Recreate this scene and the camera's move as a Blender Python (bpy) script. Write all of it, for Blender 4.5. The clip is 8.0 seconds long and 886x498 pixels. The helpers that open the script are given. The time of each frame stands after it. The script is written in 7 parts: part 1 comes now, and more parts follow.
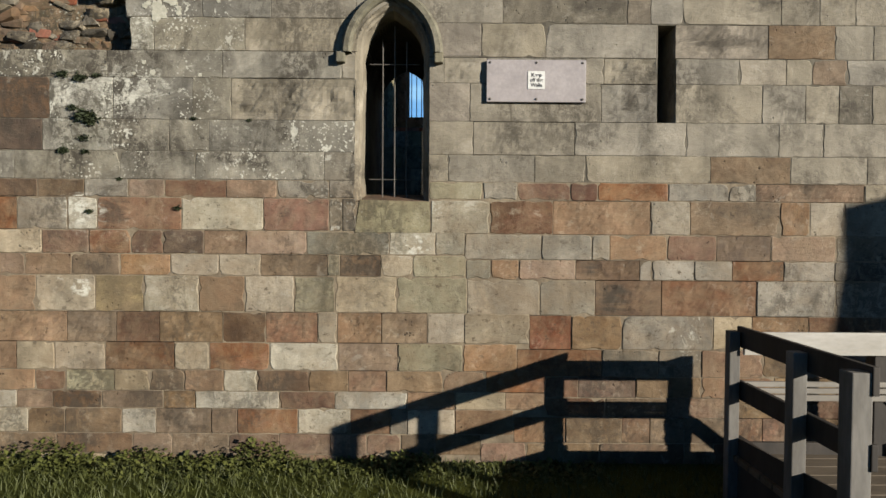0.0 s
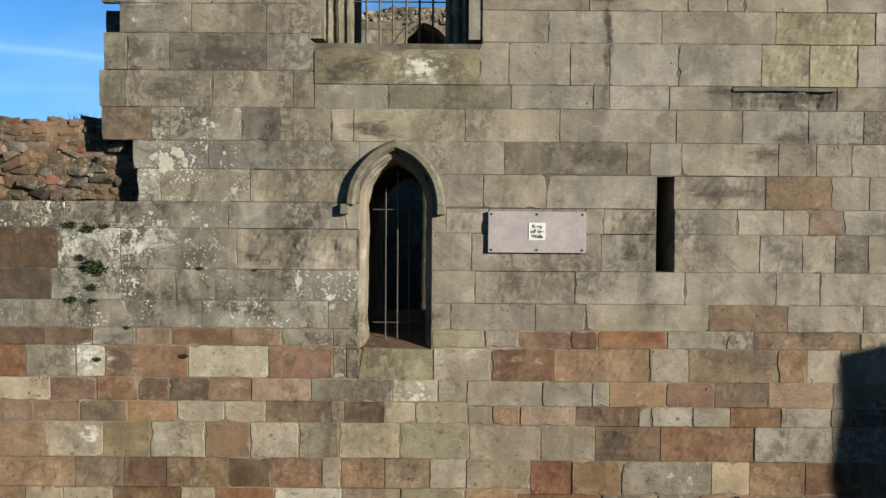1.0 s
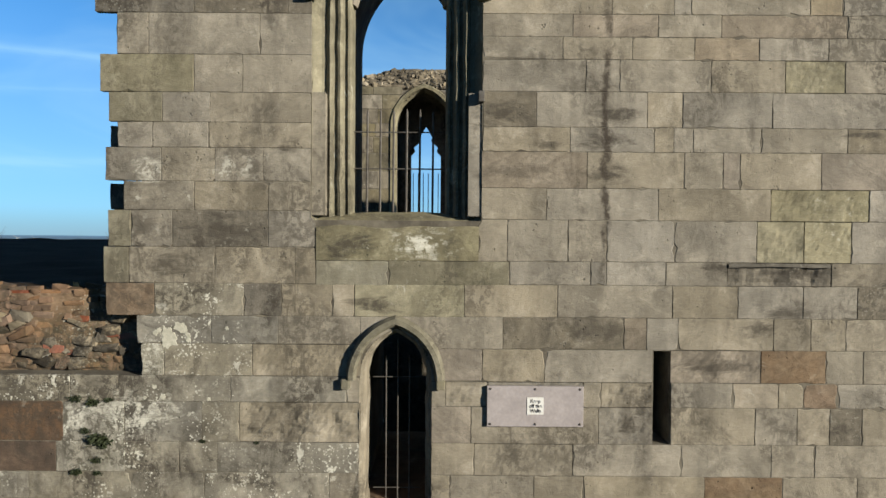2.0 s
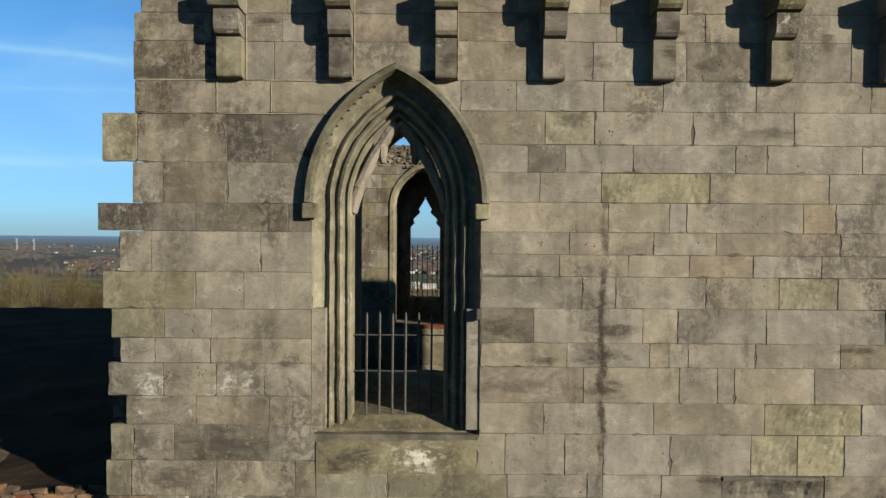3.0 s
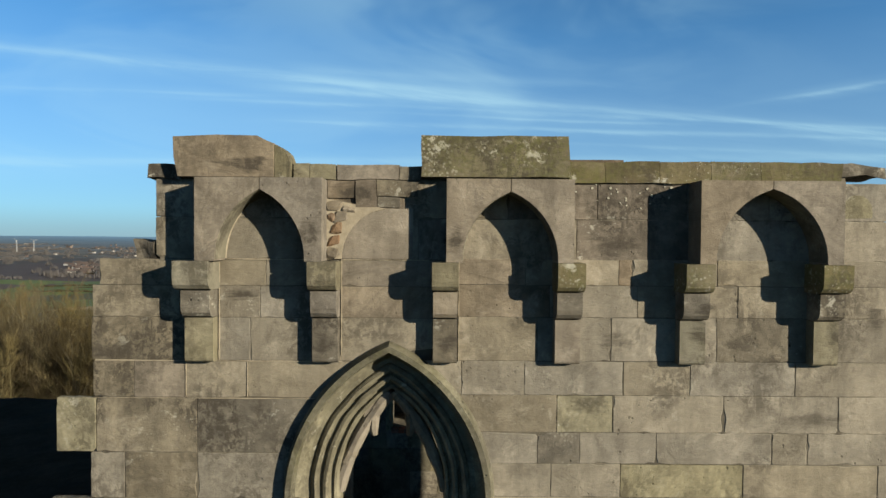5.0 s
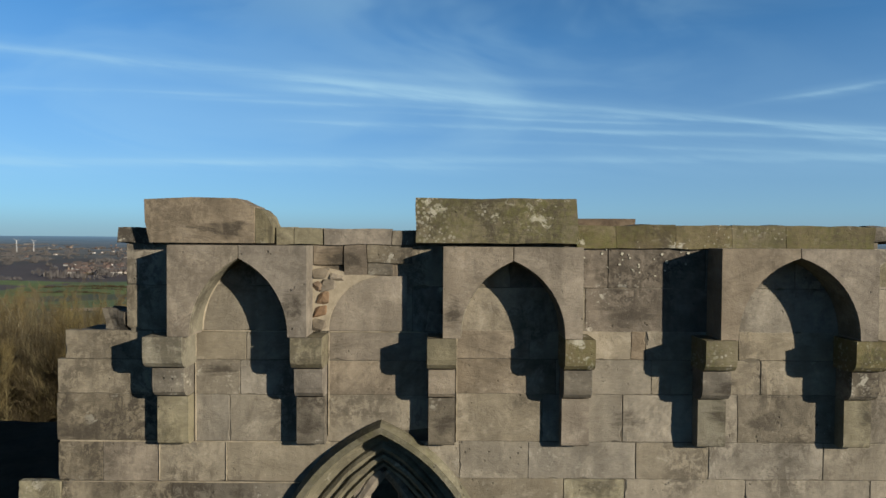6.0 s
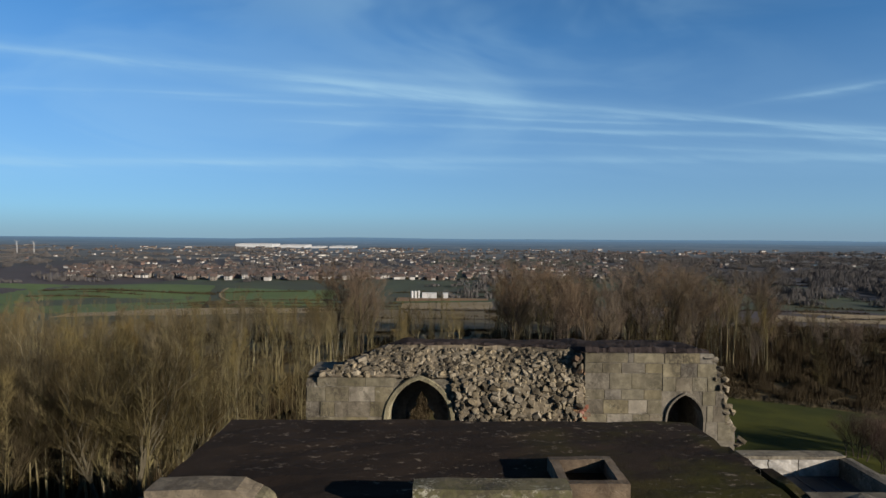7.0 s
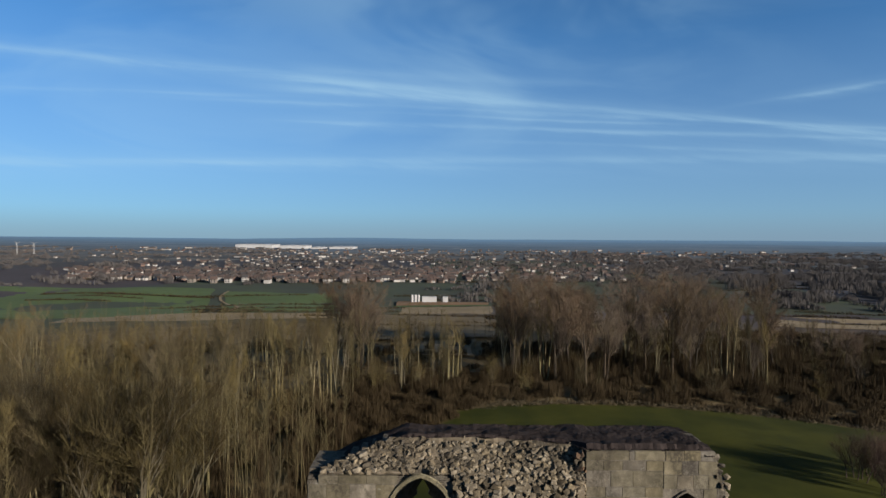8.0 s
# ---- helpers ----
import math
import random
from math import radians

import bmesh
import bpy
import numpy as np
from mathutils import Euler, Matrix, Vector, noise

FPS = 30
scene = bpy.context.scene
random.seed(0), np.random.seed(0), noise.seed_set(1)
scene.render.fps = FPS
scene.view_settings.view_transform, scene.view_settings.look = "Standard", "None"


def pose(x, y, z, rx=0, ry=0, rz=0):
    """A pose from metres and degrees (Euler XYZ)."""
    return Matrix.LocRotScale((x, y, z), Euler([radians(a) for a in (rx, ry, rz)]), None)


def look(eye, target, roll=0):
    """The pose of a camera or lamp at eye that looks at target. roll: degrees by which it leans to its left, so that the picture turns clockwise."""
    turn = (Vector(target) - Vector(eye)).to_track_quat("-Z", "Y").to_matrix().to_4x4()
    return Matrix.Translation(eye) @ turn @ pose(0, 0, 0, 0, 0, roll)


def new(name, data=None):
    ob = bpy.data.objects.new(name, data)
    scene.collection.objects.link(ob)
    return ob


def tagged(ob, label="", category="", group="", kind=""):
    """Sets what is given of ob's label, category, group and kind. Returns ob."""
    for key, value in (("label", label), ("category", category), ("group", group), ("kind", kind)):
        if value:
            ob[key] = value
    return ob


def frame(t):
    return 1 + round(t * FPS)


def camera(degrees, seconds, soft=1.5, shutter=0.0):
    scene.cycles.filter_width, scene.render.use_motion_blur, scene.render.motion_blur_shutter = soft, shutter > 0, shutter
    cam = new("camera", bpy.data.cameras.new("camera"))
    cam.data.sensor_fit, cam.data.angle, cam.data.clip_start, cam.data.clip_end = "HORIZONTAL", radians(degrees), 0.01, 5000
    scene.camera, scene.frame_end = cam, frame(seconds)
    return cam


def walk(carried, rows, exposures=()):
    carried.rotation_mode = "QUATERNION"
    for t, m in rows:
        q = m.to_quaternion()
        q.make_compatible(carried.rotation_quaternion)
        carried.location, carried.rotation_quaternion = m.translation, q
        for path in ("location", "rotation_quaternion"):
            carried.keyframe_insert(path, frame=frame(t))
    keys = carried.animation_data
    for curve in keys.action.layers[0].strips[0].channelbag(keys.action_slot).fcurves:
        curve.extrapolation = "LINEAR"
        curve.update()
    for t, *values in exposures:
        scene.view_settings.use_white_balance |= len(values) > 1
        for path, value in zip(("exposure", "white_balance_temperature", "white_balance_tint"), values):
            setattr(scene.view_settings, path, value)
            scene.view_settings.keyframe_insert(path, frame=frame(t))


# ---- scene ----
LENS = 72.0
cam = camera(LENS, 8.0)
# seconds, eye x, y, z, yaw
ROWS = [
    (0.0, 0.0, -4.937, 1.850, -0.14), (0.5, -0.016, -4.962, 2.449, -0.11), (1.0, -0.021, -4.989, 3.059, -0.08),
    (1.5, -0.030, -5.014, 3.698, -0.05), (1.7, -0.028, -5.022, 3.997, -0.05), (2.8, -0.021, -5.048, 5.931, -0.07),
    (3.0, -0.025, -5.060, 6.281, -0.08), (3.3, -0.037, -5.069, 6.868, -0.09), (3.5, -0.041, -5.079, 7.304, -0.10),
    (3.8, -0.055, -5.105, 7.905, -0.10), (4.0, -0.058, -5.110, 8.213, -0.11), (4.2, -0.054, -5.074, 8.374, -0.11),
    (5.3, -0.024, -4.230, 8.477, -0.07), (5.5, -0.024, -4.162, 8.487, -0.07), (5.7, -0.022, -4.114, 8.584, -0.07),
    (6.0, -0.006, -4.062, 8.940, -0.07), (6.2, -0.002, -4.046, 9.250, -0.07), (6.5, 0.004, -4.047, 9.810, -0.07),
    (6.8, 0.003, -4.052, 10.434, -0.06), (7.0, 0.003, -4.062, 10.846, -0.06), (7.5, -0.010, -4.041, 11.875, -0.06),
    (8.0, -0.034, -4.011, 12.901, -0.06),
]
PITCH, LEAN = -1.225, -0.40
walk(cam, [(t, pose(x, y, z, 90 + PITCH, LEAN, yaw)) for t, x, y, z, yaw in ROWS],
     exposures=[(0.0, 1.21, 6350, 7), (1.7, 1.15, 6400, 6), (3.5, 1.08, 6900, 6), (4.2, 1.15, 7100, 3), (5.5, 0.96, 6900, 6), (6.5, 0.82, 6700, 9), (8.0, 0.76, 6600, 12)])

# ---- daylight: low winter sun behind the camera to the right, clear sky with high cirrus ----
TO_SUN = Vector((1.38, -1.0, 0.45)).normalized()
sun = new("sun", bpy.data.lights.new("sun", "SUN"))
sun.data.energy, sun.data.angle, sun.data.color = 5.0, radians(0.53), (1.0, 0.90, 0.76)
sun.matrix_world = look(TO_SUN * 60, (0, 0, 0))

world = bpy.data.worlds.new("world")
scene.world = world
world.use_nodes = True


def wire(tree, a, out, b, inp):
    tree.links.new(a.outputs[out], b.inputs[inp])


# height over the northern horizon, slope, bend, core, blur, ends and strength of the trails
TRAILS = (
    (0.2345, -0.095, 0.0, 0.011, 0.030, -0.95, 0.10, 0.34), (0.2250, -0.060, -0.02, 0.009, 0.030, -0.25, 0.95, 0.36),
    (0.2070, -0.036, 0.0, 0.005, 0.012, -0.35, 0.90, 0.24), (0.1960, -0.030, 0.0, 0.0035, 0.010, -0.10, 0.40, 0.26),
    (0.2210, -0.022, 0.0, 0.005, 0.016, -0.95, -0.30, 0.20), (0.1790, -0.022, 0.0, 0.006, 0.020, -0.25, 0.90, 0.34),
    (0.1240, 0.012, 0.0, 0.010, 0.040, -0.95, 0.95, 0.26), (0.1120, -0.016, 0.0, 0.006, 0.020, -0.95, 0.10, 0.16),
    (0.1315, 0.174, 0.0, 0.006, 0.018, 0.50, 0.95, 0.30), (0.2600, -0.050, 0.0, 0.014, 0.05, -0.25, 0.30, 0.14),
    (0.1580, -0.030, 0.0, 0.005, 0.018, 0.10, 0.90, 0.16),
)


def sky_world():
    t = world.node_tree
    t.nodes.clear()
    N = t.nodes.new
    out, bg, sky = N("ShaderNodeOutputWorld"), N("ShaderNodeBackground"), N("ShaderNodeTexSky")
    sky.sky_type, sky.sun_disc = "NISHITA", False
    sky.sun_elevation, sky.sun_rotation = math.asin(TO_SUN.z), math.atan2(TO_SUN.x, TO_SUN.y)
    sky.altitude, sky.air_density, sky.dust_density, sky.ozone_density = 150, 0.5, 0.0, 3.5
    bg.inputs["Strength"].default_value = 0.0545
    co, sep = N("ShaderNodeTexCoord"), N("ShaderNodeSeparateXYZ")
    wire(t, co, "Generated", sep, 0)

    def m(op, a, b=None, c=None):
        n = N("ShaderNodeMath")
        n.operation = op
        for i, v in enumerate((a, b, c)):
            if v is None:
                continue
            if isinstance(v, (int, float)):
                n.inputs[i].default_value = v
            else:
                t.links.new(v, n.inputs[i])
        return n.outputs[0]

    def ramp(v, lo, hi, a=0.0, b=1.0):
        n = N("ShaderNodeMapRange")
        n.interpolation_type = "SMOOTHSTEP"
        t.links.new(v, n.inputs[0])
        for i, x in enumerate((lo, hi, a, b)):
            n.inputs[i + 1].default_value = x
        return n.outputs[0]

    def streaky(across, up, scale, detail=5.0, rough=0.6, dist=0.4, at=0.0):
        """Noise drawn out along the trails: u runs along the northern horizon, v above it."""
        comb, n = N("ShaderNodeCombineXYZ"), N("ShaderNodeTexNoise")
        t.links.new(m("MULTIPLY", u, across), comb.inputs[0])
        t.links.new(m("MULTIPLY", m("ADD", v, m("MULTIPLY", u, 0.09)), up), comb.inputs[1])
        comb.inputs[2].default_value = at
        for k, x in (("Scale", scale), ("Detail", detail), ("Roughness", rough), ("Distortion", dist)):
            n.inputs[k].default_value = x
        wire(t, comb, 0, n, "Vector")
        return n.outputs["Fac"]
    ahead = m("MAXIMUM", sep.outputs["Y"], 0.12)
    u, v = m("DIVIDE", sep.outputs["X"], ahead), m("DIVIDE", sep.outputs["Z"], ahead)
    fine, soft = streaky(1.0, 9.0, 3.2, 6.0, 0.62), streaky(0.8, 2.6, 2.6, 4.0, 0.55, 0.8, 7.0)
    tuft = ramp(fine, 0.30, 0.66, 0.25, 1.0)

    def trail(v0, slope, bend, core, blur, u0, u1, strength):
        """A spread aircraft trail: a bright core in a soft skirt, fading at its ends u0 and u1."""
        line = m("ADD", m("MULTIPLY", u, slope), m("MULTIPLY", m("MULTIPLY", u, u), bend))
        off = m("SUBTRACT", m("SUBTRACT", m("ADD", v, m("MULTIPLY", m("SUBTRACT", fine, 0.5), 0.012)), v0), line)
        off = m("ABSOLUTE", off)
        body = m("ADD", ramp(off, 0.0, core, 0.62, 0.0), ramp(off, 0.0, blur, 0.38, 0.0))
        ends = m("MULTIPLY", ramp(u, u0 - 0.12, u0 + 0.12), ramp(u, u1 - 0.12, u1 + 0.12, 1.0, 0.0))
        return m("MULTIPLY", m("MULTIPLY", body, ends), strength)
    lines = None
    for row in TRAILS:
        got = trail(*row)
        lines = got if lines is None else m("ADD", lines, got)
    lines = m("MULTIPLY", lines, tuft)
    # thin veils of cirrus between the trails
    veil = m("MULTIPLY", ramp(soft, 0.42, 0.70), ramp(v, 0.05, 0.16))
    wedge = m("SUBTRACT", v, m("ADD", 0.21, m("MULTIPLY", m("ABSOLUTE", m("SUBTRACT", u, 0.05)), 0.55)))
    veil = m("ADD", m("MULTIPLY", veil, 0.13), m("MULTIPLY", ramp(wedge, -0.06, 0.10), m("MULTIPLY", ramp(soft, 0.34, 0.62), 0.16)))
    veil = m("MULTIPLY", veil, ramp(u, 0.25, 0.60, 1.0, 0.25))
    total = m("MINIMUM", m("ADD", veil, lines), 0.62)
    total = m("MULTIPLY", total, ramp(sep.outputs["Y"], 0.15, 0.4))
    mix = N("ShaderNodeMix")
    mix.data_type = "RGBA"
    t.links.new(total, mix.inputs[0])
    tint = N("ShaderNodeMix")
    tint.data_type, tint.blend_type = "RGBA", "MULTIPLY"
    tint.inputs[0].default_value = 1.0
    wire(t, sky, 0, tint, 6)
    # the zenith of a clear winter sky is much deeper than its lower parts
    deep, dome = N("ShaderNodeMapRange"), N("ShaderNodeMix")
    wire(t, sep, "Z", deep, 0)
    deep.interpolation_type = "SMOOTHSTEP"
    deep.inputs[1].default_value, deep.inputs[2].default_value, deep.inputs[3].default_value, deep.inputs[4].default_value = 0.38, 0.64, 0.0, 1.0
    dome.data_type = "RGBA"
    wire(t, deep, 0, dome, 0)
    dome.inputs[6].default_value, dome.inputs[7].default_value = (1.18, 1.83, 1.84, 1), (0.30, 0.28, 0.21, 1)
    wire(t, dome, 2, tint, 7)
    low = N("ShaderNodeMapRange")
    wire(t, sep, "Z", low, 0)
    low.inputs[1].default_value, low.inputs[2].default_value, low.inputs[3].default_value, low.inputs[4].default_value = 0.0, 0.30, 0.80, 0.0
    haze = N("ShaderNodeMix")
    haze.data_type = "RGBA"
    wire(t, low, 0, haze, 0)
    wire(t, tint, 2, haze, 6)
    haze.inputs[7].default_value = (2.05, 3.0, 4.05, 1)
    mist = N("ShaderNodeMix")
    mist.data_type = "RGBA"
    t.links.new(ramp(sep.outputs["Z"], -0.005, 0.045, 0.42, 0.0), mist.inputs[0])
    wire(t, haze, 2, mist, 6)
    mist.inputs[7].default_value = (2.0, 2.8, 4.2, 1)
    wire(t, mist, 2, mix, 6)
    mix.inputs[7].default_value = (4.6, 7.4, 9.2, 1)
    wire(t, mix, 2, bg, 0)
    wire(t, bg, 0, out, 0)


sky_world()


# ---- materials ----
def mat_tree(name):
    mat = bpy.data.materials.new(name)
    mat.use_nodes = True
    t = mat.node_tree
    return mat, t, t.nodes["Principled BSDF"]


class Nodes:
    """Short hand for building a node tree."""

    def __init__(self, tree):
        self.t = tree
        self.geo = tree.nodes.new("ShaderNodeNewGeometry")
        self.pos = self.geo.outputs["Position"]
        self.obj = tree.nodes.new("ShaderNodeObjectInfo")

    def put(self, socket, v):
        if isinstance(v, (int, float, tuple)):
            socket.default_value = v
        else:
            self.t.links.new(v, socket)

    def math(self, op, a, b=0.0, c=0.0):
        n = self.t.nodes.new("ShaderNodeMath")
        n.operation = op
        for i, v in enumerate((a, b, c)):
            self.put(n.inputs[i], v)
        return n.outputs[0]

    def noise(self, scale, detail=4.0, rough=0.6, vec=None, dist=0.0):
        n = self.t.nodes.new("ShaderNodeTexNoise")
        n.inputs["Scale"].default_value, n.inputs["Detail"].default_value = scale, detail
        n.inputs["Roughness"].default_value, n.inputs["Distortion"].default_value = rough, dist
        self.t.links.new(vec or self.pos, n.inputs["Vector"])
        return n.outputs["Fac"]

    def spots(self, scale, vec=None):
        n = self.t.nodes.new("ShaderNodeTexVoronoi")
        n.inputs["Scale"].default_value = scale
        self.t.links.new(vec or self.pos, n.inputs["Vector"])
        return n.outputs["Distance"]

    def ramp(self, v, lo, hi, a=0.0, b=1.0):
        n = self.t.nodes.new("ShaderNodeMapRange")
        self.put(n.inputs[0], v)
        for i, x in enumerate((lo, hi, a, b)):
            n.inputs[i + 1].default_value = x
        return n.outputs[0]

    def mix(self, fac, a, b, blend="MIX"):
        n = self.t.nodes.new("ShaderNodeMix")
        n.data_type, n.blend_type = "RGBA", blend
        self.put(n.inputs[0], fac)
        self.put(n.inputs[6], a if not isinstance(a, tuple) else (*a, 1)[:4])
        self.put(n.inputs[7], b if not isinstance(b, tuple) else (*b, 1)[:4])
        return n.outputs[2]

    def stretch(self, x, y, z, vec=None, offset=None):
        n = self.t.nodes.new("ShaderNodeVectorMath")
        n.operation = "MULTIPLY"
        self.t.links.new(vec or self.pos, n.inputs[0])
        n.inputs[1].default_value = (x, y, z)
        if offset is None:
            return n.outputs[0]
        a = self.t.nodes.new("ShaderNodeVectorMath")
        self.t.links.new(n.outputs[0], a.inputs[0])
        self.t.links.new(offset, a.inputs[1])
        return a.outputs[0]

    def axes(self):
        n = self.t.nodes.new("ShaderNodeSeparateXYZ")
        self.t.links.new(self.pos, n.inputs[0])
        return n.outputs

    def bump(self, height, strength, distance, bsdf, normal=None):
        n = self.t.nodes.new("ShaderNodeBump")
        n.inputs["Strength"].default_value, n.inputs["Distance"].default_value = strength, distance
        self.t.links.new(height, n.inputs["Height"])
        if normal is not None:
            self.t.links.new(normal, n.inputs["Normal"])
        self.t.links.new(n.outputs[0], bsdf.inputs["Normal"])
        return n.outputs[0]


STAINS = []


def stain(tone, x, z, rx, rz, depth):
    """A patch of soot or of pale salts on the front wall, about (x, z)."""
    STAINS.append((tone, x, z, rx, rz, depth))


stain("dark", -1.43, 8.97, 0.18, 0.05, 0.90)
stain("dark", -0.62, 8.78, 0.21, 0.08, 0.80)
stain("dark", 1.52, 2.95, 0.07, 0.12, 0.75)
stain("dark", 2.25, 3.42, 0.30, 0.05, 0.6)
stain("pale", -2.92, 2.01, 0.13, 0.12, 0.80)
stain("pale", -0.23, 1.76, 0.18, 0.08, 0.80)
stain("pale", -2.89, 1.40, 0.06, 0.07, 0.80)
stain("dark", -2.65, 2.03, 0.12, 0.14, 0.55)
stain("dark", -1.01, 2.21, 0.14, 0.07, 0.50)
stain("dark", 1.37, 1.36, 0.12, 0.11, 0.75)
stain("dark", 1.21, 1.58, 0.09, 0.06, 0.70)
stain("dark", 2.45, 2.05, 0.28, 0.06, 0.35)
stain("dark", -2.48, 4.54, 0.13, 0.14, 0.50)
stain("dark", -1.86, 4.53, 0.41, 0.13, 0.55)
stain("dark", -2.30, 4.25, 0.19, 0.10, 0.60)
stain("dark", -0.83, 4.41, 0.22, 0.09, 0.90)
stain("pale", -0.21, 4.45, 0.19, 0.12, 0.70)
stain("dark", -0.55, 3.92, 0.21, 0.06, 0.70)
stain("dark", -1.33, 5.21, 0.05, 0.03, 1.00)
stain("pale", -1.74, 5.06, 0.15, 0.11, 0.45)
stain("pale", -2.42, 5.02, 0.14, 0.09, 0.45)
stain("dark", 0.46, 5.50, 0.18, 0.08, 0.65)
stain("dark", 1.39, 5.51, 0.18, 0.07, 0.80)
stain("dark", 1.30, 5.29, 0.17, 0.06, 0.65)
stain("dark", 0.83, 5.25, 0.14, 0.04, 0.60)
stain("dark", 0.52, 5.03, 0.28, 0.06, 0.40)
stain("dark", 1.33, 5.00, 0.17, 0.07, 0.80)
stain("dark", 2.75, 4.21, 0.41, 0.04, 0.90)
stain("dark", 2.22, 4.25, 0.11, 0.03, 0.70)
stain("dark", 2.82, 3.88, 0.17, 0.06, 0.60)
stain("dark", 2.60, 3.75, 0.12, 0.06, 0.60)
stain("dark", 1.32, 3.71, 0.23, 0.07, 0.45)
stain("dark", 3.44, 5.35, 0.14, 0.03, 0.80)
stain("dark", -2.02, 2.88, 0.21, 0.10, 0.50)
stain("dark", -3.50, 3.20, 0.22, 0.11, 0.60)
stain("pale", -2.58, 3.01, 0.28, 0.14, 0.60)
stain("pale", -2.42, 3.46, 0.10, 0.14, 0.95)
stain("pale", -3.06, 2.98, 0.10, 0.12, 0.60)
stain("dark", -2.40, 7.61, 0.14, 0.06, 0.70)
stain("dark", -0.88, 7.68, 0.08, 0.10, 0.80)
stain("dark", 0.01, 7.69, 0.08, 0.09, 0.80)
stain("dark", -1.48, 8.04, 0.14, 0.04, 0.70)
stain("dark", 0.06, 8.45, 0.06, 0.07, 0.80)
stain("dark", -0.95, 8.50, 0.07, 0.07, 0.70)
stain("dark", 1.26, 7.72, 0.13, 0.05, 0.60)
stain("dark", 1.19, 8.42, 0.16, 0.07, 0.60)
stain("dark", 1.86, 7.97, 0.10, 0.05, 0.70)
stain("dark", 1.83, 7.77, 0.08, 0.08, 0.70)
stain("dark", 2.78, 7.74, 0.08, 0.08, 0.70)
stain("dark", 2.18, 7.71, 0.10, 0.07, 0.55)
stain("dark", 3.13, 7.89, 0.06, 0.07, 0.60)
stain("dark", 2.66, 7.14, 0.24, 0.05, 0.50)
stain("dark", 1.05, 7.26, 0.14, 0.05, 0.55)


def stain_group():
    """One node group that tells how dark and how pale the old stains are at a place."""
    g = bpy.data.node_groups.new("wall_stains", "ShaderNodeTree")
    for nm in ("dark", "pale"):
        g.interface.new_socket(nm, in_out="OUTPUT", socket_type="NodeSocketFloat")
    n = Nodes(g)
    warp = n.ramp(n.noise(4.2, 7.0, 0.74, vec=n.stretch(0.55, 1, 1.9), dist=0.9), 0.25, 0.75, -1.3, 1.3)
    got = {"dark": 0.0, "pale": 0.0}
    for tone, x, z, rx, rz, depth in STAINS:
        off = g.nodes.new("ShaderNodeVectorMath")
        off.operation = "SUBTRACT"
        g.links.new(n.pos, off.inputs[0])
        off.inputs[1].default_value = (x, 0.0, z)
        far = g.nodes.new("ShaderNodeVectorMath")
        far.operation = "LENGTH"
        g.links.new(n.stretch(1 / rx, 0.8, 1 / rz, vec=off.outputs[0]), far.inputs[0])
        amount = n.ramp(n.math("ADD", far.outputs["Value"], warp), 0.40, 1.30, min(depth * 1.45, 0.97), 0.0)
        got[tone] = n.math("MAXIMUM", amount, got[tone])
    out = g.nodes.new("NodeGroupOutput")
    for i, nm in enumerate(("dark", "pale")):
        n.put(out.inputs[i], got[nm])
    return g


STAIN_GROUP = stain_group()


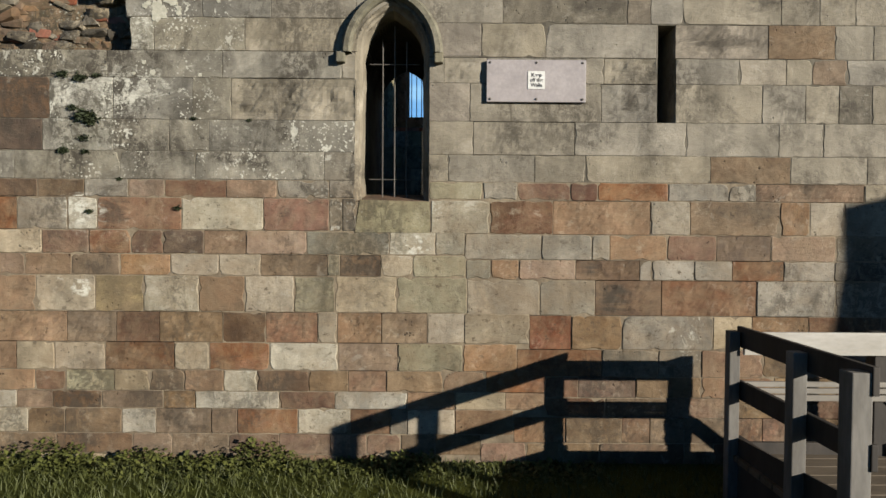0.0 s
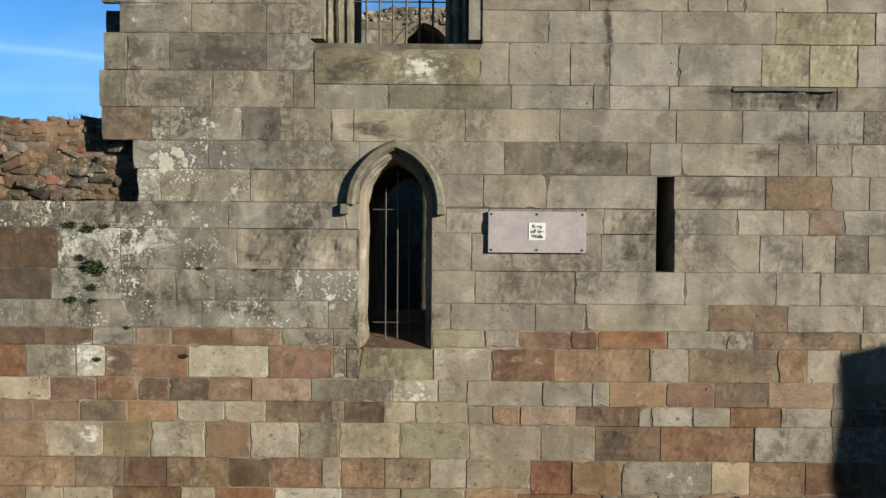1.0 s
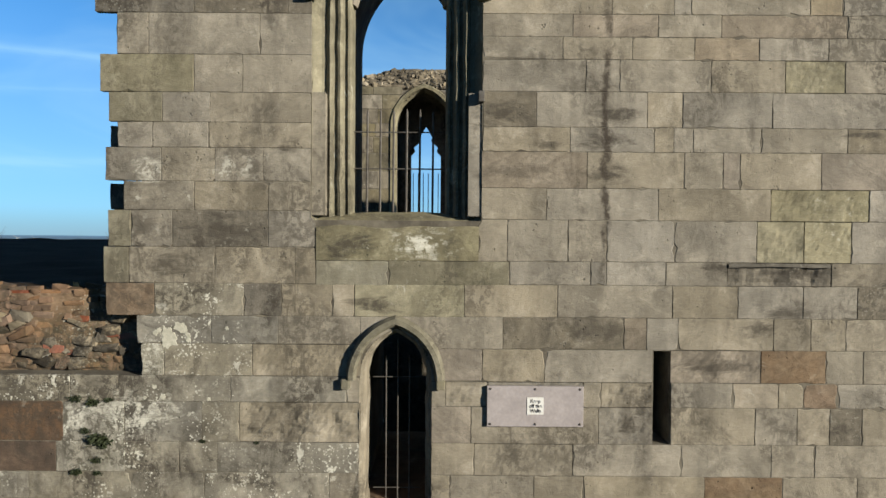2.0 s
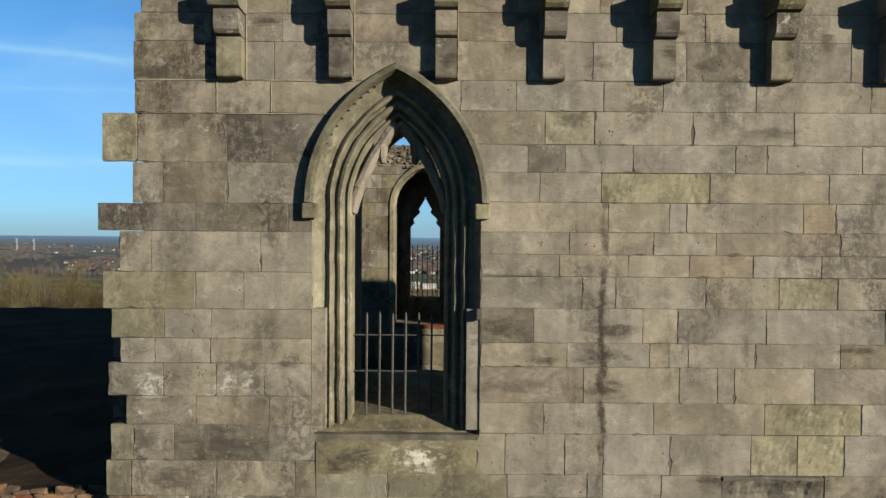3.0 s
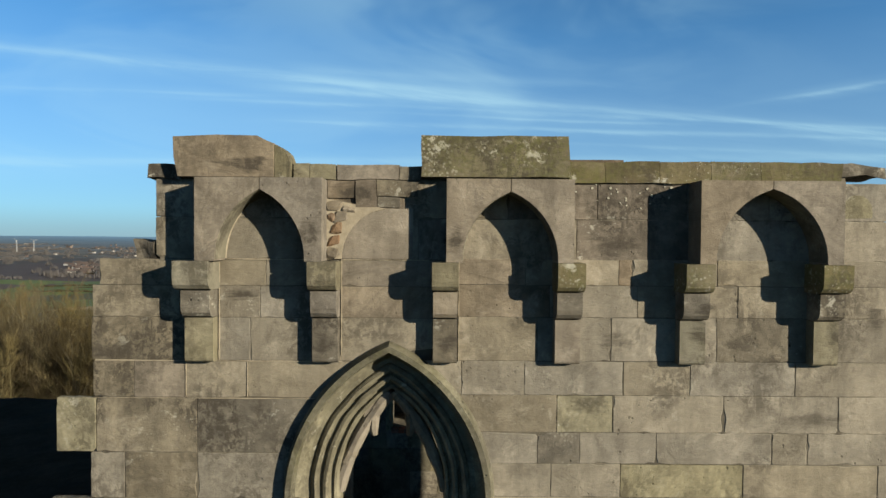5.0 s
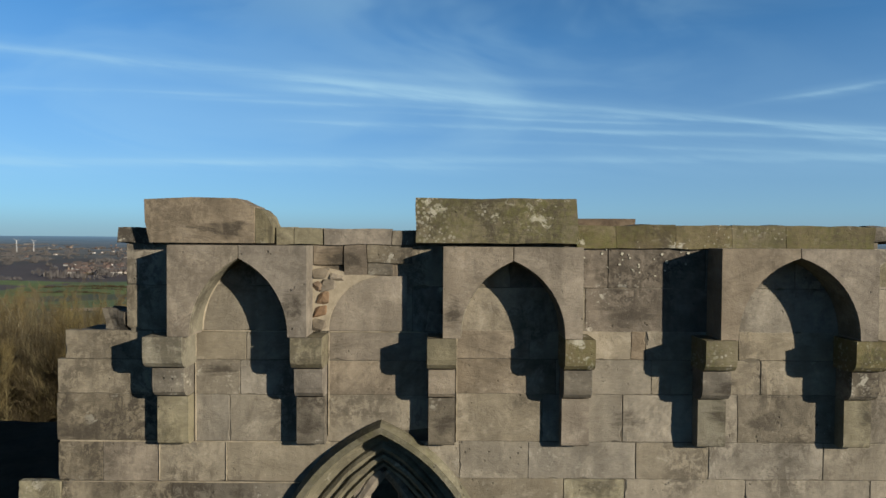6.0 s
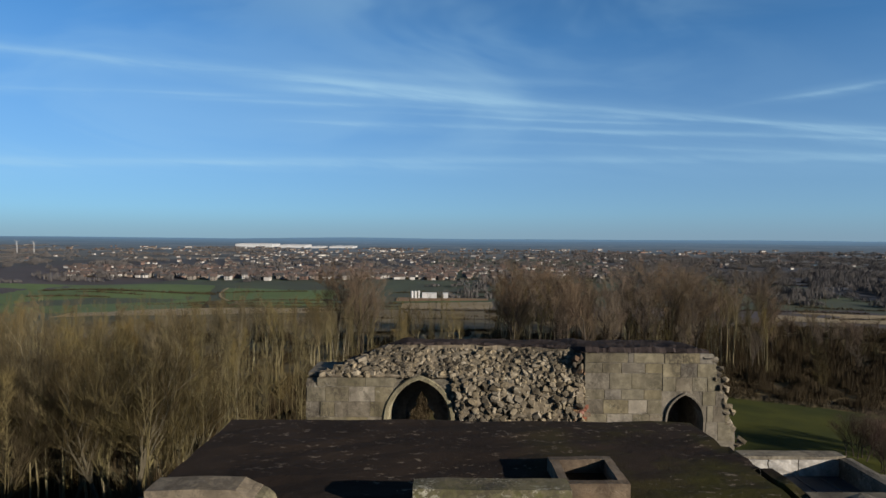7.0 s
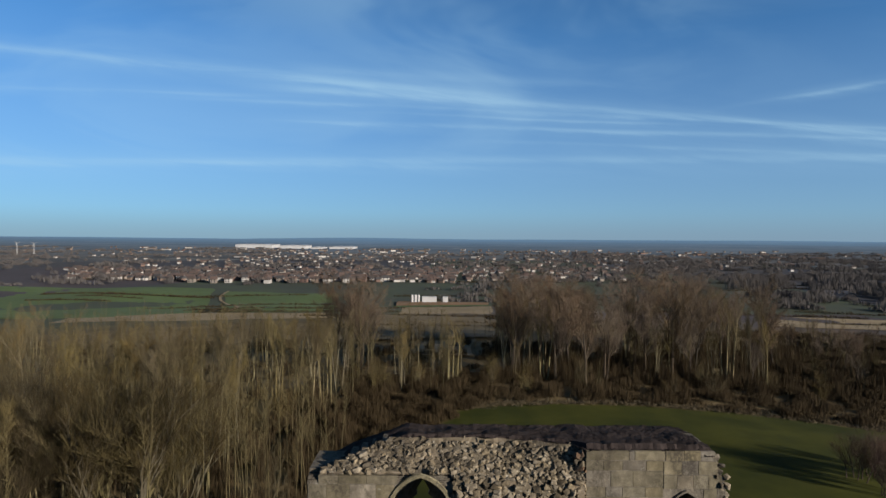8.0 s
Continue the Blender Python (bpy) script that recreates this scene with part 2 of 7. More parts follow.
def stone_material(name, light, dark, soot=0.35, lichen=0.08, moss=0.0, pits=0.5, vary=0.20, bedding=0.0, spot=20.0, fade=0.0):
    """Weathered sandstone: bed grain, blotches, soot, lichen crusts and pits, each stone a little different."""
    light, dark = tuple(c * 0.76 for c in light), tuple(c * 0.76 for c in dark)
    mat, t, p = mat_tree(name)
    n = Nodes(t)
    shift = t.nodes.new("ShaderNodeCombineXYZ")
    for i, k in enumerate((37.0, 11.0, 53.0)):
        n.put(shift.inputs[i], n.math("MULTIPLY", n.obj.outputs["Random"], k))
    own = n.stretch(1, 1, 1, offset=shift.outputs[0])
    grain = n.noise(46.0, 6.0, 0.72, vec=n.stretch(0.5, 1, 1.3, offset=shift.outputs[0]))
    blotch = n.noise(5.0, 5.0, 0.66, vec=own, dist=0.8)
    cloud = n.noise(2.1, 3.0, 0.6, vec=own, dist=0.6)
    col = n.mix(n.ramp(blotch, 0.33, 0.67), light, dark)
    col = n.mix(n.ramp(grain, 0.36, 0.72, 0.0, 0.26), col, tuple(c * 0.5 for c in dark))
    if bedding:
        # bedding planes, tilted differently in each stone
        place, laid = n.axes(), t.nodes.new("ShaderNodeCombineXYZ")
        lean = n.ramp(n.math("FRACT", n.math("MULTIPLY", n.obj.outputs["Random"], 5.9)), 0, 1, -1.1, 1.1)
        n.put(laid.inputs[0], n.math("MULTIPLY", place[0], 0.35))
        n.put(laid.inputs[2], n.math("MULTIPLY", n.math("ADD", place[2], n.math("MULTIPLY", place[0], lean)), 2.4))
        beds = n.noise(5.0, 5.0, 0.62, vec=n.stretch(1, 1, 1, vec=laid.outputs[0], offset=shift.outputs[0]), dist=1.4)
        col = n.mix(n.ramp(beds, 0.46, 0.64, 0.0, bedding), col, tuple(c * 0.5 for c in dark))
    if fade:
        worn = n.ramp(n.noise(4.4, 5.0, 0.68, vec=own, dist=1.1), 0.44, 0.66, 0.0, fade)
        col = n.mix(worn, col, (0.200, 0.152, 0.098))
    # tone and warmth of the single stone, and broad clouds of tone within it
    rand = n.obj.outputs["Random"]
    tone = n.math("MULTIPLY", n.ramp(rand, 0.0, 1.0, 1.0 - vary, 1.0 + vary), n.ramp(cloud, 0.30, 0.70, 1.20, 0.74))
    rain = n.noise(1.5, 4.0, 0.6, vec=n.stretch(2.6, 1, 0.24), dist=0.3)
    tone = n.math("MULTIPLY", tone, n.ramp(rain, 0.36, 0.64, 1.08, 0.78))
    hsv = t.nodes.new("ShaderNodeHueSaturation")
    n.put(hsv.inputs["Value"], tone)
    n.put(hsv.inputs["Saturation"], n.ramp(n.math("FRACT", n.math("MULTIPLY", rand, 17.3)), 0, 1, 0.75, 1.15))
    t.links.new(col, hsv.inputs["Color"])
    col = hsv.outputs[0]
    # pale worn and salt-stained skin
    fine = n.noise(13.0, 7.0, 0.80, dist=0.4)
    pale = n.math("MULTIPLY", n.ramp(n.noise(2.3, 6.0, 0.74, vec=n.stretch(1, 1, 1.2, offset=shift.outputs[0]), dist=0.5), 0.52, 0.64, 0.0, 0.40), n.ramp(fine, 0.36, 0.56))
    col = n.mix(pale, col, tuple(min(c * 1.45 + 0.04, 0.7) for c in light))
    # iron-brown damp that spreads across the courses near the ground
    ax = n.axes()
    damp = n.math("MULTIPLY", n.ramp(n.noise(2.0, 7.0, 0.74, dist=0.8), 0.44, 0.62, 0.0, 0.45), n.ramp(ax[2], 2.15, 2.4, 1.0, 0.0))
    col = n.mix(damp, col, (0.150, 0.108, 0.068))
    bloom = n.math("MULTIPLY", n.ramp(n.noise(8.5, 8.0, 0.78, dist=0.2), 0.54, 0.64), n.ramp(n.noise(1.3, 4.0, 0.6), 0.45, 0.62, 0.0, 0.42))
    foot = n.ramp(ax[2], 2.1, 2.5, 1.0, 0.25)
    col = n.mix(n.math("MULTIPLY", bloom, foot), col, (0.300, 0.262, 0.200))
    pocks = n.math("MULTIPLY", n.ramp(n.noise(21.0, 6.0, 0.78, vec=n.stretch(0.8, 1, 1.2)), 0.565, 0.62), n.ramp(n.noise(2.4, 4.0, 0.66), 0.42, 0.58, 0.15, 1.0))
    col = n.mix(n.math("MULTIPLY", pocks, n.math("MULTIPLY", foot, 0.8)), col, (0.050, 0.036, 0.024))
    # soot and damp, worst towards the broken end of the wall
    marks = t.nodes.new("ShaderNodeGroup")
    marks.node_tree = STAIN_GROUP
    wide = n.noise(1.25, 5.0, 0.66, vec=n.stretch(1.0, 1, 0.75), dist=0.7)
    wide = n.math("ADD", wide, n.ramp(ax[0], -2.6, 0.6, 0.060, -0.005))
    wide = n.math("ADD", wide, n.ramp(ax[2], 7.6, 8.7, 0.0, 0.055))
    drip = n.noise(6.0, 6.0, 0.72, vec=n.stretch(2.2, 1, 0.42), dist=0.5)
    crumb = n.math("MAXIMUM", n.ramp(fine, 0.455, 0.53), n.ramp(drip, 0.52, 0.60))
    each = n.ramp(n.math("FRACT", n.math("MULTIPLY", rand, 7.7)), 0.0, 1.0, -0.09, 0.05)
    smudge = n.ramp(n.math("ADD", n.noise(3.4, 6.0, 0.74, vec=own, dist=1.0), each), 0.52, 0.66)
    dirt = n.math("MULTIPLY", n.math("MAXIMUM", n.ramp(wide, 0.50, 0.62), n.math("MULTIPLY", smudge, 0.42)), crumb)
    dirt = n.math("MULTIPLY", dirt, min(soot * 1.12, 0.95))
    dirt = n.math("MAXIMUM", dirt, n.math("MULTIPLY", marks.outputs["dark"], n.ramp(n.math("ADD", fine, n.math("MULTIPLY", drip, 0.5)), 0.58, 0.76, 0.45, 1.0)))
    col = n.mix(n.math("MULTIPLY", dirt, 0.90), col, (0.032, 0.027, 0.021))
    # the narrow run-off streak below the parapet drain
    wob = n.ramp(n.noise(2.2, 5.0, 0.65, vec=n.stretch(0.3, 1, 1)), 0.3, 0.7, -0.035, 0.035)
    off = n.math("ABSOLUTE", n.math("SUBTRACT", n.math("ADD", ax[0], wob), 1.31))
    width = n.ramp(n.noise(2.6, 3.0, 0.6, vec=n.stretch(0.0, 0, 1)), 0.45, 0.68, 0.030, 0.095)
    streak = n.math("MULTIPLY", n.ramp(n.math("ADD", n.math("DIVIDE", off, width), n.ramp(fine, 0.3, 0.7, 0.5, -0.5)), 0.3, 1.0, 1.0, 0.0),
                    n.math("MULTIPLY", n.ramp(ax[2], 4.08, 4.2), n.ramp(ax[2], 5.9, 7.4, 1.0, 0.0)))
    streak = n.math("MULTIPLY", streak, n.ramp(n.noise(3.6, 6.0, 0.72), 0.40, 0.52, 0.25, 1.0))
    col = n.mix(n.math("MULTIPLY", streak, 0.9), col, (0.026, 0.020, 0.015))
    # white lichen and salts: ragged crusts, with a scatter of small specks
    crust = n.noise(7.0, 8.0, 0.70, vec=own, dist=0.5)
    speck = n.noise(38.0, 4.0, 0.65)
    reach = n.noise(1.7, 4.0, 0.6, dist=0.6)
    dots = n.math("ADD", n.spots(spot * 1.9, vec=own), n.ramp(fine, 0.3, 0.7, 0.22, -0.22))
    dots = n.ramp(n.math("SUBTRACT", dots, n.ramp(n.noise(4.0, 3.0, 0.6), 0.35, 0.65, -0.02, 0.40)), -0.03, 0.02, 1.0, 0.0)
    white = n.math("MAXIMUM", n.math("MULTIPLY", dots, lichen), n.ramp(crust, 0.61 - 0.035 * lichen, 0.635 - 0.03 * lichen), n.math("MULTIPLY", n.ramp(speck, 0.62, 0.66), 0.8))
    white = n.math("MULTIPLY", n.math("MULTIPLY", white, n.ramp(reach, 0.53 - 0.09 * lichen, 0.62 - 0.08 * lichen)), min(lichen * 1.2, 0.9))
    white = n.math("MAXIMUM", white, n.math("MULTIPLY", marks.outputs["pale"], n.ramp(n.math("ADD", crust, n.math("MULTIPLY", speck, 0.4)), 0.66, 0.76)))
    col = n.mix(white, col, (0.385, 0.375, 0.325))
    if moss:
        green = n.math("MULTIPLY", n.ramp(n.noise(2.1, 5.0, 0.65), 0.36, 0.62), n.ramp(n.noise(30.0, 4.0, 0.7), 0.30, 0.62))
        col = n.mix(n.math("MULTIPLY", green, moss), col, (0.075, 0.075, 0.024))
    # pits of many sizes, gathered on some stones
    radius = n.ramp(n.noise(11.0, 3.0, 0.6, vec=own), 0.44, 0.70, -0.08, 0.30)
    hole = n.ramp(n.math("SUBTRACT", n.spots(26.0, vec=own), radius), -0.06, 0.05, 1.0, 0.0)
    hole = n.math("MULTIPLY", hole, n.ramp(n.math("ADD", n.noise(2.2, 3.0, 0.6, vec=own), each), 0.46, 0.56))
    col = n.mix(n.math("MULTIPLY", hole, min(pits * 1.2, 0.8)), col, tuple(c * 0.25 for c in dark))
    t.links.new(col, p.inputs["Base Color"])
    n.put(p.inputs["Roughness"], n.ramp(grain, 0.2, 0.8, 0.82, 0.97))
    p.inputs["Specular IOR Level"].default_value = 0.22
    relief = n.math("ADD", n.math("MULTIPLY", grain, 0.45), n.math("ADD", n.math("MULTIPLY", blotch, 1.1), n.math("MULTIPLY", fine, 0.4)))
    relief = n.math("SUBTRACT", relief, n.math("MULTIPLY", hole, pits * 1.4))
    n.bump(relief, 0.7, 0.012, p)
    return mat


STONE = {
    "G": stone_material("sandstone_grey", (0.266, 0.236, 0.186), (0.210, 0.185, 0.144), soot=0.62, lichen=0.15, vary=0.10),
    "C": stone_material("sandstone_clean_tan", (0.243, 0.211, 0.169), (0.191, 0.164, 0.131), soot=0.35, lichen=0.12, vary=0.08),
    "t": stone_material("sandstone_tan", (0.242, 0.205, 0.158), (0.190, 0.160, 0.123), soot=0.5, lichen=0.10, vary=0.12, bedding=0.35),
    "L": stone_material("sandstone_lichen_splashed", (0.245, 0.224, 0.178), (0.150, 0.136, 0.110), soot=0.9, lichen=0.85, vary=0.16),
    "P": stone_material("sandstone_lichen_white", (0.320, 0.299, 0.250), (0.200, 0.186, 0.152), soot=0.75, lichen=1.0, vary=0.10, moss=0.15),
    "g": stone_material("sandstone_olive", (0.238, 0.216, 0.158), (0.170, 0.154, 0.110), soot=0.6, lichen=0.15, moss=0.12),
    # sooty stone, also given to pieces that are dark only from shadow
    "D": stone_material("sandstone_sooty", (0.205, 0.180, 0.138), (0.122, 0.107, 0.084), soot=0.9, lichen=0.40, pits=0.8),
    "d": stone_material("sandstone_dark_brown", (0.134, 0.083, 0.050), (0.074, 0.048, 0.032), soot=0.7, lichen=0.10),
    "R": stone_material("sandstone_red", (0.179, 0.094, 0.054), (0.128, 0.064, 0.037), soot=0.55, lichen=0.12, bedding=0.35, pits=0.8, vary=0.28, fade=0.42),
    "S": stone_material("sandstone_deep_red", (0.158, 0.064, 0.035), (0.102, 0.040, 0.023), soot=0.5, lichen=0.08, pits=0.8, fade=0.3),
    "r": stone_material("sandstone_pink", (0.238, 0.151, 0.092), (0.181, 0.111, 0.065), soot=0.45, lichen=0.15, bedding=0.3, pits=0.6, vary=0.24, fade=0.42),
    "B": stone_material("sandstone_buff", (0.350, 0.296, 0.212), (0.268, 0.220, 0.154), soot=0.35, lichen=0.18, bedding=0.2),
    "W": stone_material("sandstone_pale", (0.410, 0.378, 0.305), (0.308, 0.276, 0.210), soot=0.55, lichen=0.40),
    "b": stone_material("sandstone_brown", (0.162, 0.109, 0.064), (0.110, 0.072, 0.042), soot=0.5, lichen=0.12, bedding=0.45, pits=0.8, vary=0.28, fade=0.42),
    "Y": stone_material("sandstone_ochre", (0.270, 0.198, 0.086), (0.204, 0.146, 0.064), soot=0.3, lichen=0.10),
    "y": stone_material("sandstone_lichened", (0.282, 0.256, 0.176), (0.205, 0.184, 0.126), soot=0.6, lichen=0.35, moss=0.12, bedding=0.25),
    "F": stone_material("sandstone_far", (0.193, 0.166, 0.112), (0.125, 0.108, 0.072), soot=0.75, lichen=0.2, vary=0.24, moss=0.15),
    "M": stone_material("sandstone_mossy", (0.174, 0.146, 0.092), (0.109, 0.090, 0.056), soot=0.8, lichen=0.60, moss=0.75),
    "H": stone_material("sandstone_olive_black", (0.190, 0.172, 0.118), (0.088, 0.080, 0.054), soot=0.95, lichen=0.25, moss=0.35, pits=0.8),
    "K": stone_material("sandstone_brown_decayed", (0.205, 0.168, 0.126), (0.118, 0.096, 0.072), soot=0.95, lichen=0.40, pits=1.0, vary=0.14),
}


def plain_material(name, a, b, scale=8.0, rough=0.9, bump=0.3, dist=0.01, metal=0.0, spec=0.25, vec=None):
    mat, t, p = mat_tree(name)
    n = Nodes(t)
    a, b = tuple(c * 0.76 for c in a), tuple(c * 0.76 for c in b)
    v = n.stretch(*vec) if vec else None
    big, small = n.noise(scale, 5.0, 0.62, vec=v), n.noise(scale * 7.0, 4.0, 0.65, vec=v)
    col = n.mix(n.ramp(big, 0.32, 0.68), a, b)
    col = n.mix(n.ramp(small, 0.35, 0.75, 0.0, 0.35), col, tuple(c * 0.5 for c in b))
    t.links.new(col, p.inputs["Base Color"])
    p.inputs["Roughness"].default_value, p.inputs["Metallic"].default_value = rough, metal
    p.inputs["Specular IOR Level"].default_value = spec
    n.bump(n.math("ADD", big, n.math("MULTIPLY", small, 0.5)), bump, dist, p)
    return mat


MORTAR = plain_material("lime_mortar", (0.270, 0.220, 0.155), (0.105, 0.080, 0.056), 3.4, 0.95, 0.7, 0.02)
MORTAR_DARK = plain_material("sooty_mortar", (0.190, 0.170, 0.132), (0.045, 0.038, 0.030), 2.4, 0.95, 0.7, 0.02)
RUBBLE_RED = stone_material("rubble_red", (0.205, 0.125, 0.075), (0.125, 0.074, 0.046), soot=0.75, lichen=0.3, vary=0.35, moss=0.25)
RUBBLE_GREY = stone_material("rubble_grey", (0.255, 0.214, 0.150), (0.122, 0.101, 0.071), soot=0.9, lichen=0.35, vary=0.6)
CORE_MORTAR = stone_material("earthy_core_mortar", (0.225, 0.185, 0.135), (0.120, 0.098, 0.072), soot=0.7, lichen=0.35, vary=0.0, moss=0.15, pits=0.9)
RUBBLE_MORTAR = stone_material("crumbling_core_mortar", (0.262, 0.178, 0.112), (0.120, 0.078, 0.048), soot=0.9, lichen=0.60, vary=0.0, moss=0.2, pits=0.9)
BRICK_RED = stone_material("brick_red", (0.245, 0.088, 0.051), (0.170, 0.061, 0.037), soot=0.3, lichen=0.04, vary=0.3)
IRON = plain_material("rusty_iron", (0.150, 0.140, 0.128), (0.075, 0.066, 0.058), 20.0, 0.7, 0.3, 0.003, 0.6, 0.4)


def roof_material():
    mat, t, p = mat_tree("dark_asphalt")
    n = Nodes(t)
    ax = n.axes()
    col = n.mix(n.ramp(n.noise(1.6, 5.0, 0.65), 0.35, 0.65), (0.027, 0.020, 0.016), (0.017, 0.013, 0.011))
    film = n.math("MULTIPLY", n.ramp(n.noise(1.3, 4.0, 0.6), 0.40, 0.60), n.ramp(ax[0], 0.6, 1.6))
    col = n.mix(n.math("MULTIPLY", film, 0.75), col, (0.036, 0.035, 0.009))
    fleck = n.math("MULTIPLY", n.ramp(n.noise(15.0, 6.0, 0.75, vec=n.stretch(0.6, 1, 1)), 0.59, 0.63), n.ramp(n.noise(0.9, 3.0), 0.40, 0.55))
    col = n.mix(n.math("MULTIPLY", fleck, 0.8), col, (0.15, 0.125, 0.10))
    t.links.new(col, p.inputs["Base Color"])
    p.inputs["Roughness"].default_value, p.inputs["Specular IOR Level"].default_value = 0.97, 0.05
    n.bump(n.noise(12.0, 6.0, 0.7), 0.5, 0.02, p)
    return mat


ROOF = roof_material()
CAP = plain_material("weathered_earth_cap", (0.056, 0.045, 0.043), (0.026, 0.021, 0.021), 3.4, 0.97, 0.7, 0.04, spec=0.05)
EARTH = plain_material("dark_earth", (0.058, 0.042, 0.028), (0.031, 0.023, 0.016), 1.5, 0.97, 0.7, 0.05, spec=0.03)
# near black: the shade on these members is put into their colour
TIMBER_SHADED = plain_material("dark_stained_timber", (0.051, 0.042, 0.035), (0.024, 0.021, 0.019), 6.0, 0.75, 0.4, 0.004, vec=(1, 1, 0.3))
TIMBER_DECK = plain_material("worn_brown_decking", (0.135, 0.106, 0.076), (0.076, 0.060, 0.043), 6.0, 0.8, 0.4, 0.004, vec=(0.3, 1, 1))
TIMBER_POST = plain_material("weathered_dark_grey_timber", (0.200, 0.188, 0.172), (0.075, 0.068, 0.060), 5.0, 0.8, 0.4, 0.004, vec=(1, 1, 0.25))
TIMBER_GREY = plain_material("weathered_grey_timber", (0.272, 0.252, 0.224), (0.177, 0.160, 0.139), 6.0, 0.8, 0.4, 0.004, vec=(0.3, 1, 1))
# pale copy of the timber for the rail face in the sun
TIMBER_SUNLIT = plain_material("bleached_white_timber", (0.449, 0.428, 0.394), (0.340, 0.320, 0.286), 6.0, 0.75, 0.3, 0.004, vec=(0.3, 1, 1))
PLAQUE = plain_material("grey_mauve_slate_board", (0.365, 0.330, 0.326), (0.270, 0.240, 0.240), 5.0, 0.55, 0.15, 0.003, spec=0.4)
PAPER = plain_material("white_notice_sheet", (0.640, 0.632, 0.608), (0.608, 0.600, 0.576), 5.0, 0.6, 0.02, 0.001)
INK = plain_material("dark_ink", (0.050, 0.050, 0.055), (0.040, 0.040, 0.045), 5.0, 0.6, 0.0, 0.001)
# limewash whose pale patches stand for sunlight falling between the crenels
LIMEWASH = plain_material("limewashed_stone", (0.520, 0.500, 0.470), (0.200, 0.190, 0.175), 2.5, 0.9, 0.5, 0.02)
LEAD = plain_material("blue_grey_lead", (0.080, 0.102, 0.140), (0.050, 0.065, 0.092), 1.2, 0.70, 0.2, 0.01, 0.3, 0.5)
LEAF = plain_material("weed_leaf", (0.108, 0.116, 0.028), (0.050, 0.060, 0.015), 9.0, 0.6, 0.2, 0.002)
LEAF_DARK = plain_material("dark_tuft_leaf", (0.031, 0.041, 0.015), (0.017, 0.023, 0.010), 9.0, 0.7, 0.2, 0.002)
GRASS = plain_material("grass_blade", (0.082, 0.092, 0.027), (0.051, 0.060, 0.019), 5.0, 0.6, 0.1, 0.002)


# ---- mesh helpers ----
def link_mesh(name, me, material, parent=None, label=""):
    if material is not None and not me.materials:
        me.materials.append(material)
    ob = new(name, me)
    if parent is not None:
        ob.parent = parent
    if label:
        ob["label"] = label
    return ob


def part(name, bm, material, parent=None, label="", smooth=False):
    """Links a bmesh as one mesh object under a thing or a part."""
    me = bpy.data.meshes.new(name)
    bmesh.ops.recalc_face_normals(bm, faces=bm.faces)
    bm.to_mesh(me)
    bm.free()
    if smooth:
        for f in me.polygons:
            f.use_smooth = True
    return link_mesh(name, me, material, parent, label)


def thing(name, label, category, at=(0, 0, 0), group="", kind=""):
    ob = new(name)
    ob.location = at
    ob.empty_display_size = 0.1
    return tagged(ob, label, category, group, kind)


def add_box(bm, x0, x1, y0, y1, z0, z1, bevel=0.0, rough=0.0, cuts=0):
    """A box in bm, with bevelled edges and, where rough, corners out of true."""
    before = len(bm.verts)
    got = bmesh.ops.create_cube(bm, size=1.0, matrix=Matrix.Translation(((x0 + x1) / 2, (y0 + y1) / 2, (z0 + z1) / 2))
                                @ Matrix.Diagonal((abs(x1 - x0), abs(y1 - y0), abs(z1 - z0), 1)))
    verts = got["verts"]
    if cuts:
        edges = list({e for v in verts for e in v.link_edges})
        bmesh.ops.subdivide_edges(bm, edges=edges, cuts=cuts, use_grid_fill=True)
        bm.verts.ensure_lookup_table()
        verts = bm.verts[before:]
    if rough:
        for v in verts:
            v.co += noise.noise_vector(v.co * 5.3) * rough
    if bevel:
        edges = [e for e in {e for v in verts for e in v.link_edges} if len(e.link_faces) == 2 and e.calc_face_angle(0) > 0.6]
        bmesh.ops.bevel(bm, geom=edges, offset=bevel, segments=2, profile=0.6, affect="EDGES")
    return verts


def box_part(name, x0, x1, y0, y1, z0, z1, material, parent=None, label="", bevel=0.008, rough=0.0, cuts=0):
    bm = bmesh.new()
    add_box(bm, x0, x1, y0, y1, z0, z1, bevel, rough, cuts)
    return part(name, bm, material, parent, label)


def prism(bm, ring, y0, y1):
    """A closed outline of (x, z) drawn out from y0 to y1."""
    a = [bm.verts.new((x, y0, z)) for x, z in ring]
    b = [bm.verts.new((x, y1, z)) for x, z in ring]
    n = len(ring)
    bm.faces.new(a)
    bm.faces.new(b[::-1])
    for i in range(n):
        bm.faces.new((a[i], a[(i + 1) % n], b[(i + 1) % n], b[i]))


def tube(bm, pts, radii, sides=5):
    """A tapered tube along points."""
    rings = []
    for i, p in enumerate(pts):
        d = (pts[min(i + 1, len(pts) - 1)] - pts[max(i - 1, 0)]).normalized()
        u = d.orthogonal().normalized()
        w = d.cross(u)
        rings.append([bm.verts.new(p + (u * math.cos(k * math.tau / sides) + w * math.sin(k * math.tau / sides)) * radii[i]) for k in range(sides)])
    for a, b in zip(rings, rings[1:]):
        for k in range(sides):
            bm.faces.new((a[k], a[(k + 1) % sides], b[(k + 1) % sides], b[k]))
    bm.faces.new(rings[0][::-1])
    bm.faces.new(rings[-1])


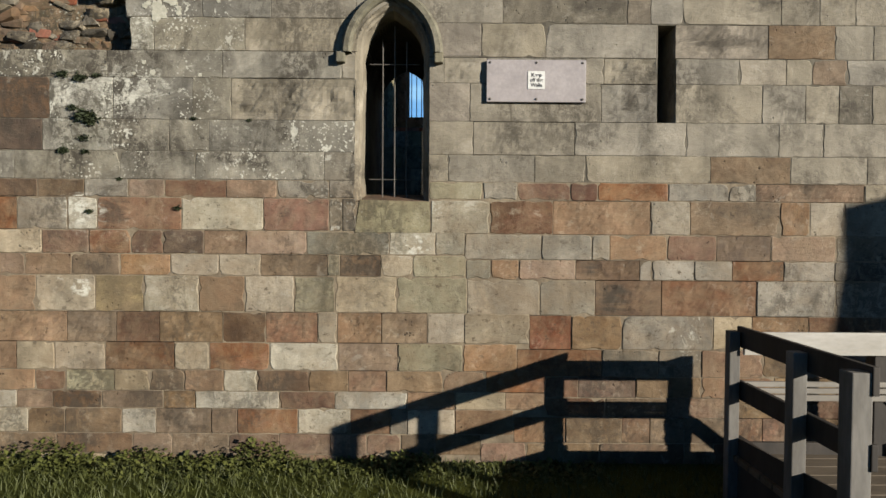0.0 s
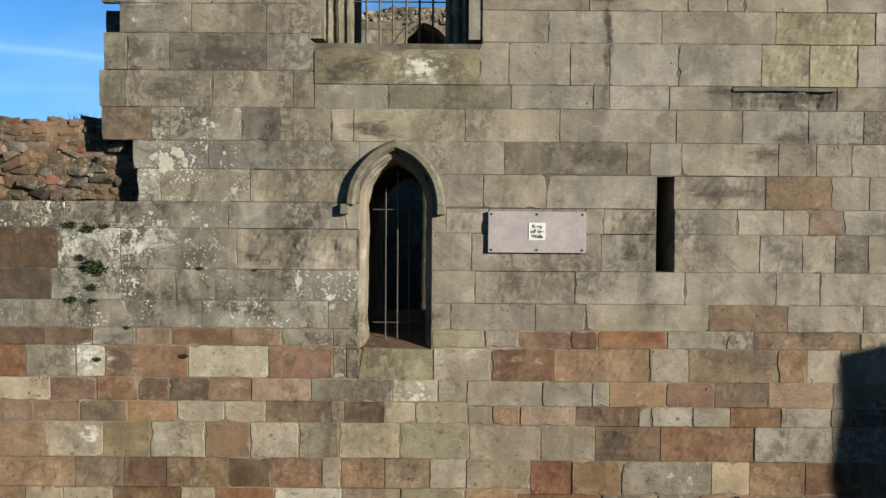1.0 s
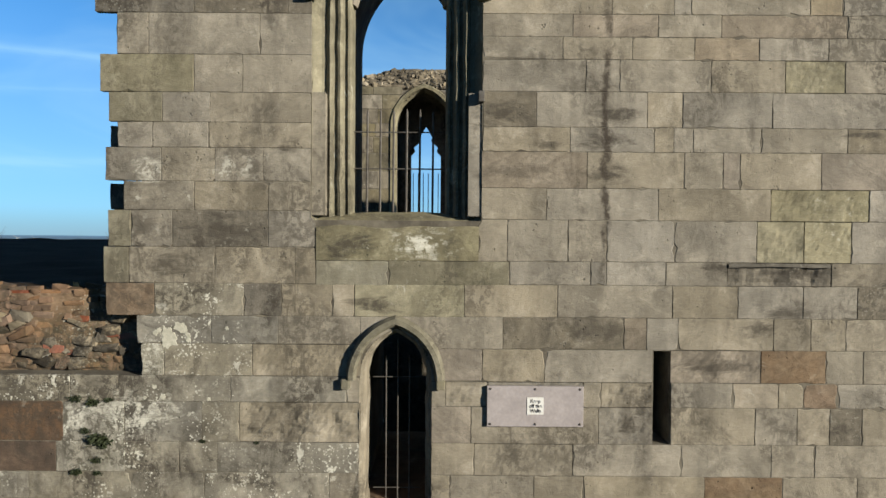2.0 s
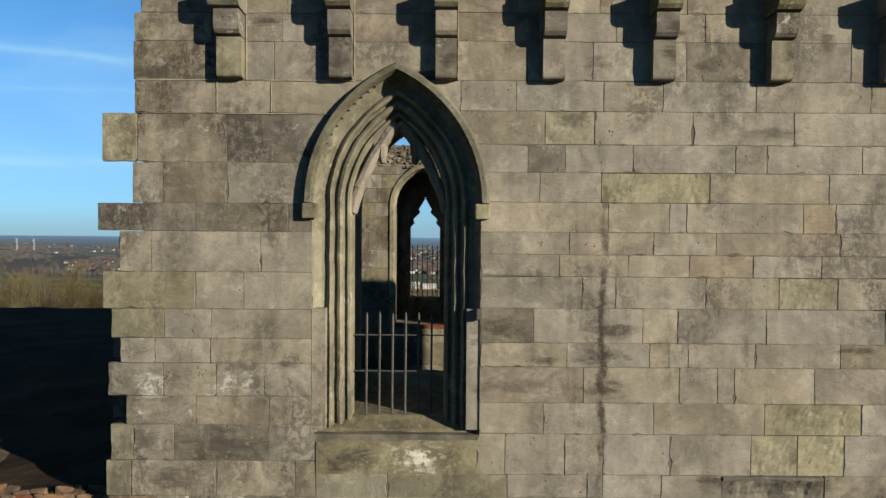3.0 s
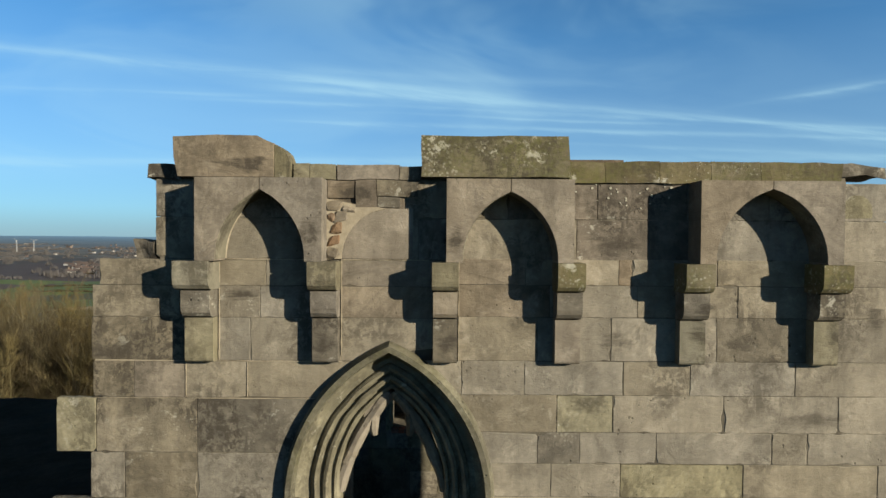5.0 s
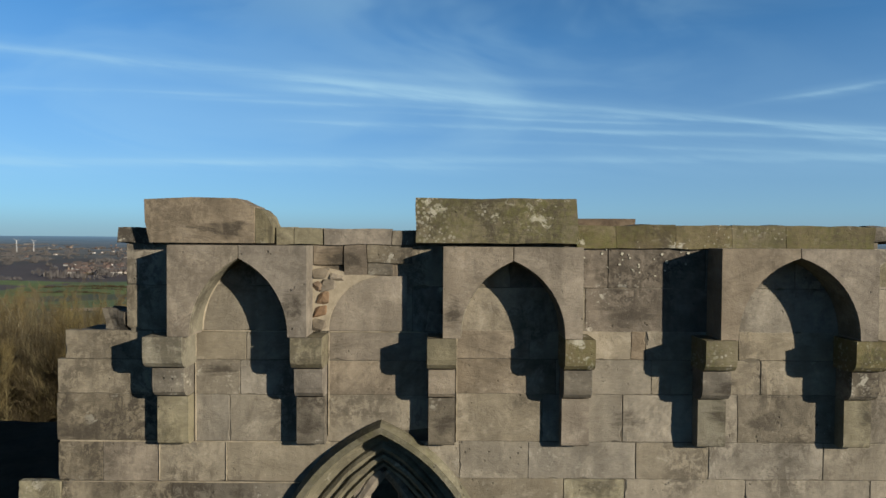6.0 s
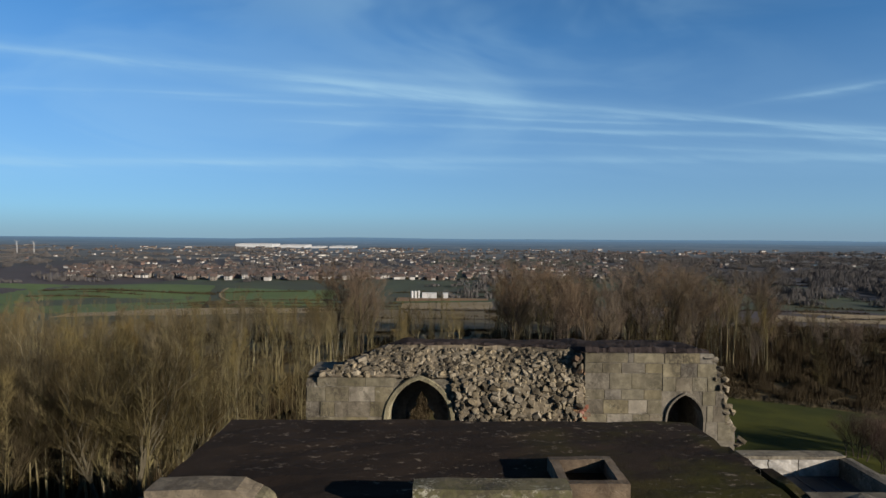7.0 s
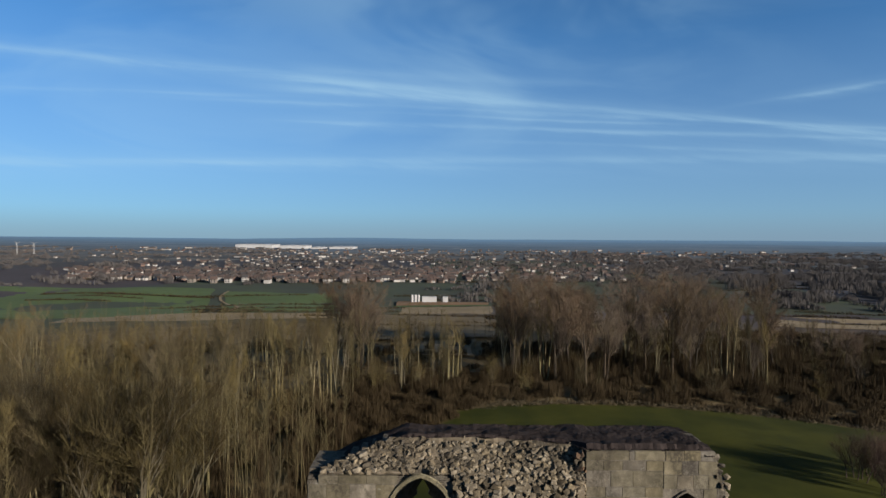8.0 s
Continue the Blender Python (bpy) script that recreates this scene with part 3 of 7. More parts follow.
class Arch:
    """A pointed opening about x = c, from sill to spring and apex; wider arches share its centres."""

    def __init__(self, c, half, sill, spring, rise):
        self.c, self.sill, self.spring = c, sill, spring
        self.off = (half * half + rise * rise) / (2 * half) - half

    def apex(self, w):
        return self.spring + math.sqrt((w + self.off) ** 2 - self.off ** 2)

    def half(self, w, z):
        """Half the opening's breadth at height z for the arch of half width w; 0 above its apex."""
        if z <= self.spring:
            return w
        q = (w + self.off) ** 2 - (z - self.spring) ** 2
        return max(math.sqrt(q) - self.off, 0.0) if q > 0 else 0.0

    def path(self, w, n=14):
        """The outline from the left foot over the apex to the right foot, as (x, z)."""
        r, a1 = w + self.off, math.acos(self.off / (w + self.off))
        left = [(self.c + self.off - r * math.cos(a1 * i / n), self.spring + r * math.sin(a1 * i / n)) for i in range(n + 1)]
        right = [(2 * self.c - x, z) for x, z in left[::-1][1:]]
        return left, right

    def full(self, w, n=14):
        l, r = self.path(w, n)
        return [(self.c - w, self.sill)] + l + r + [(self.c + w, self.sill)]

    def sweep(self, bm, profile, n=14, jamb=True):
        """Mouldings: a profile of (half width, y) carried round the opening."""
        rows = []
        for w, y in profile:
            pts = self.full(w, n) if jamb else self.full(w, n)[1:-1]
            rows.append([bm.verts.new((x, y, z)) for x, z in pts])
        for a, b in zip(rows, rows[1:]):
            for i in range(len(a) - 1):
                bm.faces.new((a[i], a[i + 1], b[i + 1], b[i]))


LANCET = Arch(-0.405, 0.30, 2.13, 3.31, 0.416)
TALL = Arch(-0.405, 0.40, 4.62, 6.55, 0.74)
SLITS = ((1.726, 1.884, 2.774, 3.556), (3.575, 3.74, 5.55, 6.30))
OPENINGS = ((LANCET, 0.30), (TALL, 0.70))


# ---- ashlar courses ----
def side_limits(x0, x1, z):
    """How far a stone between x0 and x1 reaches at height z, where an opening cuts into it."""
    for a, w in OPENINGS:
        if a.sill - 0.02 < z < a.apex(w):
            h = a.half(w, z)
            if x0 < a.c - h < x1 and (x0 + x1) / 2 < a.c:
                x1 = a.c - h
            elif x0 < a.c + h < x1 and (x0 + x1) / 2 > a.c:
                x0 = a.c + h
    return x0, x1


def wander(ring, size, seed, step=0.055):
    """The outline with its sides broken into short stretches that stray a little."""
    out = []
    for (x0, z0), (x1, z1) in zip(ring, ring[1:] + ring[:1]):
        n = max(1, int(math.hypot(x1 - x0, z1 - z0) / step))
        n = min(n, 14)
        for i in range(n):
            x, z = x0 + (x1 - x0) * i / n, z0 + (z1 - z0) * i / n
            d = (noise.noise_vector((x * 11.0, seed, z * 11.0)) + noise.noise_vector((x * 37.0, seed, z * 37.0)) * 0.7) * size
            out.append((x + d.x, z + d.z))
    return out


def stone_bmesh(x0, x1, z0, z1, proud, worn):
    bm = bmesh.new()
    low = z0 < 2.2
    g, k = (0.0026 if low else 0.0016), 0.002 + worn * (1.0 if z0 < 2.2 else 0.4)
    cut = any(a.sill < z1 and z0 < a.apex(w) and x0 < a.c + w and x1 > a.c - w for a, w in OPENINGS)
    if cut:
        zs = [z0 + g + (z1 - z0 - 2 * g) * i / 6 for i in range(7)]
        lim = [side_limits(x0 + g, x1 - g, z) for z in zs]
        keep = [(z, l) for z, l in zip(zs, lim) if l[1] - l[0] > 0.01]
        ring = [(l[0], z) for z, l in keep] + [(l[1], z) for z, l in keep[::-1]]
        if len(keep) < 2:
            return bm
    else:
        ks = [k * random.uniform(0.5, 1.5) for _ in range(4)]
        if random.random() < (0.30 if low else 0.10):
            ks[random.randrange(4)] += random.uniform(0.008, 0.022)
        e = [random.uniform(0, 0.0035 if low else 0.002) for _ in range(4)]
        a, b, c, d = x0 + g + e[0], x1 - g - e[1], z0 + g + e[2], z1 - g - e[3]
        ring = [(a, c + ks[0]), (a, d - ks[1]), (a + ks[1], d), (b - ks[2], d), (b, d - ks[2]), (b, c + ks[3]), (b - ks[3], c), (a + ks[0], c)]
        ring = wander(ring, 0.0050 if low else 0.0036, x0 * 3 + z0, 0.040)
    cx, cz = sum(p[0] for p in ring) / len(ring), sum(p[1] for p in ring) / len(ring)
    hx, hz = max(x1 - x0, 0.03) / 2, max(z1 - z0, 0.03) / 2
    back, edge, front = [], [], []
    for x, z in ring:
        # arrises spalled off here and there
        spall = max(0.0, noise.noise((x * 9.0, 31.0, z * 9.0)) - (0.18 if low else 0.24)) * (0.055 if low else 0.045)
        r = (0.0030 if low else 0.0020) + spall
        back.append(bm.verts.new((x, 0.04, z)))
        edge.append(bm.verts.new((x, (0.0025 if low else 0.0015) + spall * 0.7 - proud, z)))
        front.append(bm.verts.new((cx + (x - cx) * max(1 - r / hx, 0.5), -proud + random.uniform(-0.001, 0.001), cz + (z - cz) * max(1 - r / hz, 0.5))))
    n = len(ring)
    for i in range(n):
        bm.faces.new((back[i], back[(i + 1) % n], edge[(i + 1) % n], edge[i]))
        bm.faces.new((edge[i], edge[(i + 1) % n], front[(i + 1) % n], front[i]))
    bm.faces.new(front)
    return bm


def eroded_bmesh(x0, x1, z0, z1, depth):
    """A stone whose face has weathered back into hollows."""
    bm = bmesh.new()
    nx, nz, g = max(8, int((x1 - x0) / 0.03)), max(6, int((z1 - z0) / 0.03)), 0.004
    rows = []
    for i in range(nx + 1):
        u = i / nx
        row = []
        for j in range(nz + 1):
            v = j / nz
            x, z = x0 + g + (x1 - x0 - 2 * g) * u, z0 + g + (z1 - z0 - 2 * g) * v
            rim = min(1.0, 6 * min(u, 1 - u), 6 * min(v, 1 - v))
            d = 0.5 + 0.9 * noise.noise((x * 5.0, 3.0, z * 8.0)) + 0.45 * noise.noise((x * 17.0, 9.0, z * 22.0))
            y = -0.003 + depth * max(0.0, d) * (0.35 + 0.65 * rim) + 0.004 * noise.noise((x * 40, 1, z * 40))
            row.append(bm.verts.new((x, y, z)))
        rows.append(row)
    for a, b in zip(rows, rows[1:]):
        for j in range(nz):
            bm.faces.new((a[j], b[j], b[j + 1], a[j + 1]))
    edge = [r[0] for r in rows] + rows[-1][1:] + [r[-1] for r in rows[::-1][1:]] + rows[0][::-1][1:-1]
    back = [bm.verts.new((v.co.x, 0.06, v.co.z)) for v in edge]
    n = len(edge)
    for i in range(n):
        bm.faces.new((edge[i], edge[(i + 1) % n], back[(i + 1) % n], back[i]))
    return bm


# decayed stones: left end, foot and the depth of their hollows
ERODED = {(-1.70, 2.774): 0.030, (0.01, 3.082): 0.020, (0.25, 2.506): 0.008, (2.33, 4.096): 0.040, (2.57, 4.290): 0.014, (2.96, 4.290): 0.012, (2.68, 4.632): 0.014,
          (1.87, 3.289): 0.012, (-1.59, 3.326): 0.014, (1.30, 3.082): 0.022, (1.28, 2.774): 0.016, (0.36, 3.082): 0.010, (-1.42, 0.975): 0.014,
          (-3.04, 0.578): 0.014, (1.09, 1.500): 0.014, (2.23, 1.661): 0.012, (0.72, 0.934): 0.012, (-3.85, 0.975): 0.010, (-2.63, 0.975): 0.010, (-0.84, 0.975): 0.012, (2.54, 2.141): 0.016,
          (0.82, 7.043): 0.006, (1.29, 6.564): 0.006, (2.78, 5.686): 0.006, (1.21, 7.566): 0.010}


COURSES = []


def course(z0, z1, kinds, *joints):
    COURSES.append((z0, z1, kinds, joints))


course(-0.188, -0.002, "brRbBrbR", -0.09, 0.33, 0.84, 1.44, 2.02, 2.34, 2.87, 3.33, 4.03)
course(-0.117, 0.064, "bBbbbRR", -4.18, -3.58, -2.62, -2.07, -1.56, -1.08, -0.64, -0.09)
course(-0.002, 0.170, "RbRbRbRR", 0.33, 0.70, 1.30, 1.99, 2.23, 2.59, 3.10, 3.61, 4.02)
course(0.064, 0.231, "rbdrbRRRRbb", -4.18, -3.77, -3.12, -2.50, -2.18, -1.72, -1.31, -0.89, -0.60, -0.32, -0.04, 0.33)
course(0.170, 0.379, "RbRbbRRbR", 0.60, 1.02, 1.48, 1.71, 1.99, 2.36, 2.63, 3.09, 3.60, 4.02)
course(0.231, 0.435, "RWbbWbrRWRDBr", -4.27, -3.86, -3.35, -3.05, -2.59, -2.31, -1.86, -1.65, -1.16, -0.73, -0.41, -0.27, 0.12, 0.60)
course(0.379, 0.541, "RbRbRR", 0.85, 1.34, 1.85, 2.40, 2.86, 3.41, 4.01)
course(0.435, 0.578, "rWrdbbWRWrBr", -4.13, -3.81, -3.44, -3.15, -2.75, -2.25, -1.99, -1.31, -0.86, -0.27, 0.12, 0.53, 0.85)
course(0.541, 0.712, "RRbRbR", 0.85, 1.12, 1.59, 2.12, 2.72, 3.23, 4.01)
course(0.578, 0.749, "brRyBbrWdbRbrR", -4.17, -3.81, -3.29, -3.04, -2.65, -2.36, -2.08, -1.76, -1.49, -1.07, -0.75, -0.44, 0.02, 0.37, 0.85)
course(0.712, 0.934, "RDDRbRR", 0.62, 1.31, 1.77, 2.12, 2.62, 2.99, 3.50, 4.01)
course(0.749, 0.975, "RrBBRBRWrgr", -4.22, -3.85, -3.44, -3.13, -2.72, -2.16, -1.88, -1.39, -0.83, -0.35, 0.18, 0.62)
course(0.934, 1.211, "SbDBrRb", 0.72, 1.06, 1.47, 2.21, 2.53, 2.99, 3.58, 4.00)
course(0.975, 1.223, "brbRbdRBrbBB", -4.21, -3.85, -3.03, -2.63, -2.28, -1.77, -1.42, -1.00, -0.84, -0.48, -0.11, 0.19, 0.72)
course(1.211, 1.500, "BGdRGGb", 0.21, 0.80, 1.25, 1.79, 2.56, 3.20, 3.72, 3.99)
course(1.223, 1.517, "RrBYWrBgBg", -4.26, -3.89, -3.28, -2.80, -2.41, -1.96, -1.59, -1.19, -0.86, -0.36, 0.21)
course(1.500, 1.661, "grrdGGGRGD", 0.20, 0.40, 0.63, 1.09, 1.61, 1.71, 2.05, 2.36, 2.78, 3.19, 3.99)
course(1.517, 1.691, "brrbrBBbgdBg", -4.16, -3.80, -3.37, -2.99, -2.60, -2.19, -1.80, -1.46, -0.92, -0.82, -0.49, -0.23, 0.20)
course(1.661, 1.867, "GGGrSdrD", 0.19, 0.81, 1.22, 1.36, 1.83, 2.23, 2.67, 3.20, 3.98)
course(1.691, 1.883, "rBRRRdrrgWg", -4.21, -3.84, -3.23, -2.85, -2.51, -2.25, -1.92, -1.58, -1.09, -0.42, -0.05, 0.19)
course(1.867, 2.141, "WRrGbrBG", -0.09, 0.39, 0.90, 1.69, 2.01, 2.74, 2.98, 3.26, 3.98)
course(1.883, 2.147, "bRGWRWSDD", -4.20, -3.84, -3.43, -3.02, -2.78, -2.10, -1.44, -0.91, -0.80, -0.69)
course(2.141, 2.287, "gGRSRGGrG", -0.10, 0.33, 0.61, 1.04, 1.26, 1.83, 2.32, 2.54, 3.42, 3.97)
course(2.147, 2.293, "RdbDrRrDD", -4.20, -3.84, -3.26, -2.88, -2.53, -2.24, -1.74, -1.33, -0.91, -0.69)
course(2.287, 2.506, "GGGGbGG", -0.11, 0.05, 0.75, 1.16, 2.17, 2.82, 3.44, 3.97)
course(2.293, 2.520, "GGGGGD", -4.25, -3.88, -3.45, -2.60, -1.99, -0.95, -0.69)
course(2.506, 2.774, "GGGGGG", -0.11, 0.25, 1.07, 1.97, 2.72, 3.08, 3.96)
course(2.520, 2.774, "DdWDDD", -4.24, -3.83, -3.22, -2.65, -2.20, -1.88, -0.69)
course(2.774, 3.082, "tGG", -0.11, 0.22, 1.28, 1.73)
course(2.774, 3.082, "GGGDG", 1.88, 2.58, 2.93, 3.20, 3.47, 3.95)
course(2.774, 3.109, "ddWDDG", -4.24, -3.83, -3.16, -2.65, -2.01, -1.70, -0.69)
course(3.082, 3.289, "GGGGG", -0.12, 0.01, 0.36, 1.15, 1.30, 1.73)
course(3.082, 3.289, "GBGbG", 1.88, 2.39, 2.77, 2.98, 3.26, 3.95)
course(3.109, 3.326, "GDGDGG", -4.24, -3.74, -3.10, -2.70, -1.77, -0.81, -0.69)
course(3.289, 3.562, "tGG", -0.14, 0.31, 0.83, 1.72)
course(3.289, 3.562, "tbGG", 1.87, 2.62, 3.16, 3.47, 4.01)
course(3.326, 3.592, "WDG", -2.51, -2.32, -1.59, -0.69)
course(3.562, 3.827, "GDrGGGGG", -0.39, 0.48, 1.48, 1.67, 1.93, 2.72, 3.03, 3.32, 4.00)
course(3.592, 3.824, "DDGG", -2.55, -1.93, -1.38, -0.70, -0.39)
course(3.824, 4.092, "bGDGGy", -2.80, -2.40, -1.66, -1.35, -0.93, -0.75, 0.16)
course(3.827, 4.096, "GGGGGD", 0.16, 0.93, 1.88, 2.42, 2.96, 3.41, 3.99)
course(4.083, 4.287, "gg", -1.07, -0.47, 0.53)
course(4.092, 4.393, "gGGG", -2.82, -2.61, -1.90, -1.24, -1.07)
course(4.096, 4.290, "GGGGDD", 0.53, 1.20, 1.33, 1.82, 2.33, 3.19, 3.99)
course(4.290, 4.632, "GGGGGyyG", 0.27, 0.51, 1.01, 1.33, 1.89, 2.57, 2.96, 3.35, 3.98)
course(4.393, 4.693, "gDDG", -2.78, -2.59, -2.25, -1.46, -1.07)
course(4.632, 4.894, "GGGyG", 0.29, 0.83, 1.75, 2.68, 3.49, 3.97)
course(4.693, 4.932, "DGG", -2.65, -2.07, -1.46, -1.11)
course(4.894, 5.193, "bGGrGr", 0.29, 1.16, 1.96, 2.28, 2.42, 3.09, 3.97)
course(4.932, 5.209, "GGGG", -2.80, -2.34, -1.90, -1.50, -1.11)
course(5.193, 5.395, "GGGGGGD", 0.30, 1.02, 1.71, 1.87, 2.03, 2.59, 3.30, 4.05)
course(5.209, 5.417, "GGG", -2.70, -2.41, -1.95, -1.11)
course(5.395, 5.686, "DGGGGG", 0.30, 0.74, 1.65, 1.94, 2.68, 3.67, 4.05)
course(5.417, 5.661, "gGG", -2.77, -2.33, -1.94, -1.11)
course(5.661, 5.970, "gGG", -2.84, -2.07, -1.67, -1.10)
course(5.686, 5.948, "GGGGyG", 0.29, 1.14, 1.42, 2.17, 2.78, 3.27, 4.04)
course(5.948, 6.131, "GGGrGG", 0.29, 0.95, 1.52, 2.03, 2.56, 3.13, 4.04)
course(5.970, 6.306, "GGG", -2.70, -2.44, -1.53, -1.09)
course(6.131, 6.317, "GbGbG", 0.29, 1.03, 1.73, 2.25, 3.28, 4.03)
course(6.306, 6.539, "DDD", -2.88, -2.07, -1.30, -1.09)
course(6.317, 6.564, "GGGGBG", 0.29, 1.35, 1.86, 2.00, 2.97, 3.24, 4.03)
course(6.539, 6.878, "GDGG", -2.59, -2.34, -1.81, -1.18, -1.07)
course(6.564, 6.811, "GGyGG", 0.29, 0.78, 1.29, 2.19, 3.18, 4.02)
course(6.811, 7.043, "GDGGGGG", 0.14, 0.68, 0.99, 1.55, 2.40, 2.66, 3.45, 4.01)
course(6.878, 7.280, "yDD", -2.84, -2.55, -1.81, -0.69)
course(7.043, 7.316, "GyGGG", -0.42, 0.82, 1.23, 2.04, 2.88, 4.01)
course(7.280, 7.554, "DdGG", -2.57, -2.27, -1.89, -1.44, -0.42)
course(7.316, 7.566, "GGGGGGG", -0.42, 0.12, 0.58, 1.30, 1.79, 2.56, 3.51, 4.00)
course(7.554, 7.871, "DGGG", -2.58, -1.89, -1.42, -0.82, -0.02)
course(7.566, 7.887, "GGGGDGG", -0.02, 0.67, 1.21, 1.75, 1.98, 2.64, 3.34, 3.73)
course(7.871, 8.103, "GDGb", -2.57, -1.93, -1.35, -0.88, -0.02)
course(7.887, 8.120, "bGGGG", -0.02, 0.76, 1.40, 2.13, 2.68, 3.72)
course(8.103, 8.297, "GGGb", -2.52, -1.93, -1.31, -0.77, -0.02)
course(8.120, 8.313, "bGKGGG", -0.02, 0.58, 1.26, 1.36, 1.98, 2.67, 3.72)
# behind the parapet arches
course(8.300, 8.600, "GGtGDGKGG", -2.11, -1.70, -0.87, -0.62, -0.20, 0.10, 0.95, 1.80, 2.70, 3.29)
course(8.600, 8.875, "GGtKGKKGG", -2.11, -1.55, -0.87, -0.66, -0.30, 0.45, 1.10, 1.75, 2.35, 3.22)
# the wing beyond, to the right
course(7.04, 7.31, "GG", 4.01, 4.6, 5.3)
course(7.31, 7.56, "GG", 4.00, 4.5, 5.3)
course(7.56, 7.88, "GG", 3.73, 4.3, 5.3)
course(7.88, 8.11, "GG", 3.72, 4.5, 5.3)
course(8.11, 8.30, "GG", 3.72, 4.2, 5.3)

WALL_BACK = 2.08
decay = random.Random(5)
for z0, z1, kinds, joints in COURSES:
    for kind, x0, x1 in zip(kinds, joints, joints[1:]):
        if 0.05 < z0 < 2.2 and kind in "bRrdS" and decay.random() < 0.34 and not (x0 < -0.05 and x1 > -0.75 and z1 > 1.86):
            ERODED.setdefault((x0, z0), decay.uniform(0.005, 0.011))


def solid_spans(z):
    """The masonry of the front at height z, as stretches of x free of openings."""
    if z < 3.32:
        left = -4.9
    elif z < 8.28:
        left = -2.50
    else:
        left = -2.08
    right = 8.8 if z < 8.27 else (3.27 if z < 8.54 else (3.19 if z < 8.86 else 2.9))
    cuts = []
    for a, w in OPENINGS:
        if a.sill < z < a.apex(w):
            h = a.half(w, z)
            if h > 0.004:
                cuts.append((a.c - h, a.c + h))
    for x0, x1, s0, s1 in SLITS:
        if s0 < z < s1:
            cuts.append((x0, x1))
    spans, at = [], left
    for c0, c1 in sorted(cuts):
        spans.append((at, c0))
        at = c1
    spans.append((at, right))
    return spans


def hollow_spans(x0, x1, z):
    """A stretch of the facing's bed, left open behind the decayed stones."""
    out, at = [], x0
    for a0, a1, b0, b1 in HOLLOWS:
        if b0 < z < b1 and a0 < x1 and a1 > x0:
            out.append((at, max(a0, at)))
            at = min(a1, x1)
    return out + [(at, x1)]


HOLLOWS = sorted((x0, x1, z0, z1) for z0, z1, kinds, joints in COURSES for x0, x1 in zip(joints, joints[1:]) if (x0, z0) in ERODED)


def wall_core(name, z0, z1, label):
    levels = {z0, z1, 3.32, 8.28, 8.27, 8.54, 8.86}
    for a, w in OPENINGS:
        levels |= {a.sill, a.spring} | {a.spring + (a.apex(w) - a.spring) * math.sin(i * math.pi / 40) for i in range(1, 21)}
    for s in SLITS + tuple(HOLLOWS):
        levels |= {s[2], s[3]}
    zs = sorted(z for z in levels if z0 <= z <= z1)
    bm = bmesh.new()
    for a, b in zip(zs, zs[1:]):
        if b - a < 1e-4:
            continue
        for x0, x1 in solid_spans((a + b) / 2):
            if a < 8.2:
                add_box(bm, x0, x1, 0.06, WALL_BACK, a, b)
                for h0, h1 in hollow_spans(x0, x1, (a + b) / 2):
                    if h1 - h0 > 0.002:
                        add_box(bm, h0, h1, -0.0005 if z1 < 3 else 0.002, 0.06, a, b)
            else:
                add_box(bm, x0, x1, 0.003, 0.36, a, b)
                add_box(bm, max(x0, -2.1), min(x1, 2.50), 0.36, WALL_BACK, a, b)
    bmesh.ops.remove_doubles(bm, verts=bm.verts, dist=0.0005)
    return tagged(part(name, bm, MORTAR if z1 < 3 else MORTAR_DARK), label, "wall", kind="structure")


wall_low = wall_core("wall_south_plinth", -0.4, 2.29, "lower castle wall of mixed red and buff sandstone blocks")
wall_up = wall_core("wall_south_tower", 2.29, 8.93, "tall ruined castle tower wall of weathered grey sandstone")
for z0, z1, kinds, joints in COURSES:
    for kind, x0, x1 in zip(kinds, joints, joints[1:]):
        deep = ERODED.get((x0, z0))
        bm = eroded_bmesh(x0, x1, z0, z1, deep) if deep else stone_bmesh(x0, x1, z0, z1, random.uniform(0.0025 if z0 < 2.2 else 0.001, 0.009 if z0 < 2.2 else 0.0038), random.uniform(0.0, 0.012))
        if z0 > 3.85:
            kind = {"b": "t", "r": "t", "d": "t"}.get(kind, kind)
        elif z0 > 3.5 and kind == "r":
            kind = "t"
        elif 2.25 < z0 and x0 < -1.75 and kind in "DWG":
            kind = {"D": "L", "W": "P", "G": "L"}[kind]
        if bm.faces:
            part("stone", bm, STONE[kind], wall_low if z0 < 2.2 else wall_up)
        else:
            bm.free()


# ---- corbels, machicolation arches and coping ----
def corbel(x0, x1, wider=0.0, kinds="GGD"):
    top = thing("corbel", "", "")
    top.parent = wall_up
    steps = ((8.085, 8.290, 0.235, x0 - wider, x1 + wider * 0.5), (7.885, 8.080, 0.165, x0, x1), (7.560, 7.880, 0.095, x0, x1))
    for (z0, z1, out, a, b), kind in zip(steps, kinds):
        r = 0.075 if out > 0.1 else 0.03
        ring = [(0.01, z1), (-out, z1), (-out, z0 + r)] + [(-out + r * (1 - math.cos(k)), z0 + r * (1 - math.sin(k))) for k in (0.5, 1.0, 1.57)] + [(0.01, z0)]
        bm = bmesh.new()
        va = [bm.verts.new((a + 0.004, y, z)) for y, z in ring]
        vb = [bm.verts.new((b - 0.004, y, z)) for y, z in ring]
        bm.faces.new(va)
        bm.faces.new(vb[::-1])
        for i in range(len(ring)):
            bm.faces.new((va[i], va[(i + 1) % len(ring)], vb[(i + 1) % len(ring)], vb[i]))
        bmesh.ops.bevel(bm, geom=[e for e in bm.edges if e.calc_face_angle(0) > 0.7], offset=0.007, segments=2, affect="EDGES")
        part("block", bm, STONE[kind], top)
    return top


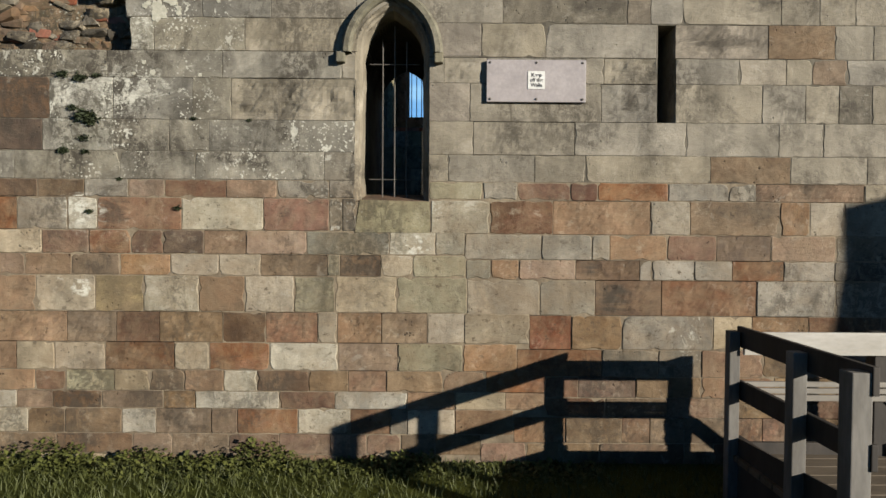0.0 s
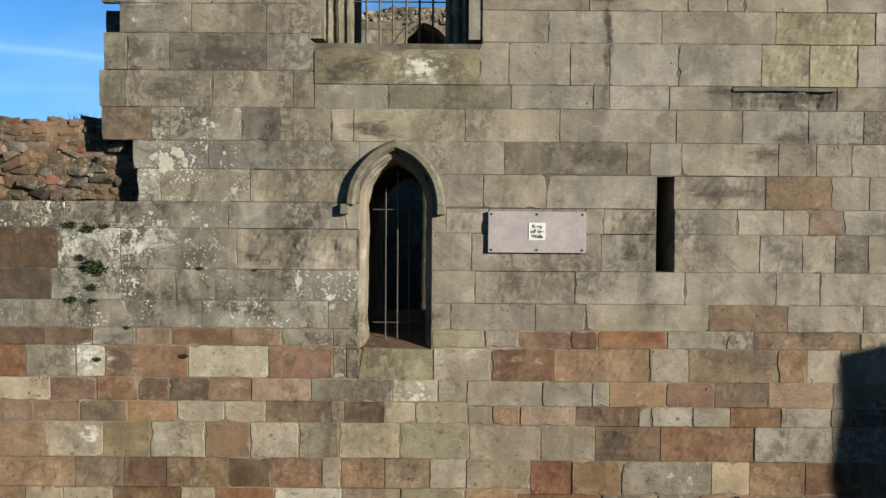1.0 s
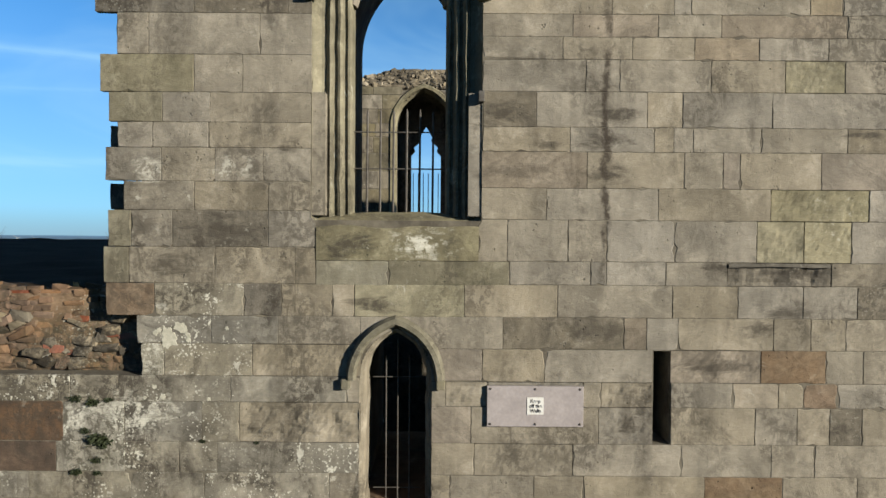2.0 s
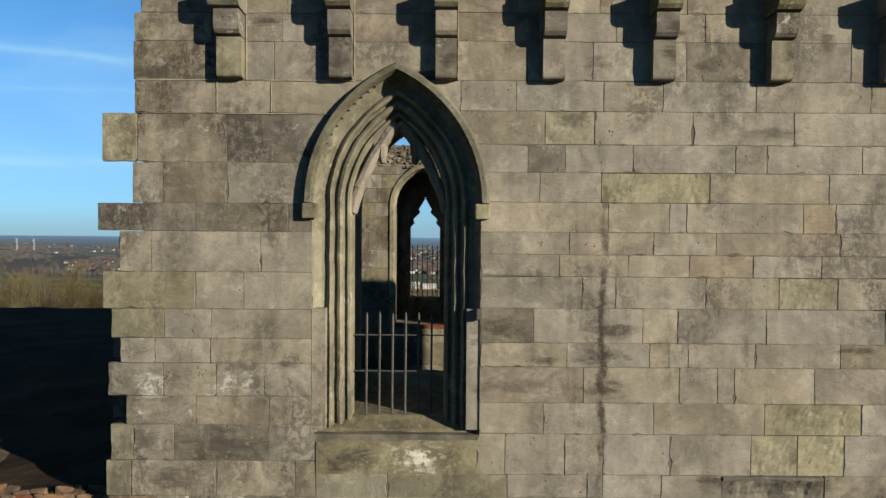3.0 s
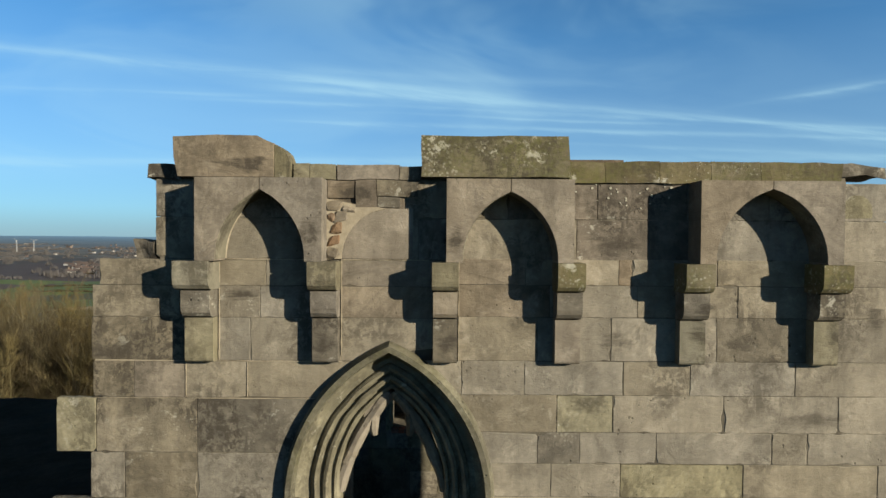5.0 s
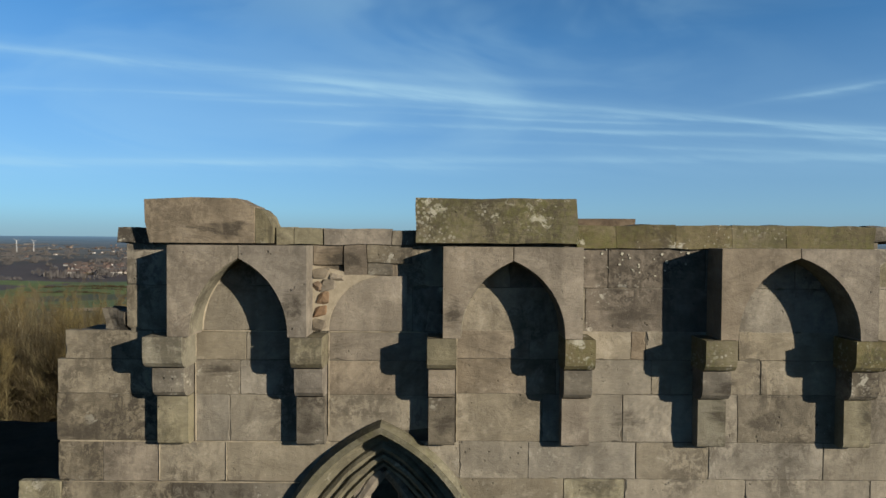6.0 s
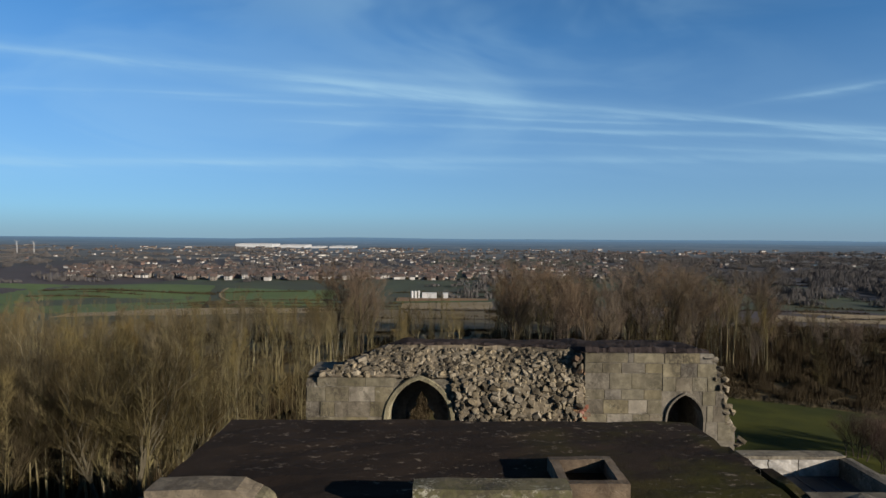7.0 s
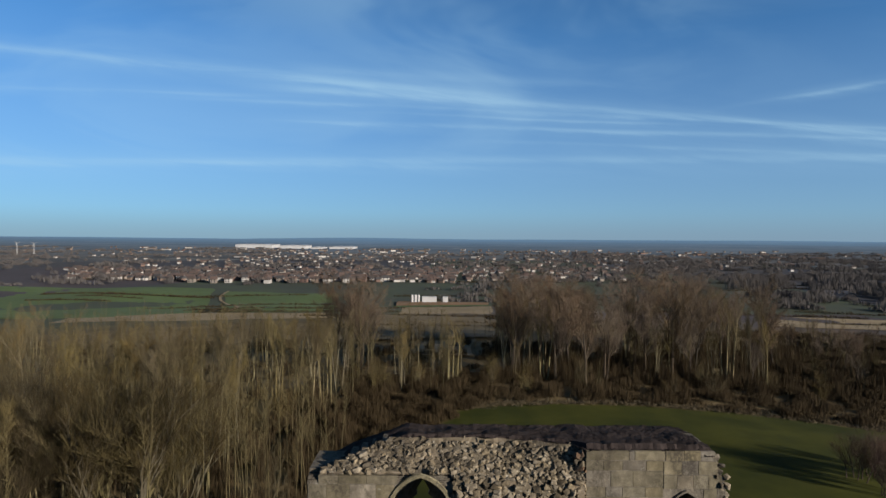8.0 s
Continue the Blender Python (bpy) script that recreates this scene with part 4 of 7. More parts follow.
for x0, x1, wider, kinds in ((-1.865, -1.655, 0.03, "gDg"), (-0.955, -0.765, 0.01, "gCD"), (-0.092, 0.088, 0.008, "gCD"), (0.780, 0.968, 0.008, "MDC"),
                             (1.672, 1.862, 0.012, "MDg"), (2.630, 2.815, 0.02, "MDg"), (3.56, 3.76, 0.02, "GDG")):
    corbel(x0, x1, wider, kinds)


def arch_block(x0, x1, a0, a1, apex, split, kinds):
    """A pointed arch cut from two slabs that meet over its point, standing on corbels."""
    top = thing("parapet_arch", "", "")
    top.parent = wall_up
    c = (a0 + a1) / 2
    arch = Arch(c, (a1 - a0) / 2, 8.285, 8.305, apex - 8.305)
    l, r = arch.path((a1 - a0) / 2, 12)
    for side, kind in ((0, kinds[0]), (1, kinds[1])):
        curve = [(a0, 8.292)] + l[:-1] + [(c - 0.003, l[-1][1])] if side == 0 else [(c + 0.003, l[-1][1])] + r + [(a1, 8.292)]
        ring = ([(x0, 8.292)] + curve + [(split - 0.003, 8.872), (x0, 8.872)]) if side == 0 else (curve + [(x1, 8.292), (x1, 8.872), (split + 0.003, 8.872)])
        bm = bmesh.new()
        prism(bm, ring, -0.218, 0.002)
        bmesh.ops.bevel(bm, geom=[e for e in bm.edges if e.is_manifold and e.calc_face_angle(0) > 1.2], offset=0.005, segments=1, affect="EDGES")
        part("slab", bm, STONE[kind], top)
    bm = bmesh.new()
    w = (a1 - a0) / 2
    arch.sweep(bm, [(w - 0.001, -0.211), (w - 0.005, -0.204), (w - 0.005, 0.0)], 14, jamb=False)
    part("soffit", bm, STONE["g"], top, "damp olive underside of the arch")


arch_block(-1.742, -0.862, -1.605, -0.982, 8.79, -1.2935, "CC")
arch_block(0.002, 0.888, 0.115, 0.778, 8.785, 0.447, "CC")
arch_block(1.764, 2.760, 1.875, 2.650, 8.815, 2.262, "tt")


def slab(name, x0, x1, y0, y1, z0, z1, kind, parent=None, bevel=0.012, rough=0.012, cuts=4, label=""):
    return box_part(name, x0, x1, y0, y1, z0, z1, STONE[kind], parent or wall_up, label, bevel=bevel if not cuts else 0.0, rough=rough, cuts=cuts)


# merlon caps and coping stones
bm = bmesh.new()
prism(bm, [(-1.90, 8.885), (-1.225, 8.885), (-1.222, 9.122), (-1.27, 9.14), (-1.34, 9.175), (-1.62, 9.18), (-1.935, 9.165), (-1.93, 9.02)], -0.115, 0.115)
bmesh.ops.bevel(bm, geom=[e for e in bm.edges if e.calc_face_angle(0) > 0.9], offset=0.012, segments=2, affect="EDGES")
part("merlon_cap", bm, STONE["t"], wall_up, "eroded sandstone merlon cap with a sooty edge")
bm = bmesh.new()
prism(bm, [(-1.220, 8.885), (-1.118, 8.885), (-1.110, 8.99), (-1.138, 9.06), (-1.180, 9.10), (-1.220, 9.115)], -0.10, 0.115)
bmesh.ops.bevel(bm, geom=[e for e in bm.edges if e.calc_face_angle(0) > 0.9], offset=0.012, segments=2, affect="EDGES")
part("merlon_cap", bm, STONE["y"], wall_up, "small yellowed end stone of the merlon cap")
slab("merlon_cap", -0.178, 0.872, -0.105, 0.09, 8.895, 9.185, "M", rough=0.010, label="mossy sandstone merlon cap spotted with white lichen")
# the D piece beside the second cap has that cap's shadow in its colour
for x0, x1, z1, kind in ((-1.105, -0.985, 8.99, "y"), (-0.98, -0.80, 8.985, "y"), (-0.79, -0.34, 8.985, "b"), (-0.335, -0.182, 8.975, "D"), (0.88, 1.149, 9.018, "M"), (1.152, 1.537, 9.022, "M"),
                         (1.540, 1.907, 9.016, "M"), (1.910, 2.267, 9.022, "M"), (2.270, 2.86, 9.018, "M")):
    slab("coping_stone", x0, x1, -0.03, 0.11, 8.878 if x0 < 0.8 else 8.862, z1, {"b": "t"}.get(kind, kind), rough=0.008 if x0 < 0.8 else 0.016, cuts=4 if x0 < 0.8 else 7)
slab("coping_stone", 2.865, 3.17, -0.02, 0.25, 8.92, 9.02, "D", rough=0.04)
slab("coping_stone", -2.16, -1.92, -0.02, 0.25, 8.87, 8.965, "D", rough=0.03)
slab("stone", 2.90, 3.23, 0.0, 0.4, 8.62, 8.845, "y", rough=0.01)

# flat roof over the wall head, with its hatch
roof = tagged(box_part("roof_deck", -2.13, 2.56, 0.115, 2.15, 8.90, 8.955, ROOF, rough=0.02, cuts=10, bevel=0), "flat dark asphalt roof over the wall head", "roof", kind="structure")
for y0, y1 in ((0.12, 0.9), (0.9, 1.5), (1.5, 2.16)):
    w = 2.46 + (2.16 - y1) * 0.14
    box_part("kerb", w, w + 0.09, y0, y1 - 0.01, 8.84, 8.945, ROOF, roof, rough=0.035, cuts=4, bevel=0)
hatch = thing("roof_hatch", "open square stone hatch kerb on the flat roof", "hatch", (1.12, 0.56, 8.955))
for n, x0, x1, y0, y1 in (("front_kerb", -0.25, 0.25, -0.275, -0.205), ("back_kerb", -0.25, 0.25, 0.205, 0.275), ("side_kerb", -0.25, -0.18, -0.20, 0.20), ("side_kerb", 0.18, 0.25, -0.20, 0.20)):
    box_part(n, x0, x1, y0, y1, -0.01, 0.115, STONE["b"], hatch, rough=0.008, cuts=3, bevel=0)
box_part("pit_floor", -0.18, 0.18, -0.20, 0.20, 0.0, 0.006, ROOF, hatch)

# broken facing between the first arch and its neighbour, with pale pointing
def panel_edge(z):
    """The curved edge of the infill panel beside the broken strip."""
    return -0.40 - 0.36 * math.sqrt(max(1 - ((z - 8.30) / 0.372) ** 2, 0.0))


curve = [(panel_edge(8.305 + 0.365 * i / 14), 8.305 + 0.365 * i / 14) for i in range(15)]
bm = bmesh.new()
prism(bm, [(-0.24, 8.305)] + curve + [(-0.24, 8.670)], -0.020, 0.003)
bmesh.ops.bevel(bm, geom=[e for e in bm.edges if e.calc_face_angle(0) > 1.2], offset=0.006, segments=1, affect="EDGES")
part("infill_panel", bm, STONE["C"], wall_up, "smooth infill slab with a curved edge")
bed = bmesh.new()
prism(bed, [(-0.862, 8.30)] + [(x + 0.004, z) for x, z in curve] + [(-0.56, 8.69), (-0.66, 8.70), (-0.862, 8.74)], -0.030, 0.0)
# both D pieces are coloured dark for the shadow in the recess
for x0, x1, y0, z0, z1, kind in ((-0.652, -0.505, -0.034, 8.678, 8.872, "K"), (-0.858, -0.660, -0.026, 8.745, 8.872, "K"), (-0.500, -0.330, -0.016, 8.676, 8.750, "D"), (-0.500, -0.200, -0.026, 8.756, 8.872, "D")):
    slab("stone", x0, x1, y0, 0.0, z0, z1, kind, rough=0.010, cuts=3)
rnd = random.Random(12)
for x, z, w, h in ((-0.815, 8.345, 0.078, 0.075), (-0.812, 8.432, 0.085, 0.070), (-0.800, 8.520, 0.090, 0.080), (-0.825, 8.605, 0.060, 0.060), (-0.755, 8.612, 0.085, 0.070), (-0.800, 8.690, 0.100, 0.060), (-0.705, 8.665, 0.080, 0.045)):
    bm = bmesh.new()
    for _ in range(18):
        bm.verts.new((x + rnd.uniform(-0.66, 0.66) * w, -0.030 + rnd.uniform(-0.020, 0.015), z + rnd.uniform(-0.68, 0.68) * h))
    bmesh.ops.convex_hull(bm, input=bm.verts)
    bmesh.ops.delete(bm, geom=[v for v in bm.verts if not v.link_faces], context="VERTS")
    part("broken_stone", bm, STONE[rnd.choice("tCtr")], wall_up)
POINTING = plain_material("fresh_pale_pointing", (0.37, 0.32, 0.24), (0.25, 0.215, 0.16), 20.0, 0.9, 0.3, 0.004)
part("pointing", bed, POINTING, wall_up)
for x0, x1, y0, z0, z1 in ((-1.652, -1.640, -0.012, 7.56, 8.30), (-1.645, -0.96, -0.0105, 8.292, 8.303), (-0.762, -0.752, -0.012, 7.60, 8.30), (-2.55, -0.75, -0.0105, 7.548, 7.560),
                           (-2.56, -0.95, -0.0105, 7.275, 7.284), (-0.75, -0.12, -0.0105, 8.292, 8.303), (0.092, 0.102, -0.012, 7.56, 8.30), (-1.445, -1.437, -0.0105, 7.29, 7.545), (-1.893, -1.886, -0.0105, 7.29, 7.545)):
    bm = bmesh.new()
    n = 16
    along = (x1 - x0) > (z1 - z0)
    rows = []
    for i in range(n + 1):
        k = i / n
        j = 0.5 + 0.9 * noise.noise((i * 0.7, x0 * 9, z0 * 5))
        if along:
            x, m = x0 + (x1 - x0) * k, (z1 - z0) * 0.5 * max(j, 0.1)
            rows.append([bm.verts.new((x, y, (z0 + z1) / 2 + s * m)) for y, s in ((0.0, -1), (y0, -1), (y0, 1), (0.0, 1))])
        else:
            z, m = z0 + (z1 - z0) * k, (x1 - x0) * 0.5 * max(j, 0.1)
            rows.append([bm.verts.new(((x0 + x1) / 2 + s * m, y, z)) for y, s in ((0.0, -1), (y0, -1), (y0, 1), (0.0, 1))])
    for a, b in zip(rows, rows[1:]):
        for q in range(3):
            bm.faces.new((a[q], a[q + 1], b[q + 1], b[q]))
    part("pointing", bm, POINTING, wall_up)
# pale bead where the first arch meets the wall behind it
bead = Arch(-1.2935, 0.3115, 8.285, 8.305, 0.485).path(0.3115, 12)[0]
bm = bmesh.new()
tube(bm, [Vector((x + 0.006, -0.004, z)) for x, z in bead[:11]], [0.007, 0.006, 0.008, 0.007, 0.006, 0.007, 0.006, 0.005, 0.005, 0.004, 0.003], 5)
part("pointing", bm, POINTING, wall_up)
# decayed moulded ledge, toothing of the broken left end, loose stone on the shoulder
slab("ledge", 2.34, 3.18, -0.014, 0.0, 4.255, 4.285, "D", rough=0.010, cuts=5)
# set-back stones coloured dark for the shaded sides of the gaps
for z0, z1, x0 in ((4.70, 4.92, -2.83), (5.22, 5.41, -2.84), (5.99, 6.28, -2.76), (4.42, 4.68, -2.80)):
    slab("toothing_stone", x0, -2.50, 0.14, 0.62, z0, z1, "D", rough=0.02, cuts=3)
slab("loose_stone", -2.28, -2.12, 0.02, 0.2, 8.29, 8.44, "D", rough=0.05, cuts=3)


# crusts of white lichen on the shoulder stones
def lichen_crust(x, z, r, seed):
    bm = bmesh.new()
    ring = [(x + r * math.cos(a) * q, z + r * math.sin(a) * q) for a, q in ((i * math.tau / 18, 0.85 + 0.5 * noise.noise((i * 0.9, seed, 0))) for i in range(18))]
    prism(bm, ring, -0.0060 - 0.0004 * (seed % 5), 0.0)
    part("lichen_crust", bm, LICHEN, wall_up)


LICHEN = plain_material("white_lichen", (0.50, 0.48, 0.40), (0.33, 0.32, 0.26), 30.0, 0.95, 0.5, 0.004)
for i, (x, z, r) in enumerate(((-2.36, 3.70, 0.024), (-2.39, 3.68, 0.026), (-2.29, 3.68, 0.055), (-2.27, 3.63, 0.070), (-2.30, 3.59, 0.042), (-2.19, 3.73, 0.055), (-2.16, 3.71, 0.037), (-2.12, 3.66, 0.026), (-2.12, 3.62, 0.022),
                               (-1.80, 3.72, 0.017), (-2.33, 3.15, 0.026), (-2.48, 3.14, 0.017), (-2.40, 3.23, 0.021), (-1.95, 3.13, 0.017))):
    lichen_crust(x, z, r, i * 3.1)


rnd = random.Random(61)
for i in range(22):
    lichen_crust(rnd.uniform(0.93, 1.70), rnd.gauss(8.79, 0.05), rnd.uniform(0.005, 0.012), i * 1.7)


# ---- windows of the front wall ----
win1 = thing("window_1", "narrow pointed lancet window with a hood mould and iron bars", "window", kind="structure")
bm = bmesh.new()
LANCET.sweep(bm, [(0.30, 0.0), (0.292, 0.018), (0.276, 0.028), (0.268, 0.06), (0.252, 0.075), (0.246, 0.26), (0.30, 0.42), (0.36, WALL_BACK)], 20)
bmesh.ops.subdivide_edges(bm, edges=[e for e in bm.edges if e.calc_length() > 0.5], cuts=16, use_grid_fill=True)
for v in bm.verts:
    if v.co.y < 0.3:
        v.co += noise.noise_vector((v.co.x * 9, v.co.y * 4, v.co.z * 9)) * (0.016 if v.co.y > 0.01 else 0.006)
part("splayed_jamb", bm, STONE["G"], win1)
bm = bmesh.new()
LANCET.sweep(bm, [(0.325, 0.02), (0.325, -0.045), (0.345, -0.075), (0.385, -0.070), (0.408, -0.03), (0.410, 0.02)], jamb=False)
part("hood_mould", bm, STONE["g"], win1)
for x in (-0.815, -0.030):
    box_part("label_stop", x - 0.035, x + 0.035, -0.06, 0.02, 3.23, 3.315, STONE["g"], win1, bevel=0.01)
bm = bmesh.new()
prism(bm, [(-0.70, 1.875), (-0.095, 1.875), (-0.10, 2.125), (-0.66, 2.14)], 0.03, -0.008)
part("sill", bm, STONE["y"], win1)
bm = bmesh.new()
va = [bm.verts.new((x, y, z)) for x, y, z in ((-0.70, -0.006, 2.125), (-0.11, -0.006, 2.125), (-0.11, 0.30, 2.20), (-0.70, 0.30, 2.20), (-0.70, WALL_BACK, 2.20), (-0.11, WALL_BACK, 2.20))]
bm.faces.new((va[0], va[1], va[2], va[3]))
bm.faces.new((va[3], va[2], va[5], va[4]))
part("sill_slope", bm, STONE["R"], win1)
for x in (-0.50, -0.40, -0.30):
    bm = bmesh.new()
    tube(bm, [Vector((x, 0.20, 2.17)), Vector((x, 0.20, 3.47 if x != -0.40 else 3.6))], [0.006, 0.006], 6)
    part("bar", bm, IRON, win1)
for z in (2.32, 3.28):
    bm = bmesh.new()
    tube(bm, [Vector((-0.61, 0.20, z)), Vector((-0.20, 0.20, z))], [0.005, 0.005], 6)
    part("cross_bar", bm, IRON, win1)

win2 = thing("window_2", "tall pointed gothic window with broken tracery and iron bars", "window", kind="structure")
bm = bmesh.new()
TALL.sweep(bm, [(0.70, 0.0), (0.697, 0.03), (0.640, 0.115), (0.603, 0.128), (0.590, 0.105), (0.568, 0.088), (0.548, 0.105), (0.542, 0.172), (0.520, 0.176), (0.512, 0.148), (0.490, 0.140),
                (0.472, 0.160), (0.466, 0.232), (0.446, 0.236), (0.436, 0.212), (0.418, 0.214), (0.405, 0.250), (0.400, 0.40)], 22)
bmesh.ops.subdivide_edges(bm, edges=[e for e in bm.edges if e.calc_length() > 0.5], cuts=16, use_grid_fill=True)
for v in bm.verts:
    if 0.02 < v.co.y < 0.3:
        v.co += noise.noise_vector((v.co.x * 7, v.co.y * 7, v.co.z * 6)) * 0.009
part("moulded_jamb", bm, STONE["y"], win2)
bm = bmesh.new()
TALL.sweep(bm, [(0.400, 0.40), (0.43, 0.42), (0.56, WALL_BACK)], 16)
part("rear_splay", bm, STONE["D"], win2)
bm = bmesh.new()
TALL.sweep(bm, [(0.695, 0.02), (0.690, -0.03), (0.705, -0.085), (0.745, -0.085), (0.772, -0.02), (0.772, 0.02)], 18, jamb=False)
part("hood_mould", bm, STONE["H"], win2)
for x in (-1.115, 0.305):
    box_part("label_stop", x - 0.06, x + 0.06, -0.07, 0.02, 6.42, 6.545, STONE["y"], win2, bevel=0.012)
# lower jambs stand proud below a break in the moulding
for s in (-1, 1):
    x = TALL.c + s * 0.645
    bm = bmesh.new()
    prism(bm, [(x - 0.055, 4.66), (x + 0.055, 4.66), (x + 0.055, 5.67), (x - 0.055, 5.67)], 0.012, 0.10)
    part("jamb_stone", bm, STONE["G"], win2)
# sill and its worn slope
bm = bmesh.new()
ring = [(-0.01, 4.290), (-0.012, 4.56), (0.10, 4.64), (0.28, 4.69), (WALL_BACK, 4.70), (WALL_BACK, 4.30)]
n = 14
rows = []
for i in range(n + 1):
    x = -1.065 + (0.275 + 1.065) * i / n
    rows.append([bm.verts.new((x, y + 0.012 * noise.noise((x * 4, y * 3, 1)), z + (0.03 * noise.noise((x * 3, y * 5, 5)) if 4.4 < z else 0))) for y, z in ring])
for a, b in zip(rows, rows[1:]):
    for k in range(len(ring)):
        bm.faces.new((a[k], a[(k + 1) % len(ring)], b[(k + 1) % len(ring)], b[k]))
bm.faces.new(rows[0])
bm.faces.new(rows[-1][::-1])
part("sill", bm, STONE["y"], win2)
box_part("bracket", 0.262, 0.31, -0.05, 0.02, 5.59, 5.68, IRON, win2, bevel=0.006)
for i in range(6):
    x = -0.69 + i * 0.115
    bm = bmesh.new()
    top = 5.60 + 0.008 * math.sin(i * 2.3)
    tube(bm, [Vector((x, 0.33, 4.68)), Vector((x + 0.004, 0.33, top - 0.03)), Vector((x + 0.004, 0.33, top))], [0.010, 0.010, 0.003], 6)
    part("bar", bm, IRON, win2)
for z in (5.08, 5.40):
    bm = bmesh.new()
    tube(bm, [Vector((-0.81, 0.33, z)), Vector((-0.0, 0.33, z))], [0.006, 0.006], 6)
    part("cross_bar", bm, IRON, win2)


def tracery(points, radii, kind):
    """One broken member of the tracery, rounded and worn."""
    bm = bmesh.new()
    tube(bm, [Vector((x, 0.315, z)) for x, z in points], radii, 9)
    bmesh.ops.scale(bm, vec=(1, 1.45, 1), verts=bm.verts, space=Matrix.Translation((0, -0.315, 0)))
    for v in bm.verts:
        v.co += noise.noise_vector(v.co * 11.0) * 0.010
    part("tracery", bm, STONE[kind], win2)


for points, radii, kind in (
        (((-0.815, 6.48), (-0.790, 6.60), (-0.735, 6.76), (-0.660, 6.92), (-0.575, 7.06), (-0.500, 7.17), (-0.430, 7.26)), (0.040, 0.046, 0.048, 0.050, 0.054, 0.060, 0.060), "C"),
        (((-0.770, 6.70), (-0.722, 6.78), (-0.690, 6.86), (-0.683, 6.915)), (0.050, 0.052, 0.040, 0.020), "C"),
        (((-0.545, 7.16), (-0.553, 7.06), (-0.560, 6.98), (-0.548, 6.915)), (0.050, 0.052, 0.046, 0.026), "C"),
        (((-0.615, 7.00), (-0.605, 7.10), (-0.560, 7.19)), (0.022, 0.045, 0.050), "C"),
        (((0.005, 6.48), (-0.020, 6.60), (-0.075, 6.76), (-0.150, 6.92), (-0.235, 7.06), (-0.310, 7.17), (-0.400, 7.27)), (0.040, 0.044, 0.044, 0.046, 0.050, 0.056, 0.060), "D"),
        (((-0.050, 6.68), (-0.100, 6.78), (-0.128, 6.86), (-0.120, 6.91)), (0.044, 0.046, 0.036, 0.020), "D"),
        (((-0.265, 7.15), (-0.262, 7.05), (-0.262, 6.98), (-0.272, 6.91)), (0.048, 0.050, 0.044, 0.026), "D")):
    tracery(points, radii, kind)

for i, (x0, x1, z0, z1) in enumerate(SLITS):
    slit = thing("window_%d" % (i + 3), "narrow arrow slit cut through the ashlar", "arrow slit", kind="structure")
    for a, b in ((x0 - 0.01, x0 + 0.006), (x1 - 0.006, x1 + 0.01)):
        box_part("jamb", a, b, 0.006, 0.5, z0, z1, STONE["G"], slit, bevel=0.003)
    box_part("dark_back", x0 - 0.05, x1 + 0.05, 1.2, 1.3, z0 - 0.05, z1 + 0.05, STONE["D"], slit)

# ---- notice board with its sheet ----
board = thing("notice_board", "weathered grey slate board fixed to the wall", "sign", (0.75, -0.012, 3.095))
box_part("panel", -0.398, 0.398, -0.022, 0.006, -0.168, 0.168, PLAQUE, board, bevel=0.004)
for x in (-0.37, 0.0, 0.37):
    for z in (-0.145, 0.145):
        bm = bmesh.new()
        bmesh.ops.create_uvsphere(bm, u_segments=8, v_segments=5, radius=0.010, matrix=Matrix.Translation((x, -0.023, z)))
        part("screw", bm, IRON, board)
sheet = box_part("notice_sheet", -0.068, 0.068, -0.0265, -0.0235, -0.065, 0.077, PAPER, board, "white paper notice", bevel=0)
for i, word in enumerate(("Keep", "off the", "Walls")):
    txt = bpy.data.curves.new("lettering", "FONT")
    txt.body, txt.size, txt.align_x, txt.align_y, txt.extrude, txt.offset = word, 0.040, "CENTER", "CENTER", 0.0004, 0.0012
    txt.materials.append(INK)
    ob = new("lettering", txt)
    ob.matrix_world = pose(0, -0.0275, 0.045 - i * 0.040, 90, 0, 0)
    ob.parent = sheet


# ---- rubble: broken wall cores ----
def rubble_meshes(count, seed, sharp=0.5):
    """Angular broken stones of about unit size."""
    rnd = random.Random(seed)
    out = []
    for i in range(count):
        bm = bmesh.new()
        for _ in range(26):
            p = Vector([rnd.uniform(-1, 1) for _ in range(3)])
            q = p.normalized() * 0.56
            p = Vector([max(-0.5, min(0.5, c * 0.75)) for c in p])
            bm.verts.new(p.lerp(q, sharp))
        got = bmesh.ops.convex_hull(bm, input=bm.verts)
        bmesh.ops.delete(bm, geom=[v for v in bm.verts if not v.link_faces], context="VERTS")
        me = bpy.data.meshes.new("rubble_stone")
        bm.to_mesh(me)
        bm.free()
        out.append(me)
    return out


GREY_ROCKS, RED_ROCKS, BRICKS = rubble_meshes(14, 3, 0.38), rubble_meshes(9, 5, 0.15), rubble_meshes(4, 8, 0.1)
for meshes, mat in ((GREY_ROCKS, RUBBLE_GREY), (RED_ROCKS, RUBBLE_RED), (BRICKS, BRICK_RED)):
    for me in meshes:
        me.materials.append(mat)


